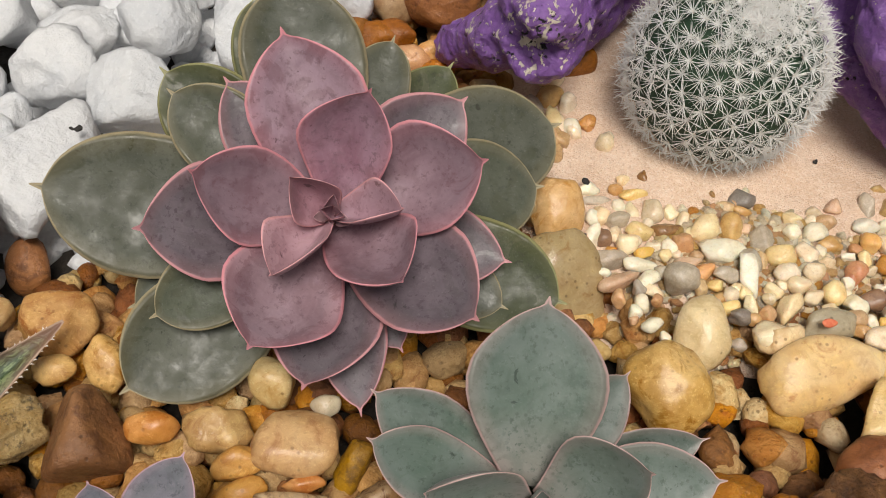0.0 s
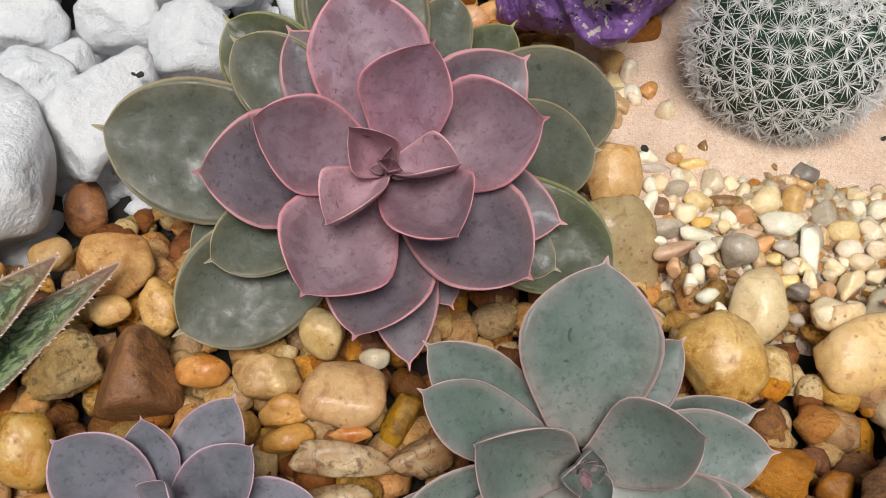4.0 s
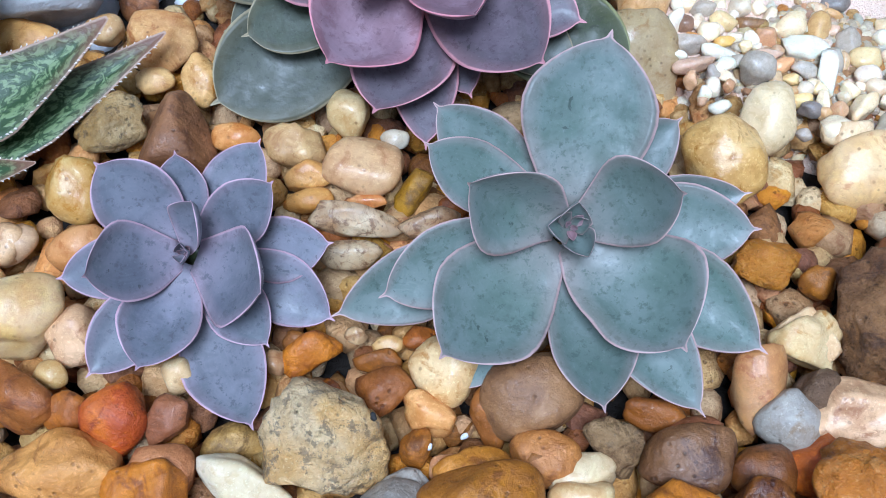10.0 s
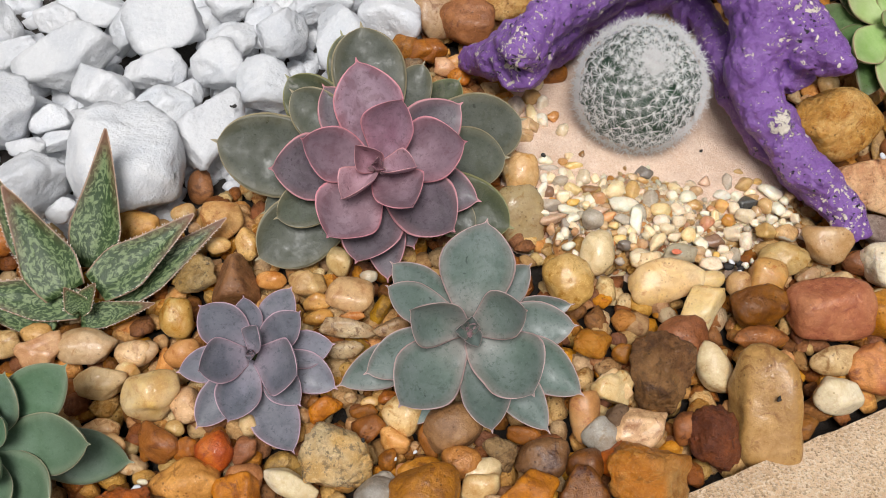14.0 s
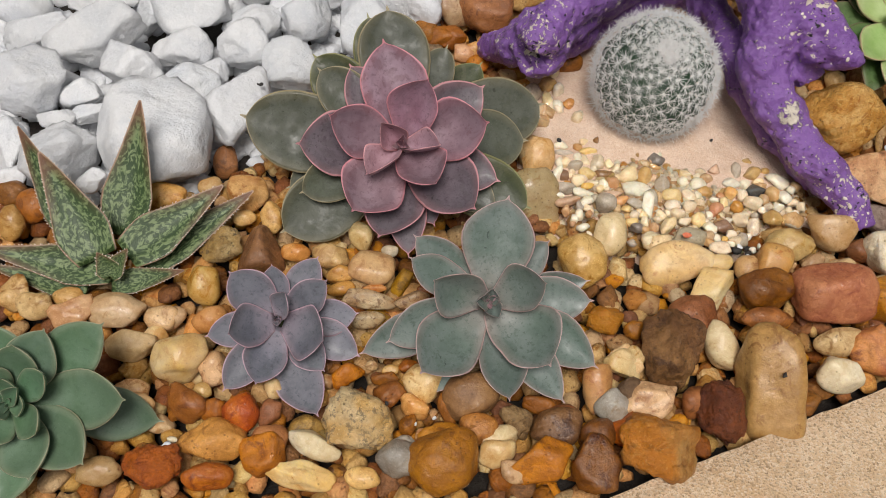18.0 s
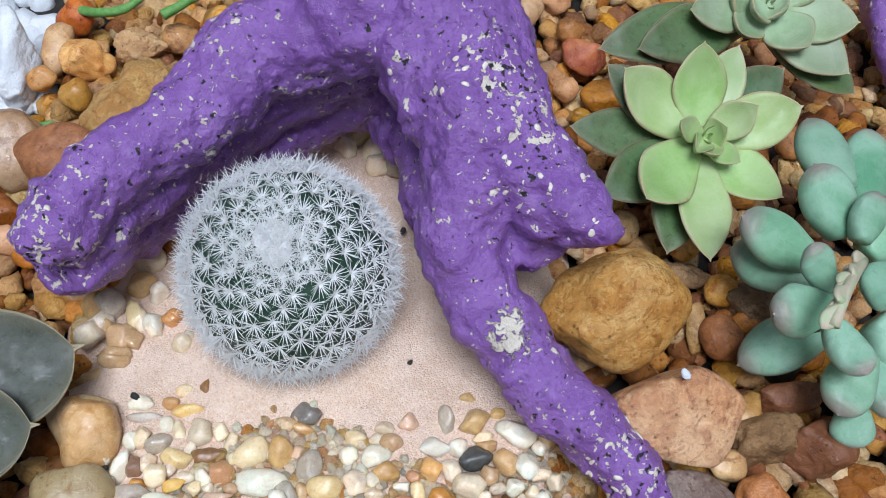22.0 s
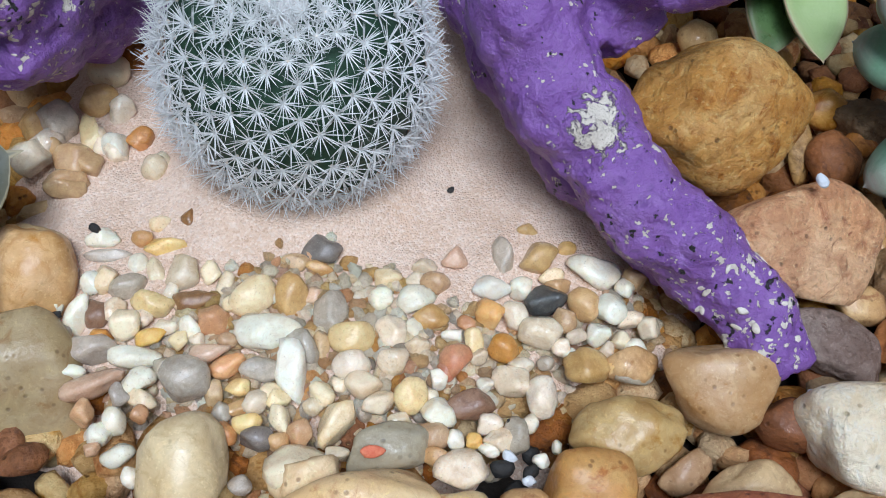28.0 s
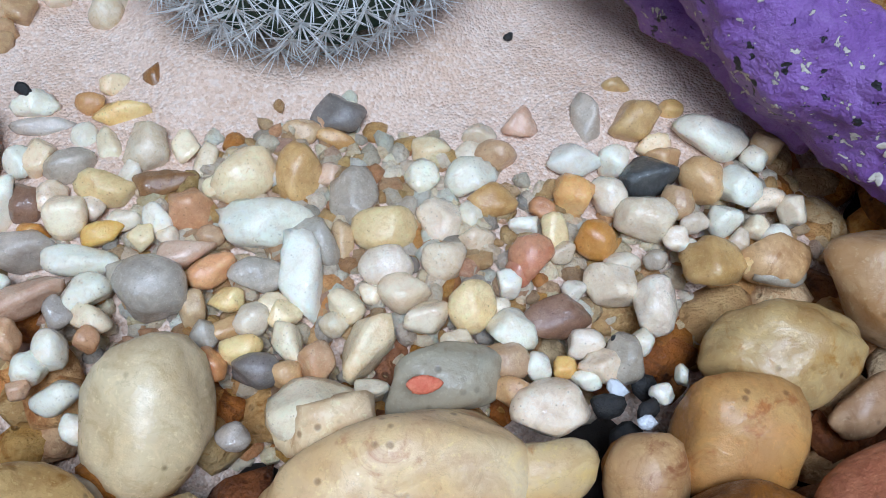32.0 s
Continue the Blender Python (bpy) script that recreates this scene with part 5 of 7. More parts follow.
greenr = rosette("greenr", -193.0, -113.7, 34.0)
leaf(greenr, 8.0, 9.5, 7.0, -2.0, 8.6, "lf")
leaf(greenr, 10.8, 0.7, 7.0, -3.0, 10.2, "lf")
leaf(greenr, 1.3, 13.4, 9.0, -4.0, 11.1, "lf")
leaf(greenr, -3.0, -1.6, 9.0, -4.0, 12.6, "lf")
leaf(greenr, 20.0, 16.2, 10.0, -6.0, 15.2, "lf")
leaf(greenr, 17.8, -11.2, 10.0, -6.0, 15.2, "lf")
leaf(greenr, 3.6, 28.0, 4.0, -9.0, 23.0, "lf")
leaf(greenr, -13.9, 15.6, 8.0, -8.0, 22.8, "lf")
leaf(greenr, -10.1, -16.8, 8.0, -8.0, 22.7, "lf")
leaf(greenr, 15.9, 34.9, -1.0, -12.0, 24.7, "lf")
leaf(greenr, 40.5, 37.6, -6.0, -14.0, 27.6, "lf")
leaf(greenr, 53.8, 3.7, 2.0, -11.0, 28.8, "lf")
leaf(greenr, 61.6, -12.1, -34.0, -19.0, 26.5, "lf")
leaf(greenr, 36.2, -25.7, 2.0, -11.0, 27.1, "lf")
leaf(greenr, 14.1, -32.0, 6.0, -10.0, 25.4, "lf")
leaf(greenr, -24.3, -3.3, 0.0, -12.0, 28.1, "lf")
leaf(greenr, -16.1, 37.2, -6.0, -14.0, 28.5, "lf")
leaf(greenr, -0.2, -46.1, 0.0, -12.0, 28.1, "lf")

paler = rosette("paler", 297.1, 152.7, 53.0)
leaf(paler, -13.0, 4.9, 7.0, -3.0, 10.2, "lf")
leaf(paler, 1.0, -9.3, 7.0, -3.0, 9.8, "lf")
leaf(paler, 6.1, 1.7, 6.0, -3.0, 11.6, "lf")
leaf(paler, -7.6, -7.5, 6.0, -3.0, 8.9, "lf")
leaf(paler, 0.9, 36.4, 4.0, -9.0, 22.4, "lf")
leaf(paler, -31.4, 27.8, 2.0, -9.0, 24.1, "lf")
leaf(paler, 19.3, 9.7, 6.0, -5.0, 15.6, "lf")
leaf(paler, 41.6, 10.3, -2.0, -10.0, 23.6, "lf")
leaf(paler, -28.9, -24.2, 6.0, -8.0, 25.6, "lf")
leaf(paler, -3.5, -49.0, 0.0, -9.0, 21.9, "lf")
leaf(paler, 27.5, -26.3, 2.0, -9.0, 21.1, "lf")
leaf(paler, 10.3, -12.1, 5.0, -4.0, 9.8, "lf")
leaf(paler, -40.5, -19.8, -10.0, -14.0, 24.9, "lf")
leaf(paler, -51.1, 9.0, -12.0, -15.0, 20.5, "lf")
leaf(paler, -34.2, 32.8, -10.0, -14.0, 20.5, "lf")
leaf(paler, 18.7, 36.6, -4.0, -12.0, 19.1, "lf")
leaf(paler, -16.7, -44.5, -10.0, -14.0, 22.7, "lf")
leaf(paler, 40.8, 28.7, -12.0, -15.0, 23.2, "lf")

paler2 = rosette("paler2", 350.5, 231.6, 56.0)
leaf(paler2, -10.4, -6.1, 6.0, -3.0, 15.3, "lf")
leaf(paler2, 4.3, -5.5, 6.0, -3.0, 15.3, "lf")
leaf(paler2, 13.5, -22.7, 6.0, -8.0, 24.5, "lf")
leaf(paler2, 35.2, -33.6, -2.0, -10.0, 26.9, "lf")
leaf(paler2, 40.5, -11.2, 2.0, -8.0, 25.8, "lf")
leaf(paler2, -37.7, -1.8, 0.0, -9.0, 23.1, "lf")
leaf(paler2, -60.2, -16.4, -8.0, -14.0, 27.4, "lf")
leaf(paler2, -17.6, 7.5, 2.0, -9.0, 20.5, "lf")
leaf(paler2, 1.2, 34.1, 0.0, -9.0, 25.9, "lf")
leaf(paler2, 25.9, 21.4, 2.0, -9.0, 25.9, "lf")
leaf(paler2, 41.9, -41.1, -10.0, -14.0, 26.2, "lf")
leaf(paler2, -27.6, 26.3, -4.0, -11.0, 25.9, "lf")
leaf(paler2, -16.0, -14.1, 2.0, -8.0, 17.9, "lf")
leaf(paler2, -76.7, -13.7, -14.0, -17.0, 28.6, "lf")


# ---- speckled aloe
def aloe():
    foot = new("aloe")
    foot.empty_display_size = 0.01
    origin = np.array([-174, -10, -4.0])
    foot.location = origin * MM
    tagged(foot, "spotted green aloe with toothed leaf edges", "succulent")
    blades = [
        # base, tip, width
        ((-169.1, -1.2, 12.0), (-157.7, 50.2, 64.0), 27.4),
        ((-194.4, -2.3, 10.0), (-217.9, 32.3, 60.0), 18.7),
        ((-176.4, -19.5, 16.0), (-205.9, 20.2, 54.0), 29.0),
        ((-162.7, -15.8, 14.0), (-114.3, 19.6, 32.0), 25.6),
        ((-155.7, -17.5, 6.0), (-100.1, 26.4, 20.0), 20.4),
        ((-170.2, -29.0, 5.0), (-131.3, -24.7, 14.0), 14.0),
        ((-169.5, -24.6, 12.0), (-240.5, -15.9, 18.0), 21.8),
        ((-183.1, -32.6, 4.0), (-238.7, -19.1, 8.0), 13.3),
        ((-169.6, -28.9, 14.0), (-158.8, -21.0, 27.0), 12.6),
        ((-168.1, -28.9, 14.0), (-174.4, -22.9, 26.0), 12.6),
    ]
    rng = np.random.default_rng(8)
    for root, tip, width in blades:
        base = np.array(root) - origin
        end = np.array(tip) - origin
        hint = np.array([0, -0.45, 0.9])
        ob = grow("leaf", foot, base, end, hint, width, ALOE, "blade", 0.22, 0.12, 0.05, 0.01, 0.0, 0.22)
        way = (end - base) / np.linalg.norm(end - base)
        side = np.cross(way, hint)
        side /= np.linalg.norm(side)
        up = np.cross(side, way)
        length = np.linalg.norm(end - base)
        verts, faces = [], []
        for s in np.arange(0.12, 0.94, 2.1 / length):
            s += rng.uniform(-0.8, 0.8) / length
            hw = float(OUTLINES["blade"](np.array([s]))[0]) * width / 2
            for sign in (-1, 1):
                p = base + way * length * s * 0.99 - up * 0.05 * length * math.sin(math.pi * s) + side * sign * hw * 0.97 + up * hw * 0.33
                k = len(verts)
                q = 0.5
                verts += [p - way * q, p + way * q, p + up * q * 0.7, p + side * sign * rng.uniform(0.3, 1.0) + way * 0.6]
                faces += [[k, k + 1, k + 3], [k + 1, k + 2, k + 3], [k + 2, k, k + 3]]
        under(link_mesh("teeth", np.array(verts) * MM, faces, WOOL, smooth=False), ob)["kind"] = "stuff"
    tube("dry_stalk", foot, [np.array([-8, 6, 10.0]), np.array([-22, 16, 17]), np.array([-30, 22, 22])], [1.5, 1.1, 1.4], STRAW, 8)
    return foot


aloe()


# ---- plump blue-green succulent
def pachyphytum():
    foot = new("pachyphytum")
    foot.empty_display_size = 0.01
    origin = np.array([318, 78, -4.0])
    foot.location = origin * MM
    tagged(foot, "plump blue-green succulent with red-tipped leaves and a flower bud", "succulent")
    tube("stem", foot, [np.array([0, 0, 0.0]), np.array([2, 2, 25]), np.array([0, 0, 48])], [6, 6, 5], LEAF_MATS["big_green"])
    for base, tip, width in (
        ((321.4, 96.8, 42.0), (293.6, 107.5, 58.0), 20.2),
        ((334.2, 103.1, 48.0), (324.7, 124.2, 65.0), 21.2),
        ((347.2, 128.9, 42.0), (343.3, 163.8, 50.0), 21.4),
        ((313.8, 75.9, 55.0), (306.1, 83.7, 70.0), 12.6),
        ((314.3, 71.9, 50.0), (289.7, 65.0, 58.0), 18.0),
        ((327.2, 78.3, 30.0), (294.8, 74.0, 12.0), 20.7),
        ((312.6, 63.9, 50.0), (315.5, 43.3, 52.0), 14.4),
        ((328.7, 61.2, 35.0), (314.5, 42.4, 28.0), 19.8),
        ((327.3, 49.3, 20.0), (324.9, 38.3, 10.0), 16.2),
        ((324.8, 91.6, 36.0), (297.6, 111.5, 35.0), 21.4),
        ((333.3, 94.4, 55.0), (342.0, 107.9, 66.0), 14.0),
        ((336.5, 85.8, 45.0), (344.9, 75.4, 50.0), 20.2),
        ((344.4, 99.9, 40.0), (359.8, 108.1, 50.0), 20.2),
        ((354.0, 122.6, 38.0), (370.9, 159.3, 46.0), 21.4),
        ((337.5, 73.5, 36.0), (349.6, 58.3, 30.0), 20.2),
        ((343.6, 74.3, 28.0), (334.5, 40.4, 24.0), 19.1),
    ):
        grow("leaf", foot, np.array(base) - origin, np.array(tip) - origin, (0, -0.5, 0.86), width, LEAF_MATS["pachy_lf"], "plump", 0.62, 0.0, 0.02, 0.01, 0.0, 0.0, 0.5)
    # the nodding flower shoot: small pinkish scale leaves one over another
    line = curve_through([np.array(p) - origin for p in ((325.7, 80.8, 62.0), (313.8, 68.9, 70.0), (304.7, 58.7, 74.0), (299.2, 50.5, 71.0))], 3)
    tube("flower_stalk", foot, line, [2.0] * len(line), BUD, 10)
    for n, (at, to) in enumerate(zip(line[:-2], line[2:])):
        turn = n * 2.4
        way = (to - at) / np.linalg.norm(to - at)
        off = np.cross(way, (math.cos(turn), math.sin(turn), 0.6))
        grow("bud_scale", foot, at, at + way * 9 + off * 3.4, (0, -0.5, 0.86), 6.0, BUD, "plump", 0.5, 0.0, 0.02, bulge=0.5)
    return foot


pachyphytum()

# ---- stones laid one by one
pebble("ochre", -154.9, 31.0, 5.2, 30.3, 20.5, 3, "r")
pebble("ochre", -106.2, 35.1, 5.6, 23.9, 22.2, 3, "r")
pebble("tan", -91.9, 20.6, 3.1, 12.4, 19.3, 3, "r")
pebble("ochre", -107.0, 20.2, 2.4, 13.9, 9.7, 3, "r")
pebble("lichen", -117.0, -1.5, 4.8, 25.3, 18.7, 32, "r")
pebble("redbrown", -94.7, -5.6, 6.7, 26.6, 29.0, 3, "t")
pebble("yellow", -122.7, -27.9, 4.5, 17.8, 22.5, 3, "r")
pebble("orange", -76.1, -3.1, 2.6, 16.6, 10.4, 3, "r")
pebble("ochre", -56.2, -7.1, 4.1, 20.7, 16.3, 3, "a")
pebble("cream", -40.3, 8.3, 3.7, 14.7, 17.1, 3, "r")
pebble("ochre", -50.0, -17.3, 2.8, 16.9, 11.2, 13, "a")
pebble("orange", -34.1, -14.0, 4.9, 26.5, 19.6, -9, "b")
pebble("white", -24.2, -0.5, 1.9, 9.9, 7.6, 3, "r")
pebble("olive", -17.2, -21.7, 2.6, 18.2, 10.5, 45, "a")
pebble("orange", -31.9, -25.5, 1.5, 13.3, 5.9, 3, "a")
pebble("ochre", -50.1, -26.3, 2.0, 16.4, 8.0, 13, "r")
pebble("marble", -34.0, -33.8, 2.8, 30.1, 11.3, -9, "a")
pebble("marble", -34.9, -45.9, 2.4, 19.4, 9.7, 8, "r")
pebble("marble", -11.7, -34.1, 3.0, 20.2, 12.0, 3, "a")
pebble("brown", -4.5, -27.3, 2.0, 9.7, 8.0, 3, "a")
pebble("tan", -137.5, -48.0, 3.1, 18.7, 12.5, 23, "r")
pebble("cream", -142.6, -57.4, 2.4, 12.3, 9.8, 3, "r")
pebble("orange", -116.8, -48.1, 3.5, 18.6, 13.9, 13, "r")
pebble("yellowm", -127.3, -74.0, 6.2, 30.5, 24.9, 15, "r")
pebble("tan", -111.0, -77.4, 3.6, 14.5, 17.4, 23, "b")
pebble("redbrown", -121.4, -96.1, 4.4, 17.9, 23.4, 37, "a")
pebble("orangeb", -94.1, -101.9, 4.7, 18.6, 20.7, 3, "r")
pebble("brown", -80.5, -101.4, 2.7, 10.7, 16.1, -23, "a")
pebble("tanbrown", -106.2, -115.7, 5.1, 33.7, 20.7, 3, "r")
pebble("tanbrown", -79.9, -116.1, 4.0, 20.4, 16.3, 13, "r")
pebble("cream", -79.9, -87.6, 2.4, 9.5, 11.2, 3, "r")
pebble("olive", -62.9, -104.7, -5.0, 18.6, 13.8, 3, "r")
pebble("white", -57.7, -117.2, 3.0, 27.4, 12.1, -20, "b")
pebble("lichen", -37.5, -105.0, 7.9, 35.5, 31.8, 3, "r")
pebble("brown", -24.8, -80.6, 2.0, 14.4, 8.2, 3, "a")
pebble("redbrown", -22.1, -89.8, 3.5, 17.1, 14.2, 3, "a")
pebble("tanbrown", -43.8, -78.5, 2.8, 17.6, 11.3, 23, "a")
pebble("tan", -31.6, -72.4, 1.4, 7.0, 5.5, 3, "a")
pebble("tan", -21.9, -75.6, 1.7, 9.8, 7.0, 3, "r")
pebble("tan", -55.2, -82.1, 1.9, 9.3, 7.6, 3, "a")
pebble("brown", -12.5, -73.3, 2.4, 11.1, 9.6, 23, "a")
pebble("pinktan", -9.8, -96.3, 3.2, 16.1, 13.1, -13, "a")
pebble("yellow", -5.9, -84.7, 5.0, 20.3, 20.2, 3, "r")
pebble("redgrey", 18.3, -91.8, 6.1, 29.0, 24.8, 3, "r")
pebble("brown", 6.5, -96.8, 2.3, 9.4, 18.8, 13, "r")
pebble("tanbrown", 22.0, -108.2, 4.1, 19.4, 16.7, 3, "r")
pebble("greybrown", 41.1, -102.3, 3.6, 19.8, 14.3, -42, "a")
pebble("cream", 31.6, -111.9, 3.0, 19.3, 12.3, 18, "r")
pebble("brown", 53.7, -93.8, 2.4, 19.1, 9.9, -8, "r")
pebble("darkbrown", 60.3, -106.7, 4.9, 26.9, 19.8, 3, "r")
pebble("creamo", 82.3, -84.7, 4.0, 16.3, 26.7, -9, "b")
pebble("cream", 98.4, -67.8, 4.2, 21.2, 16.8, 3, "a")
pebble("orangerough", 92.0, -44.0, 4.0, 20.9, 16.2, 3, "a")
pebble("tan", 82.0, -7.4, 7.4, 30.0, 30.8, -27, "r")
pebble("grey", -15.2, -115.9, 2.3, 13.3, 9.5, 3, "a")
pebble("tanbrown", 2.9, -113.4, 4.0, 22.6, 16.3, 3, "r")
pebble("pinktan", -4.6, -110.2, 1.9, 10.6, 7.8, 28, "r")
pebble("brown", -12.9, -105.9, 2.3, 9.2, 10.9, 3, "a")
pebble("darkbrown", 80.9, -110.0, 3.8, 18.0, 15.6, 3, "r")
pebble("orangeb", 95.0, -108.1, 4.6, 18.3, 18.6, 3, "a")
pebble("greybrown", 98.9, -89.3, 4.6, 18.5, 20.5, 3, "r")
pebble("brown", 107.5, -49.2, 2.8, 11.7, 11.1, 3, "r")
pebble("cream", -115.0, -88.4, 2.1, 9.8, 8.4, 3, "r")
pebble("brown", -107.8, -99.7, 3.1, 12.5, 12.7, 3, "r")
pebble("white", -123.8, -117.3, 8.0, 5.0, 2.9, -8, "r")
pebble("brown", -37.5, -89.4, 1.5, 7.7, 6.2, 3, "a")
pebble("brown", -49.6, -72.2, -4.0, 8.1, 6.6, 3, "r")
pebble("yellowm", 138.7, -1.9, 1.0, 43.6, 25.2, 12, "b")
pebble("yellowm", 152.7, -25.3, 5.4, 21.8, 31.2, -19, "a")
pebble("redbrown", 139.2, -43.3, 6.5, 28.9, 25.9, 1, "r")
pebble("darkbrown", 184.7, -23.9, 6.5, 33.2, 26.1, 1, "r")
pebble("pinkbrown", 221.1, -26.9, 8.9, 43.8, 35.4, 11, "b")
pebble("tanbrown", 251.2, -27.8, 6.7, 27.6, 28.0, 1, "r")
pebble("darkrough", 123.6, -64.4, 8.4, 34.1, 44.2, -7, "a")
pebble("cream", 152.6, -58.1, 4.3, 17.4, 29.2, 20, "r")
pebble("cream", 98.8, -70.2, 4.6, 23.0, 18.4, 1, "a")
pebble("tan", 108.5, -92.2, 5.6, 30.5, 22.5, 20, "a")
pebble("darkred", 144.4, -98.3, 6.1, 24.7, 33.2, 6, "a")
pebble("orangerough", 108.7, -119.0, 9.3, 41.2, 36.9, 10, "a")
pebble("oliveo", 175.0, -83.5, 9.4, 38.4, 62.7, -5, "b")
pebble("tan", 218.5, -54.7, 4.0, 29.2, 16.0, 6, "r")
pebble("white", 212.7, -76.0, 4.9, 26.3, 19.8, -19, "r")
pebble("orangeb", 236.8, -61.0, 7.0, 29.0, 28.6, 1, "a")
pebble("ochre", 177.6, -8.8, 3.6, 14.6, 17.5, 1, "r")
pebble("brown", 181.9, -40.6, 3.4, 30.1, 13.7, 1, "r")
pebble("darkbrown", 77.2, -125.1, 6.3, 25.7, 28.4, 0, "a")
pebble("tanbrown", 50.6, -125.0, 5.6, 34.3, 22.4, 15, "a")
pebble("cream", 30.1, -119.7, 3.7, 20.5, 14.9, 25, "r")
pebble("tanbrown", 3.7, -126.5, 8.3, 34.3, 32.9, 0, "r")
pebble("grey", 89.4, -94.8, 4.6, 18.7, 18.9, 1, "r")
pebble("grey", -18.0, -124.7, 4.8, 20.7, 19.0, 0, "a")
pebble("tan", 214.1, 29.3, 2.6, 14.0, 10.3, 1, "r")
pebble("brown", 189.5, -91.5, 3.7, 18.1, 14.6, 1, "a")
pebble("brown", 132.8, -92.0, 3.4, 13.7, 17.4, 1, "r")
pebble("brown", 98.0, -108.2, 3.6, 14.4, 16.9, 1, "r")
pebble("redbrown", 61.2, -102.6, 4.0, 20.1, 15.8, 1, "a")
pebble("brown", 21.0, -109.0, 3.7, 16.9, 14.5, 1, "a")
pebble("tan", 39.6, -129.2, 3.0, 16.6, 12.0, 0, "a")
pebble("tanbrown", -81.6, -123.2, 5.6, 22.0, 22.6, 0, "a")
pebble("brick", -131.5, -129.2, 5.2, 29.3, 20.8, 16, "a")
pebble("orangeb", -105.8, -133.8, 3.3, 24.3, 13.2, 0, "r")
pebble("tan", -156.0, -131.5, 3.6, 21.8, 14.3, 11, "r")
pebble("yellowm", -63.5, -132.5, 3.6, 35.4, 14.4, -10, "a")
pebble("ochre", -34.0, -133.0, 2.7, 17.3, 10.7, 0, "r")
pebble("beige", -166.3, -44.1, 4.6, 33.5, 18.5, 1, "r")
pebble("orange", -185.2, -48.6, 4.6, 24.9, 18.4, 21, "a")
pebble("beige", -153.5, -65.0, 4.5, 26.8, 18.1, 16, "r")
pebble("tan", -141.1, -48.4, 3.4, 18.2, 13.7, 11, "r")
pebble("tan", -207.2, -42.6, 3.7, 20.4, 14.9, 1, "r")
pebble("tan", -219.1, -35.2, 4.5, 17.6, 21.0, 1, "a")
pebble("yellow", -129.4, 42.7, 2.8, 14.5, 11.4, 1, "r")
pebble("tan", -232.9, 11.4, 3.5, 13.7, 21.0, 1, "r")
pebble("brown", -222.9, 22.7, 5.0, 19.5, 20.0, 1, "a")
pebble("brown", -125.6, 72.0, -9.0, 15.3, 21.2, 2, "r")
pebble("brown", -239.1, 32.4, 3.7, 19.1, 15.0, 1, "r")
pebble("tan", -191.3, -36.5, 3.0, 17.7, 12.0, 1, "r")
pebble("tan", -150.0, -89.2, 2.8, 19.5, 11.3, 1, "r")
pebble("ochre", -144.3, -97.0, 3.1, 16.5, 12.2, 1, "r")
pebble("redbrown", 37.1, 202.4, 8.4, 37.7, 33.8, 2, "r")
pebble("tan", 15.4, 212.2, 7.4, 29.9, 37.3, 12, "r")
pebble("brown", 11.8, 178.3, 4.3, 24.3, 17.3, 2, "r")
pebble("tan", 58.1, 232.8, 5.2, 25.7, 20.9, 2, "r")
pebble("orange", 28.8, 166.5, 3.3, 19.4, 13.3, 2, "r")
pebble("brown", -4.6, 182.1, 4.9, 19.6, 19.7, 2, "r")
pebble("olivepale", 63.8, 43.4, -4.0, 28.6, 40.8, 7, "b")
pebble("beige", 63.6, 71.4, 5.7, 22.8, 26.2, -5, "r")
pebble("brown", 89.3, 157.8, 4.4, 23.6, 17.7, -4, "r")
pebble("sandst", 66.6, 231.6, 11.2, 50.0, 45.5, 2, "a")
pebble("ochre", 37.3, 276.7, 4.9, 26.4, 20.1, -3, "a")
pebble("sandst", 62.6, 284.2, 4.8, 26.9, 19.7, -3, "a")
pebble("orange", 18.0, 265.3, 3.3, 14.2, 13.4, -3, "r")
pebble("orange", 21.9, 286.3, 3.5, 13.9, 27.5, -14, "r")
pebble("orangeb", 27.7, 310.9, 5.0, 20.3, 20.3, -3, "r")
pebble("tanbrown", 103.3, 273.3, 6.7, 29.4, 27.3, -3, "r")
pebble("yellow", 99.0, 302.6, 4.3, 17.2, 17.6, -3, "r")
pebble("orange", 116.1, 309.8, 4.4, 21.5, 17.8, -3, "r")
pebble("ochre", 34.6, 251.7, 4.0, 15.8, 16.3, -3, "r")
pebble("orange", -7.4, 237.2, 3.3, 27.8, 13.4, -14, "a")
pebble("brown", 7.1, 177.7, 4.3, 23.0, 17.4, -4, "r")
pebble("greybrown", 0.9, 164.7, 2.9, 14.5, 11.5, -4, "r")
pebble("brown", -17.4, 162.2, 3.7, 16.4, 14.7, -4, "r")
pebble("orange", 22.0, 164.0, 3.2, 14.6, 12.7, -4, "a")
pebble("orangeb", -9.4, 163.5, 2.0, 8.0, 16.5, -4, "r")
pebble("orangeb", 30.9, 155.6, 2.7, 16.1, 10.9, -4, "a")
pebble("tanbrown", 80.7, 290.8, 4.1, 19.5, 16.6, -3, "r")
pebble("ochre", 43.5, 224.3, 3.7, 20.7, 15.1, -4, "a")
pebble("orangeb", 281.2, 262.5, 4.5, 24.9, 18.6, -13, "a")
pebble("tanbrown", 284.7, 233.3, 4.3, 24.1, 17.7, -3, "r")
pebble("orange", 267.4, 240.6, 3.1, 12.7, 12.7, -3, "r")
pebble("ochre", 271.1, 222.7, 1.9, 10.2, 7.9, -4, "r")
pebble("orange", 258.2, 303.5, 4.9, 19.9, 20.1, -3, "r")
pebble("orange", 276.4, 311.7, 3.9, 17.1, 16.0, -3, "r")
pebble("orangetan", 250.2, 92.2, 26.0, 56.5, 45.1, 5, "r")
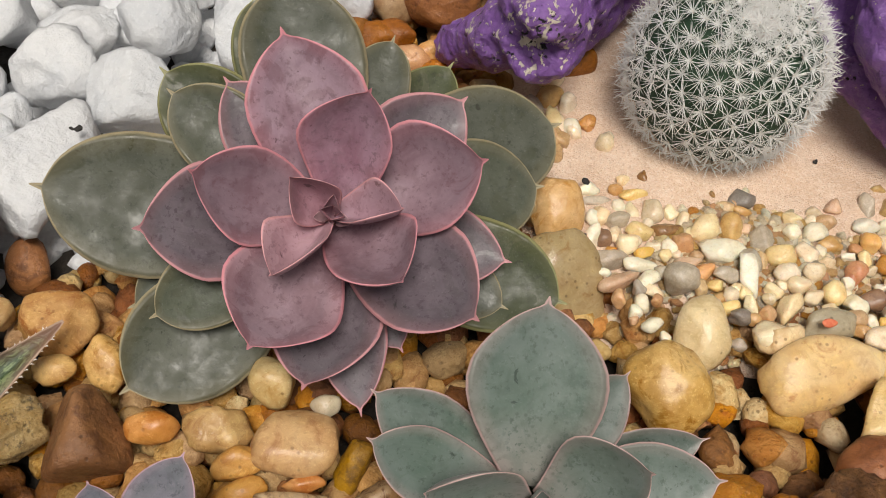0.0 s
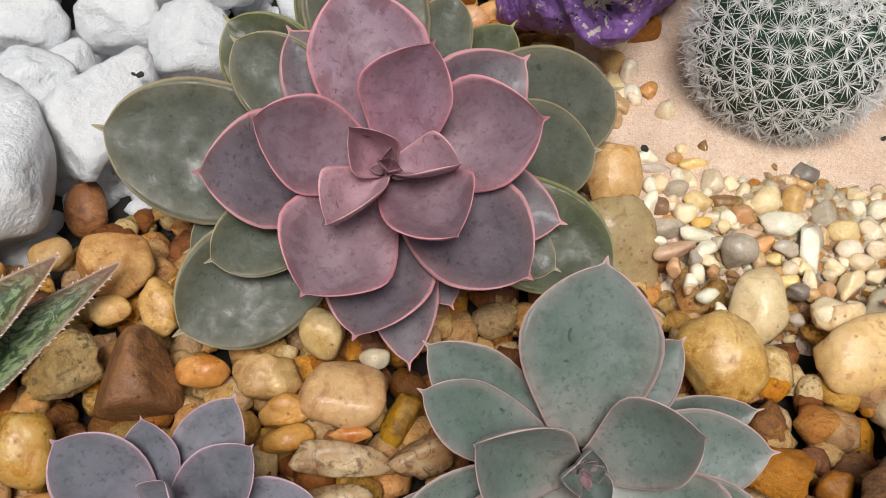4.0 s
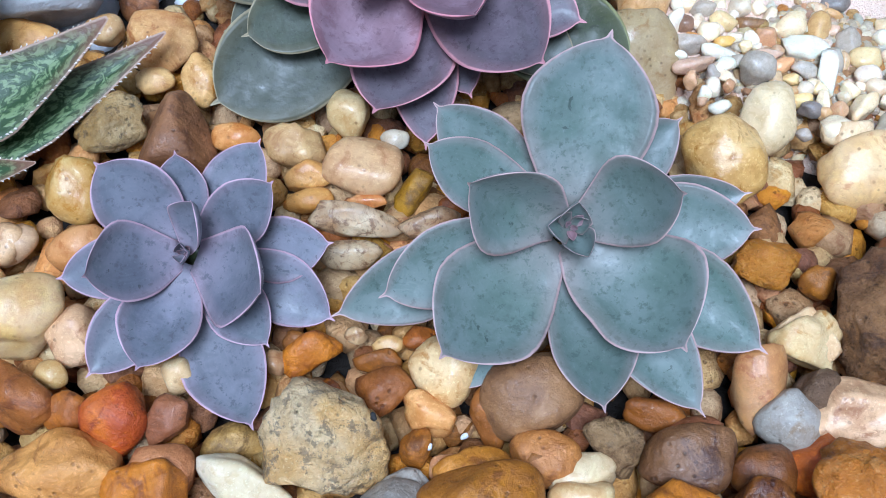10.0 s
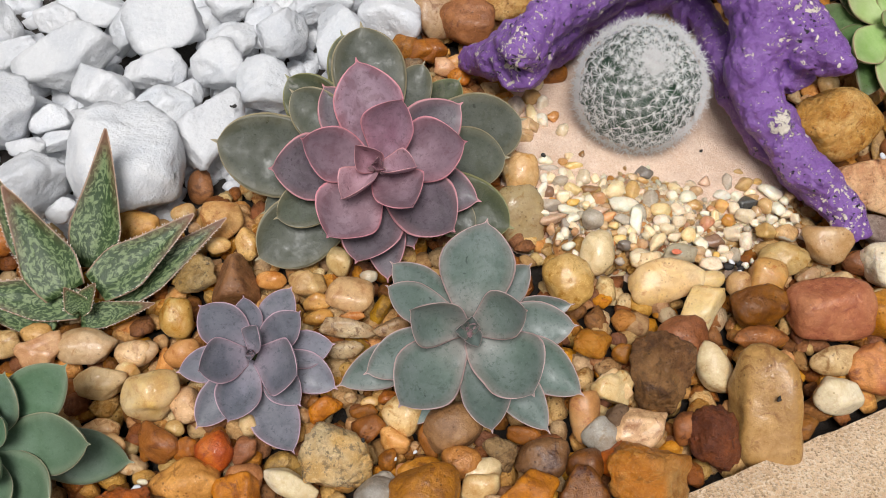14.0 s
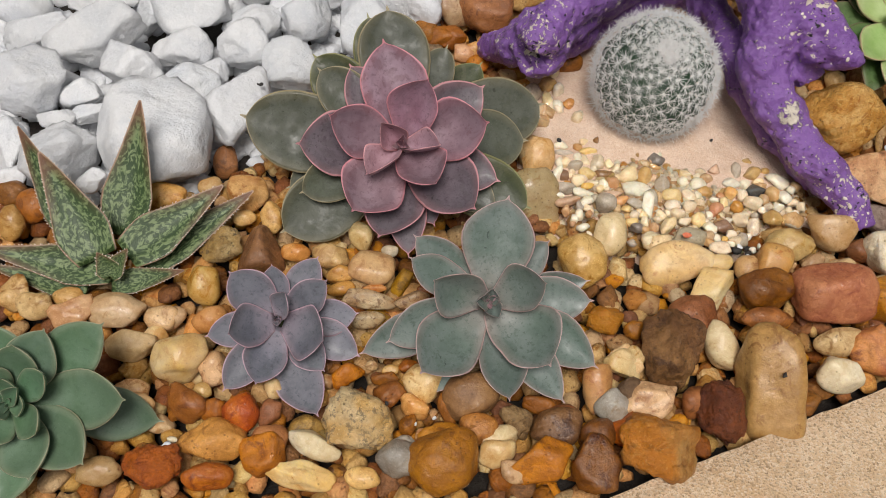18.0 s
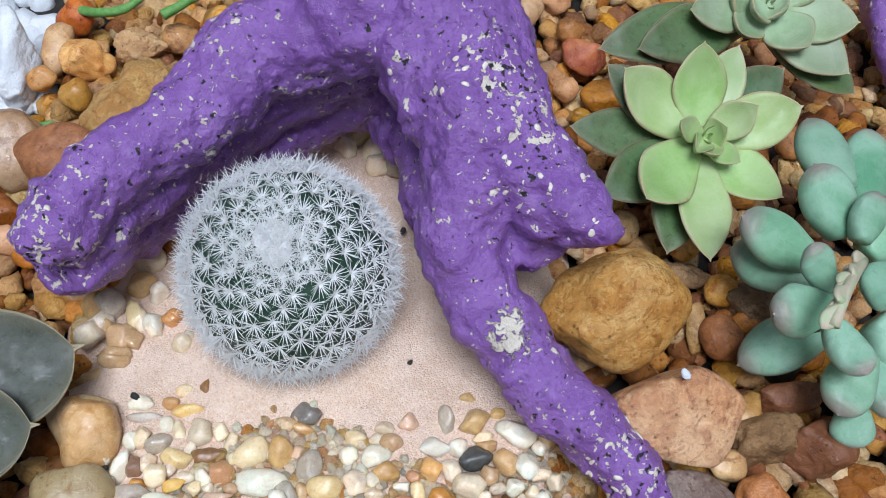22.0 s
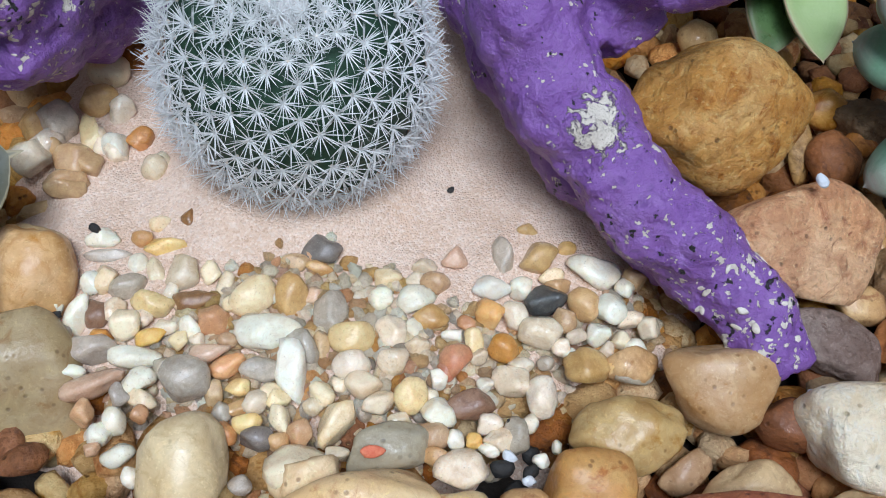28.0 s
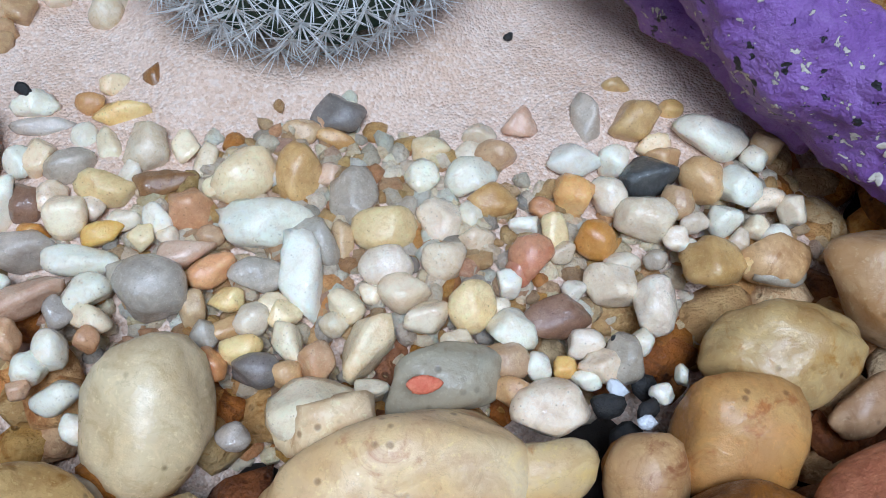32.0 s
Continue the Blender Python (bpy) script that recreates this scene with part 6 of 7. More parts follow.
pebble("orangetan", 266.0, 56.3, 14.0, 48.1, 34.0, -10, "b")
pebble("greybrown", 292.5, 123.3, 2.7, 25.4, 11.0, -16, "r")
pebble("ochre", 296.1, 138.1, 3.2, 14.1, 12.7, -4, "r")
pebble("ochre", 305.4, 114.3, 3.4, 14.6, 13.6, -4, "r")
pebble("greybrown", 316.1, 104.8, 4.6, 22.6, 18.5, -5, "r")
pebble("olive", 289.7, 98.1, 1.9, 8.0, 20.9, -5, "r")
pebble("brown", 297.4, 92.0, 4.0, 16.8, 18.8, -5, "r")
pebble("redbrown", 315.4, 63.7, 3.2, 25.2, 12.8, -0, "a")
pebble("greybrown", 299.4, 47.3, 4.8, 28.6, 19.1, 9, "a")
pebble("redbrown", 317.3, 41.3, 5.7, 26.5, 22.8, -15, "a")
pebble("oliveo", 295.8, 57.0, 4.0, 16.7, 17.5, 14, "a")
pebble("brown", 327.2, 80.7, 2.8, 16.3, 11.1, -5, "r")
pebble("tan", 333.4, 113.7, 2.9, 14.8, 11.8, -4, "r")
pebble("brown", 340.5, 131.3, 3.0, 15.3, 12.2, -4, "r")
pebble("tanbrown", 310.9, 99.0, 2.3, 11.9, 9.1, -5, "r")
pebble("tan", 272.8, 150.2, 3.7, 15.2, 14.9, -4, "r")
pebble("brown", 279.2, 285.4, 3.8, 15.4, 15.4, -3, "r")
pebble("tanbrown", 365.7, 194.8, 4.0, 16.9, 16.4, -4, "r")
pebble("tanbrown", 287.8, 214.3, 3.4, 16.8, 13.9, -4, "r")
pebble("purplegrey", 269.5, 28.1, 4.2, 30.5, 17.4, -37, "r")
pebble("bigcream", 277.2, -2.0, 7.0, 62.4, 27.9, -12, "b")
pebble("beige", 232.4, 19.2, 5.9, 29.8, 23.5, -15, "r")
pebble("olivepale", 207.0, 9.3, 4.9, 28.8, 19.6, -6, "r")
pebble("brown", 248.3, 7.7, 3.6, 15.6, 14.3, -6, "r")
pebble("creamo", 193.8, -3.0, 5.0, 20.6, 21.1, -7, "b")
pebble("tan", 219.0, -0.5, 2.0, 14.5, 8.1, 33, "r")
pebble("tan", 230.0, -8.7, 3.7, 25.5, 14.7, 12, "r")
pebble("ochre", 282.2, 40.7, 2.9, 16.7, 11.7, -19, "r")
pebble("tanbrown", 291.4, 28.0, 3.9, 19.7, 15.7, -5, "r")
pebble("oliveo", 300.5, 18.7, 3.6, 34.4, 14.4, 11, "a")
pebble("greybrown", 264.2, 12.6, 2.9, 19.3, 11.5, -20, "r")
pebble("tan", 259.1, -15.5, 2.9, 21.0, 11.3, -7, "r")
pebble("creamolive", 102.1, 13.4, 5.3, 21.0, 26.9, -22, "r")
pebble("cream", 128.4, 8.5, 3.3, 17.8, 13.0, -7, "a")
pebble("greyred", 149.3, 14.3, 3.0, 21.7, 12.1, 6, "r")
pebble("yellowm", 161.4, -4.6, 3.0, 18.5, 12.0, 3, "r")
pebble("ochre", 176.7, -5.0, 2.8, 11.4, 11.1, -7, "r")
pebble("redbrown", 96.3, 5.4, 2.0, 11.7, 7.7, -17, "a")
pebble("white", 90.7, 3.5, 1.9, 11.1, 7.7, -7, "r")
pebble("beige", 60.9, 76.9, 4.9, 24.0, 19.7, -5, "r")


chunk(-272.7, 193.1, 10.6, 38.9, 35.6, 2)
chunk(-233.7, 200.8, 8.6, 32.0, 29.0, 2)
chunk(-211.4, 211.7, 7.3, 44.9, 24.7, 2)
chunk(-260.1, 168.2, 6.8, 45.7, 22.7, 23)
chunk(-244.1, 113.4, 13.5, 44.0, 48.2, 2)
chunk(-216.9, 158.1, 11.6, 65.9, 38.8, 23)
chunk(-190.4, 133.8, 11.3, 40.0, 38.0, 12)
chunk(-217.5, 111.8, 5.6, 26.5, 18.6, 2)
chunk(-208.6, 97.8, 4.0, 31.8, 13.4, 22)
chunk(-160.5, 189.4, 12.9, 54.7, 43.5, 2)
chunk(-122.4, 217.4, 7.9, 33.2, 26.6, 2)
chunk(-120.1, 180.4, 7.6, 42.9, 25.5, 22)
chunk(-162.4, 155.4, 7.6, 41.3, 25.6, 2)
chunk(-122.6, 155.4, 9.4, 35.0, 31.6, 22)
chunk(-91.5, 140.3, 10.6, 38.1, 35.7, 2)
chunk(-84.1, 186.0, 10.4, 34.6, 37.5, -29)
chunk(-64.9, 217.9, 7.7, 53.6, 26.0, 2)
chunk(-49.1, 180.1, 12.0, 40.4, 39.9, 42)
chunk(-14.7, 200.7, 12.3, 43.4, 41.4, 2)
chunk(-151.2, 118.2, 9.0, 39.0, 30.4, 2)
chunk(-162.9, 69.0, 20.1, 66.0, 69.4, 2)
chunk(-121.7, 100.8, 11.6, 38.5, 58.1, -27)
chunk(-216.5, 54.5, 12.1, 46.0, 40.6, 2)
chunk(-246.8, 64.0, 6.3, 20.3, 39.2, 2)
chunk(-196.4, 42.7, 4.4, 18.2, 14.6, 22)
chunk(-241.2, 43.6, 4.5, 18.0, 15.2, 1)
chunk(-98.7, 195.3, 7.0, 23.3, 27.7, 2)
chunk(-186.4, 190.5, 7.0, 22.8, 31.3, 2)
chunk(-140.7, 135.5, 5.5, 21.8, 18.5, 2)
chunk(-227.3, 90.1, 4.2, 23.8, 14.0, 2)
chunk(-96.8, 320.4, 6.5, 34.9, 22.0, -3)
chunk(-51.1, 289.0, 12.6, 65.2, 42.9, -14)
chunk(3.0, 275.5, 8.3, 27.2, 52.5, -3)
chunk(-88.2, 275.1, 8.3, 27.6, 28.3, -3)
chunk(-48.4, 234.9, 12.7, 42.0, 43.9, -44)
chunk(-22.9, 266.6, 5.6, 18.3, 30.2, -24)


grit("chalk", 122.3, 49.3, 3.1, 18.6, 9.8, -10)
grit("chalk", 127.7, 37.2, 2.8, 8.3, 17.6, 5)
grit("slate", 130.9, 43.7, 2.7, 7.7, 11.0, 10)
grit("cream_bit", 119.0, 60.7, 3.2, 13.2, 10.0, 16)
grit("honey", 129.2, 59.2, 3.0, 8.9, 14.0, -4)
grit("rose", 134.9, 59.2, 2.2, 5.6, 6.0, -4)
grit("slate", 138.1, 53.3, 3.0, 9.1, 13.3, -35)
grit("butter", 143.6, 45.3, 2.9, 12.6, 8.7, -5)
grit("clear", 153.7, 46.3, 2.9, 8.7, 8.6, -5)
grit("chalk", 160.0, 46.8, 2.2, 5.4, 5.9, -5)
grit("clear", 159.5, 41.3, 2.3, 7.1, 5.8, -5)
grit("clear", 142.6, 37.6, 2.7, 10.1, 7.9, -5)
grit("clear", 153.1, 37.2, 2.6, 8.5, 7.3, -5)
grit("cream_bit", 145.1, 31.7, 2.7, 10.0, 7.7, -15)
grit("cream_bit", 148.1, 26.1, 2.3, 8.8, 6.0, 9)
grit("butter", 156.3, 27.2, 2.9, 8.9, 9.8, -6)
grit("cream_bit", 134.8, 30.5, 2.4, 6.6, 6.6, -6)
grit("cream_bit", 137.5, 22.0, 2.7, 7.7, 14.0, -36)
grit("chalk", 162.5, 22.3, 2.5, 9.2, 7.0, -20)
grit("umber", 170.3, 23.3, 2.8, 13.0, 8.1, -6)
grit("cream_bit", 127.8, 11.1, 3.4, 15.7, 11.0, -7)
grit("clear", 165.3, 6.6, 3.2, 13.7, 9.8, -7)
grit("cream_bit", 124.3, 24.7, 2.2, 5.3, 8.9, 14)
grit("butter", 116.7, 24.4, 2.3, 7.5, 5.8, 4)
grit("dark", 119.0, 20.5, 2.4, 8.4, 6.3, -6)
grit("amber", 111.6, 22.8, 2.2, 5.4, 6.3, -6)
grit("rose", 128.6, 20.7, 2.5, 6.7, 7.4, -6)
grit("slate", 114.5, 9.6, 2.1, 5.9, 4.9, -7)
grit("chalk", 182.5, 56.9, 2.5, 11.4, 6.9, -14)
grit("chalk", 190.3, 55.9, 2.4, 6.5, 6.9, -4)
grit("chalk", 161.3, 56.3, 2.7, 11.0, 7.5, 20)
grit("chalk", 152.1, 56.3, 2.5, 6.8, 7.0, -5)
grit("cream_bit", 155.0, 63.2, 2.3, 7.7, 5.7, -4)
grit("honey", 167.1, 59.5, 2.6, 8.8, 7.4, -4)
grit("yolk", 180.2, 47.8, 2.8, 8.7, 10.0, -5)
grit("amber", 173.5, 46.9, 2.0, 5.0, 4.6, -5)
grit("butter", 174.6, 41.2, 2.1, 5.1, 7.7, 5)
grit("rust", 168.8, 35.6, 2.8, 8.7, 9.3, -5)
grit("chalk", 169.2, 43.3, 1.9, 6.1, 3.9, -5)
grit("honey", 164.5, 49.6, 2.6, 9.9, 7.1, -5)
grit("clear", 186.8, 47.3, 2.6, 7.5, 8.4, -5)
grit("coal", 195.8, 51.3, 2.8, 11.9, 8.3, 15)
grit("clear", 192.1, 40.8, 3.1, 11.8, 9.4, -5)
grit("amber", 181.7, 38.0, 2.7, 8.4, 7.9, -5)
grit("chalk", 211.2, 58.9, 2.9, 15.8, 8.9, -21)
grit("chalk", 213.0, 46.6, 2.9, 9.6, 8.5, -5)
grit("honey", 206.1, 48.6, 3.1, 10.3, 9.7, -5)
grit("chalk", 218.8, 53.3, 2.2, 6.0, 5.8, -4)
grit("honey", 199.4, 44.6, 2.6, 7.6, 7.2, -5)
grit("chalk", 207.7, 39.0, 2.3, 6.4, 6.7, -5)
grit("cream_bit", 222.0, 39.6, 2.3, 6.5, 6.8, -5)
grit("chalk", 216.5, 34.8, 2.1, 6.4, 4.8, -5)
grit("honey", 202.5, 30.3, 3.1, 12.4, 9.4, -15)
grit("butter", 210.2, 29.3, 2.3, 6.2, 5.9, -5)
grit("yolk", 216.0, 30.1, 2.0, 5.1, 5.2, -5)
grit("slate", 214.0, 26.4, 2.0, 11.0, 4.7, -5)
grit("clear", 208.5, 34.4, 1.9, 4.4, 5.9, -5)
grit("clear", 182.2, 28.1, 2.8, 10.5, 8.3, -5)
grit("clear", 188.7, 23.0, 2.8, 8.6, 11.3, -6)
grit("slate", 191.8, 32.8, 1.9, 4.9, 4.0, -5)
grit("chalk", 175.2, 28.2, 1.9, 4.7, 4.2, -6)
grit("chalk", 163.9, 31.3, 2.0, 4.5, 5.9, -5)
grit("clear", 174.6, 17.7, 2.2, 7.0, 5.5, -6)
grit("chalk", 165.3, 14.9, 2.0, 4.4, 5.4, 9)
grit("honey", 160.2, 16.4, 2.4, 8.9, 6.4, -6)
grit("amber", 159.7, 11.0, 2.2, 6.5, 5.3, -6)
grit("yolk", 169.9, 13.8, 2.0, 4.5, 4.4, -6)
grit("chalk", 173.0, 11.2, 1.8, 5.6, 3.7, -6)
grit("clear", 176.0, 12.9, 2.4, 9.1, 6.4, -6)
grit("slate", 180.0, 13.5, 2.4, 6.8, 9.8, -6)
grit("chalk", 189.6, 9.9, 1.6, 2.6, 4.0, -6)
grit("chalk", 184.3, 16.7, 2.0, 4.7, 5.1, -6)
grit("chalk", 184.8, 7.0, 1.9, 4.5, 3.9, -6)
grit("slate", 87.1, 67.2, 2.6, 10.7, 7.0, 16)
grit("cream_bit", 81.4, 70.0, 2.6, 6.8, 8.3, -4)
grit("chalk", 89.5, 74.7, 2.2, 5.2, 6.1, -4)
grit("cream_bit", 94.1, 71.4, 2.1, 4.8, 9.1, 6)
grit("clear", 101.1, 70.0, 3.0, 8.8, 10.2, -4)
grit("cream_bit", 108.4, 69.8, 2.3, 6.0, 7.0, -4)
grit("cream_bit", 111.7, 64.6, 2.0, 4.3, 9.5, -20)
grit("butter", 93.9, 60.8, 2.6, 11.6, 7.2, -20)
grit("umber", 104.3, 61.4, 2.3, 12.5, 5.9, 8)
grit("amber", 109.3, 54.2, 2.9, 9.0, 8.5, -5)
grit("chalk", 103.2, 52.6, 2.2, 5.4, 8.0, 11)
grit("yolk", 93.5, 51.7, 2.0, 8.3, 4.6, 5)
grit("cream_bit", 100.3, 49.6, 2.1, 4.9, 5.3, -5)
grit("cream_bit", 87.2, 55.2, 2.8, 8.1, 8.4, -5)
grit("clear", 90.7, 57.4, 2.1, 6.7, 4.9, -5)
grit("chalk", 78.1, 69.7, 2.3, 5.8, 6.6, 16)
grit("chalk", 75.2, 59.3, 2.5, 6.6, 13.0, -31)
grit("chalk", 69.3, 64.3, 2.2, 5.1, 6.0, -5)
grit("slate", 71.6, 73.4, 1.9, 6.0, 3.9, 11)
grit("chalk", 79.9, 84.0, 2.4, 9.6, 6.2, -4)
grit("slate", 81.6, 78.5, 1.8, 12.7, 3.8, -4)
grit("seed", 103.3, 88.1, 2.4, 6.0, 7.1, 7)
grit("amber", 90.3, 83.0, 2.1, 6.0, 5.0, -4)
grit("butter", 96.8, 79.5, 2.2, 12.1, 5.3, -4)
grit("cream_bit", 94.9, 87.7, 2.1, 6.2, 5.1, -4)
grit("slate", 79.2, 48.9, 2.7, 16.9, 7.7, 1)
grit("chalk", 90.1, 46.1, 2.3, 13.3, 5.8, -8)
grit("chalk", 74.4, 43.5, 2.1, 8.6, 4.8, -11)
grit("rose", 80.4, 39.0, 2.4, 16.6, 6.4, 15)
grit("chalk", 90.9, 39.6, 2.4, 9.6, 6.5, 5)
grit("slate", 102.4, 37.7, 3.7, 12.7, 12.2, -5)
grit("cream_bit", 92.0, 34.4, 2.0, 7.9, 4.3, -26)
grit("slate", 87.0, 36.0, 2.2, 5.2, 6.4, -6)
grit("rose", 78.4, 32.0, 2.3, 5.6, 7.7, -6)
grit("chalk", 85.9, 29.1, 2.3, 5.6, 7.5, 10)
grit("chalk", 83.2, 26.0, 2.4, 5.9, 6.2, -6)
grit("rose", 81.4, 22.7, 1.8, 4.0, 3.6, -6)
grit("chalk", 87.3, 20.2, 2.1, 8.2, 4.9, 25)
grit("chalk", 90.4, 14.7, 1.9, 4.1, 5.6, 14)
grit("amber", 91.7, 30.3, 2.0, 4.5, 5.3, -6)
grit("honey", 108.8, 33.6, 2.1, 4.7, 7.6, -6)
grit("rose", 107.4, 44.8, 2.3, 12.6, 6.1, 3)
grit("tangerine", 112.1, 40.8, 2.3, 10.0, 5.8, 15)
grit("slate", 120.0, 38.9, 2.5, 10.2, 6.7, -5)
grit("butter", 114.5, 34.9, 2.0, 6.5, 4.5, -6)
grit("cream_bit", 122.3, 32.7, 2.0, 5.9, 4.7, -6)
grit("clear", 118.5, 30.0, 2.4, 6.4, 6.5, -6)
grit("honey", 135.7, 44.0, 2.0, 4.7, 8.7, -5)
grit("dark", 138.2, 74.1, 2.8, 10.7, 8.0, -19)
grit("honey", 130.7, 70.9, 2.2, 8.1, 5.5, -4)
grit("honey", 137.0, 68.7, 1.9, 8.8, 4.1, -29)
grit("slate", 187.6, 67.1, 2.3, 6.2, 11.6, 8)
grit("honey", 196.3, 75.2, 2.1, 6.9, 4.8, -4)
grit("honey", 197.1, 64.8, 3.1, 11.9, 9.6, -4)
grit("yolk", 206.2, 68.2, 1.9, 5.6, 4.3, -4)
grit("cream_bit", 199.5, 59.1, 2.1, 7.9, 5.1, -4)
grit("rose", 173.8, 68.3, 2.4, 7.8, 6.4, -4)
grit("honey", 72.8, 111.2, 3.0, 12.0, 9.2, -3)
grit("clear", 92.6, 108.2, 2.8, 7.7, 8.0, -3)
grit("honey", 68.5, 103.8, 2.7, 11.7, 7.7, -3)
grit("clear", 81.6, 115.8, 2.6, 6.8, 7.0, -3)
grit("amber", 88.4, 119.4, 2.3, 5.6, 5.8, -3)
grit("cream_bit", 76.9, 119.3, 2.2, 5.3, 11.0, -3)
grit("clear", 62.1, 120.4, 3.1, 10.4, 9.3, -3)
grit("dark", 146.6, 37.7, 1.8, 4.4, 3.7, -5)
grit("clear", 139.3, 32.7, 1.9, 4.3, 4.3, -5)
grit("clear", 132.3, 27.4, 2.0, 5.2, 4.6, -6)
grit("cream_bit", 124.2, 30.6, 2.2, 6.3, 5.3, -6)
grit("honey", 114.8, 29.5, 1.9, 6.2, 4.2, -6)
grit("slate", 110.7, 28.6, 2.1, 5.1, 5.2, -6)
grit("honey", 123.4, 19.2, 2.1, 6.0, 5.1, -6)
grit("clear", 137.1, 14.4, 1.9, 6.1, 4.0, -6)
grit("clear", 161.3, 26.6, 1.9, 4.4, 4.3, -6)
grit("clear", 152.7, 21.6, 1.9, 6.4, 4.2, -6)
grit("clear", 185.4, 32.8, 2.0, 7.0, 4.5, -5)
grit("clear", 197.1, 36.8, 2.1, 6.0, 5.0, -5)
grit("chalk", 198.4, 34.8, 1.8, 4.3, 3.6, -5)
grit("clear", 217.7, 43.0, 2.1, 7.6, 5.2, -5)
grit("clear", 201.8, 39.8, 2.0, 6.1, 4.6, -5)
grit("honey", 200.2, 55.1, 2.2, 7.6, 5.3, -4)
grit("honey", 222.2, 55.7, 2.6, 7.9, 7.3, -4)
grit("slate", 218.7, 29.2, 2.0, 4.9, 4.5, -5)
grit("cream_bit", 213.1, 37.2, 2.0, 4.9, 5.1, -5)
grit("clear", 165.3, 66.2, 2.1, 7.4, 4.8, -4)
grit("clear", 162.1, 61.9, 2.1, 6.1, 4.8, -4)
grit("clear", 174.7, 36.6, 2.0, 5.8, 4.5, -5)
grit("rust", 166.0, 33.5, 2.1, 5.0, 5.5, -5)
grit("clear", 97.2, 54.1, 2.0, 6.5, 4.4, -5)
grit("clear", 98.1, 65.1, 2.0, 4.5, 5.7, -4)
grit("clear", 84.1, 60.5, 2.5, 6.4, 6.7, -5)
grit("umber", 79.9, 59.6, 2.5, 6.4, 7.8, -5)
grit("amber", 81.3, 53.0, 2.0, 6.3, 4.4, -5)
grit("slate", 71.9, 53.9, 2.2, 5.2, 6.5, -5)
grit("slate", 97.4, 42.2, 2.2, 6.2, 5.3, -5)
grit("clear", 104.8, 49.3, 2.0, 4.3, 4.4, -5)
grit("honey", 112.3, 48.5, 2.0, 5.4, 4.4, -5)
grit("cream_bit", 113.8, 59.1, 2.3, 5.6, 5.7, -5)
grit("clear", 67.4, 58.1, 2.4, 6.2, 7.7, -5)
grit("clear", 66.6, 75.3, 2.3, 7.7, 5.8, -4)
grit("honey", 75.8, 136.6, 3.3, 12.2, 10.7, -4)
grit("slate", 64.9, 127.4, 3.7, 11.9, 14.5, -4)
grit("butter", 74.6, 121.7, 2.6, 6.9, 14.8, 4)
grit("chalk", 81.0, 117.4, 2.8, 8.0, 9.2, -4)
grit("honey", 70.6, 112.8, 3.2, 11.6, 10.2, -4)
grit("honey", 68.4, 104.5, 2.8, 13.6, 8.1, 1)
grit("amber", 88.1, 121.0, 2.5, 8.5, 6.8, -4)
grit("cream_bit", 78.1, 148.7, 3.5, 12.9, 11.4, -3)
grit("seed", 84.0, 162.0, 3.2, 13.3, 10.0, -3)
grit("clear", 59.0, 114.8, 3.7, 11.5, 12.1, -4)
grit("clear", 93.4, 109.1, 2.9, 8.4, 8.7, -4)
grit("honey", 63.5, 119.1, 2.7, 7.5, 8.7, -4)
grit("clear", 82.8, 132.3, 2.8, 7.9, 10.3, -4)
grit("honey", 58.0, 128.6, 3.2, 9.5, 12.1, -4)
grit("cream_bit", 165.0, 216.8, 4.1, 17.2, 14.1, -4)
grit("cream_bit", 171.2, 205.0, 3.4, 11.1, 13.9, -4)
grit("amber", 179.0, 215.0, 3.5, 11.3, 11.4, -4)
grit("chalk", 186.6, 210.7, 3.2, 10.3, 14.6, 6)
grit("slate", 181.8, 194.7, 3.9, 13.6, 13.2, -4)
grit("cream_bit", 173.3, 195.2, 3.4, 13.6, 11.0, -4)
grit("clear", 158.2, 207.5, 3.3, 10.6, 10.7, -4)



def fleck(mat, x, y, z, size):
    """A crumb of soil or marble lying on another thing."""
    ob = rock("soil_crumb" if mat is BLACK else "marble_crumb", mat, x, y, z, size, size * 0.7, count_made[0] * 37 % 180, "a", 2, 0.6)
    return tagged(ob, "tiny black crumb of soil or bark" if mat is BLACK else "tiny white crumb of crushed marble", "debris", "loose crumbs")


def red_patch(x, y, z, w, h, angle):
    """A smear of red paint on the grey-olive pebble."""
    stone = next(o for o in scene.objects if o.get("label", "").startswith("grey-olive pebble with a red"))
    ob = rock("paint_smear", REDMARK, x, y, z, w, h, angle, "a", 3, 0.3)
    bpy.context.view_layer.update()
    ob.parent, ob.matrix_parent_inverse = stone, stone.matrix_world.inverted()


def sprig(line):
    """A trailing green stem beside the pebbles."""
    pts = curve_through(line, 6)
    ob = tube("stonecrop_sprig", None, pts, [2.6 * (1 - 0.3 * i / len(pts)) for i in range(len(pts))], TWIG, 10, 0.12)
    return tagged(ob, "trailing bright green fleshy stem over pebbles", "plant", "green trailing stems")


fleck(BLACK, 176.9, 92.3, 2.5, 2.5)
fleck(BLACK, 179.7, 154.0, 6.0, 3.3)
fleck(BLACK, 153.1, 90.1, 0.0, 5.5)
fleck(BLACK, 78.6, 84.8, 6.0, 3.6)
fleck(BLACK, -105.0, 99.9, 30.0, 1.9)
fleck(BLACK, -104.2, 104.1, 26.0, 3.1)
fleck(BLACK, 172.3, -87.2, 26.0, 3.4)
fleck(BLACK, -23.5, -107.8, 30.0, 2.4)
fleck(BLACK, 178.8, 16.5, 5.0, 1.7)
fleck(BLACK, 175.1, 6.0, 2.0, 6.1)
fleck(BLACK, 181.5, 4.2, 2.0, 5.0)
fleck(BLACK, 178.0, 1.0, -4.0, 9.0)
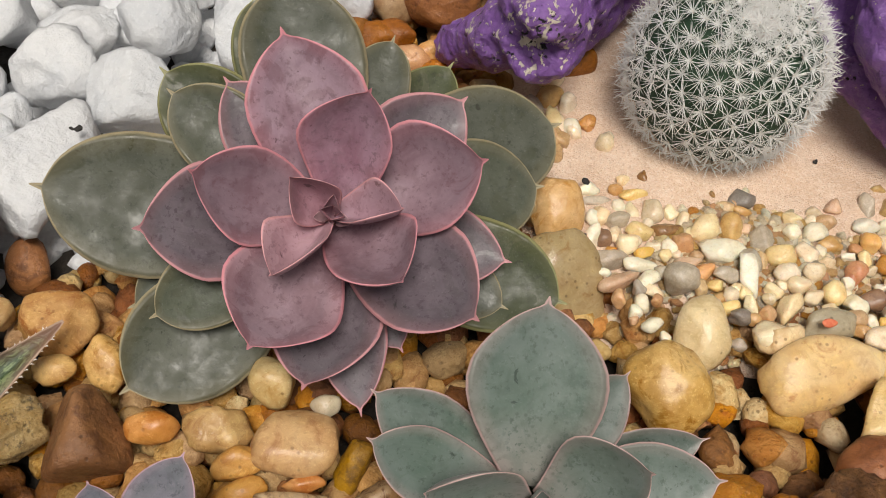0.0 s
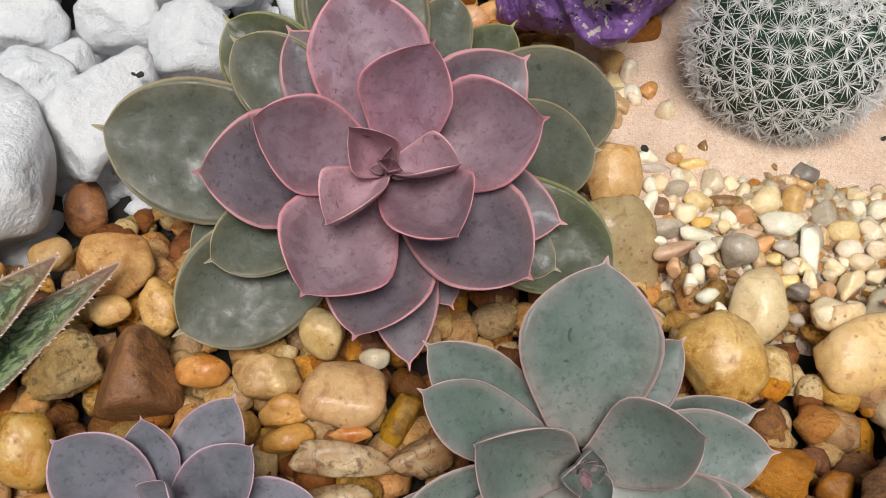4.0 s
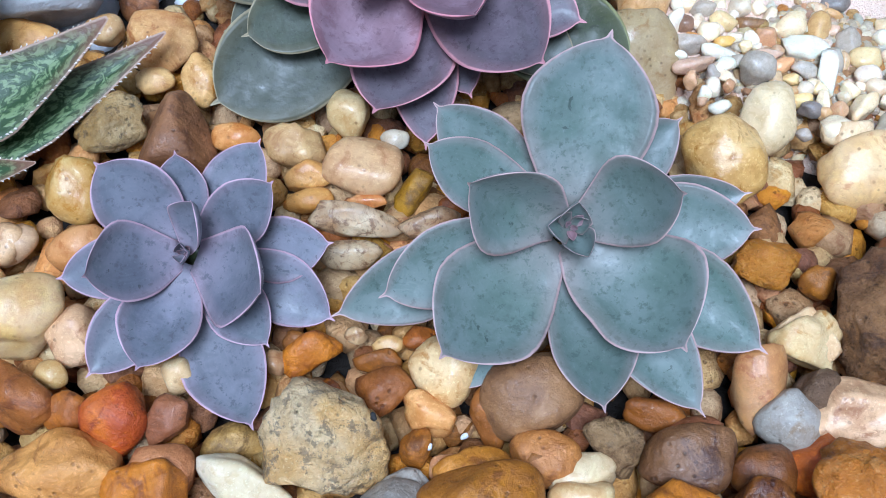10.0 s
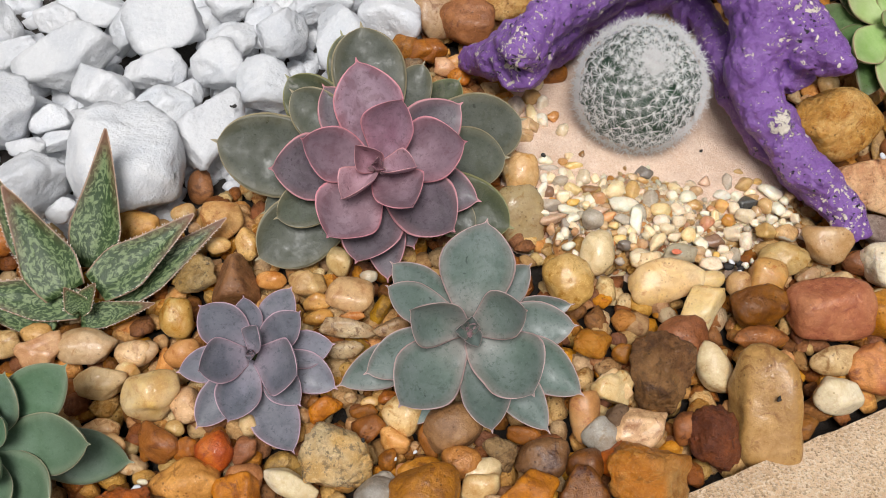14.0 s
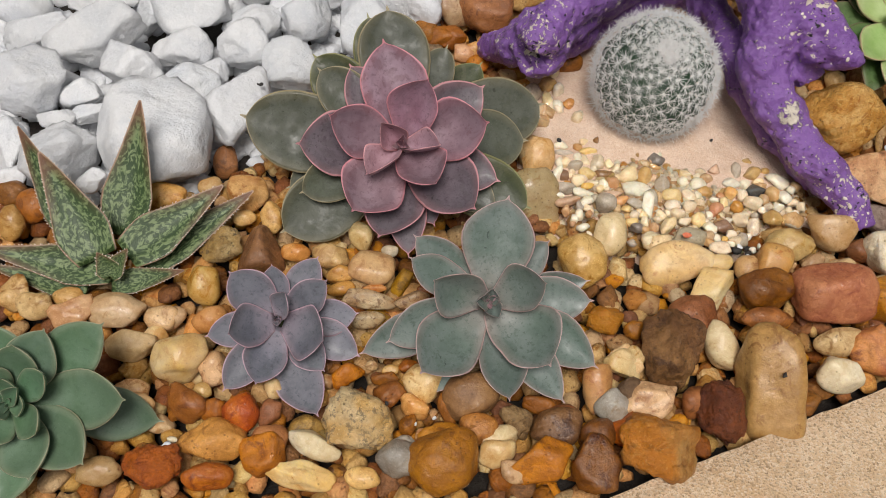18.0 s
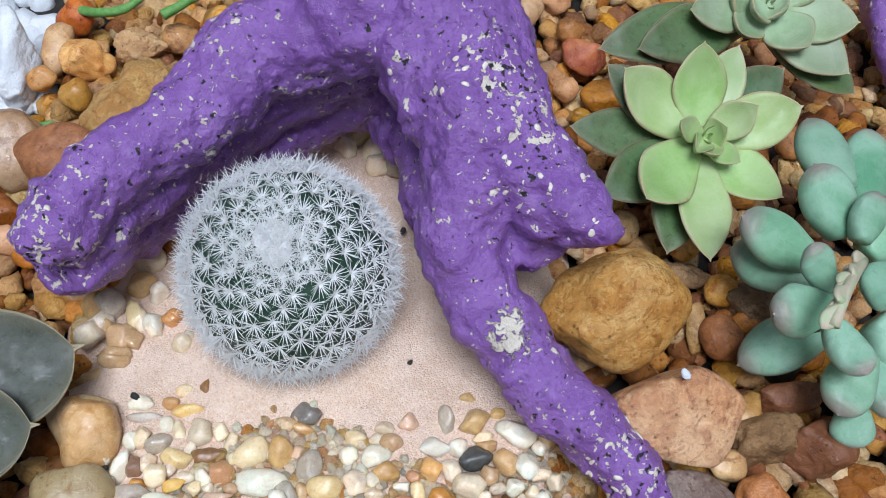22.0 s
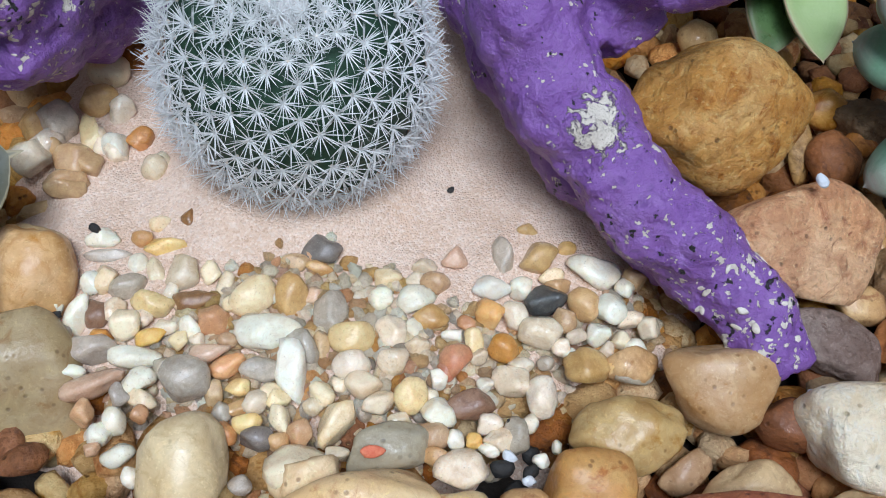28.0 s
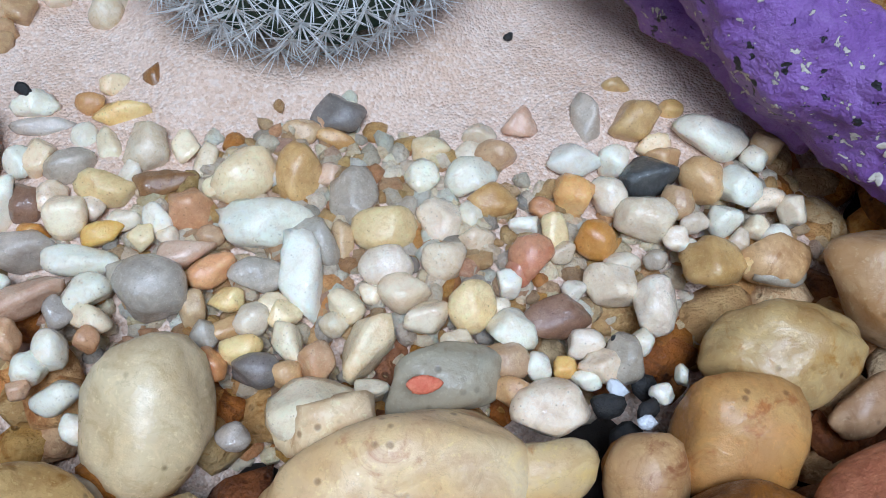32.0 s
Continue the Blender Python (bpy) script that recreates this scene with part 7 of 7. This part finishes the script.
fleck(BLACK, 184.0, 9.5, -2.0, 7.0)
fleck(MARBLE, 177.4, 8.6, 2.5, 4.2)
fleck(MARBLE, 181.0, 2.4, 2.0, 3.6)
fleck(MARBLE, -0.0, -102.5, 4.0, 2.4)
fleck(MARBLE, -9.2, -105.8, 4.0, 2.1)
fleck(MARBLE, 264.9, 58.4, 36.0, 4.3)
fleck(MARBLE, 256.8, 13.4, 6.0, 5.6)
fleck(BLACK, 70.9, 57.9, 6.0, 3.2)
fleck(MARBLE, -125.6, -121.6, 10.0, 5.4)
red_patch(145.1, 10.9, 9.5, 6.0, 3.1, -1)
sprig([(24.9, 316.1, 6.0), (43.3, 298.0, 16.0), (58.2, 296.0, 20.0), (70.2, 312.3, 22.0)])
sprig([(74.8, 288.1, 20.0), (82.4, 292.1, 22.0), (93.6, 300.7, 24.0), (100.1, 319.0, 22.0)])
sprig([(25.4, 225.2, 8.0), (32.5, 221.4, 12.0), (36.0, 223.1, 7.0)])


# ---- stones in between, too many to count
def border(x):
    """Where the white chunks begin, in millimetres of y."""
    return np.interp(x, [-400, -196, -132, -105, -71, 4, 16, 18], [42, 40, 50, 74, 128, 205, 260, 900])


fill = np.random.default_rng(21)
beds = collections.defaultdict(list)
for gx in np.arange(-345, 500, 8.2):
    for gy in np.arange(-215, 400, 8.2):
        x, y = gx + fill.uniform(-5, 5), gy + fill.uniform(-5, 5)
        pick, size = fill.random(), fill.uniform(9, 17)
        if y < -92 + 0.394 * (x - 188) and x > 60:
            continue
        white = y > border(x) - 4
        level = sand_level(np.float64(x), np.float64(y))
        if white:
            if pick < 0.4:
                beds["white"].append((x, y, -17, size * 1.5))
        elif level > -2:
            continue
        else:
            key = ("ochre", "brown", "tan", "orange", "redbrown", "cream")[int(np.searchsorted([0.22, 0.46, 0.68, 0.80, 0.90, 2], pick))]
            deep = fill.uniform(-12.5, -5.0)
            if 160 < x < 200 and -12 < y < 14:
                continue
            beds[key].append((x, y, deep, size))
for key, spots in beds.items():
    if key == "white":
        heap("white_rubble", MARBLE, spots, "m", "small white marble rubble between the chunks")
    else:
        a, b, c, extra, text = STONES[key]
        heap("small_pebbles", stone_material(key + "_filling", a, b, c, island=True), spots, "a", "small %s pebbles filling the bed" % key)

grits = collections.defaultdict(list)
for n in range(2300):
    x, y = fill.uniform(62, 232), fill.uniform(12, 82)
    size = fill.uniform(2.5, 6.0)
    inside = ((x - 148) / 84) ** 2 + ((y - 44) / 34) ** 2
    if inside > 1 + fill.uniform(-0.25, 0.1) or y > 58 + 14 * math.sin(x * 0.05 + 1.2) + fill.uniform(-4, 6):
        continue
    key = ("clear", "cream_bit", "honey", "chalk", "slate", "amber", "rose")[int(np.searchsorted([0.30, 0.46, 0.68, 0.76, 0.80, 0.93, 2], fill.random()))]
    grits[key].append((x, y, float(sand_level(np.float64(x), np.float64(y))) + size * 0.1 - 0.3, size))
for key, spots in grits.items():
    a, b, c, text = GRITS[key]
    heap("fine_gravel", stone_material(key + "_fine", a, b, c, scale=260, rough=0.36, relief=0.4, island=True, dim=0.92, mottle=0.6, strong=1.0, clear=0.3), spots, "a", "fine %s gravel on the sand" % key.replace("_bit", ""))
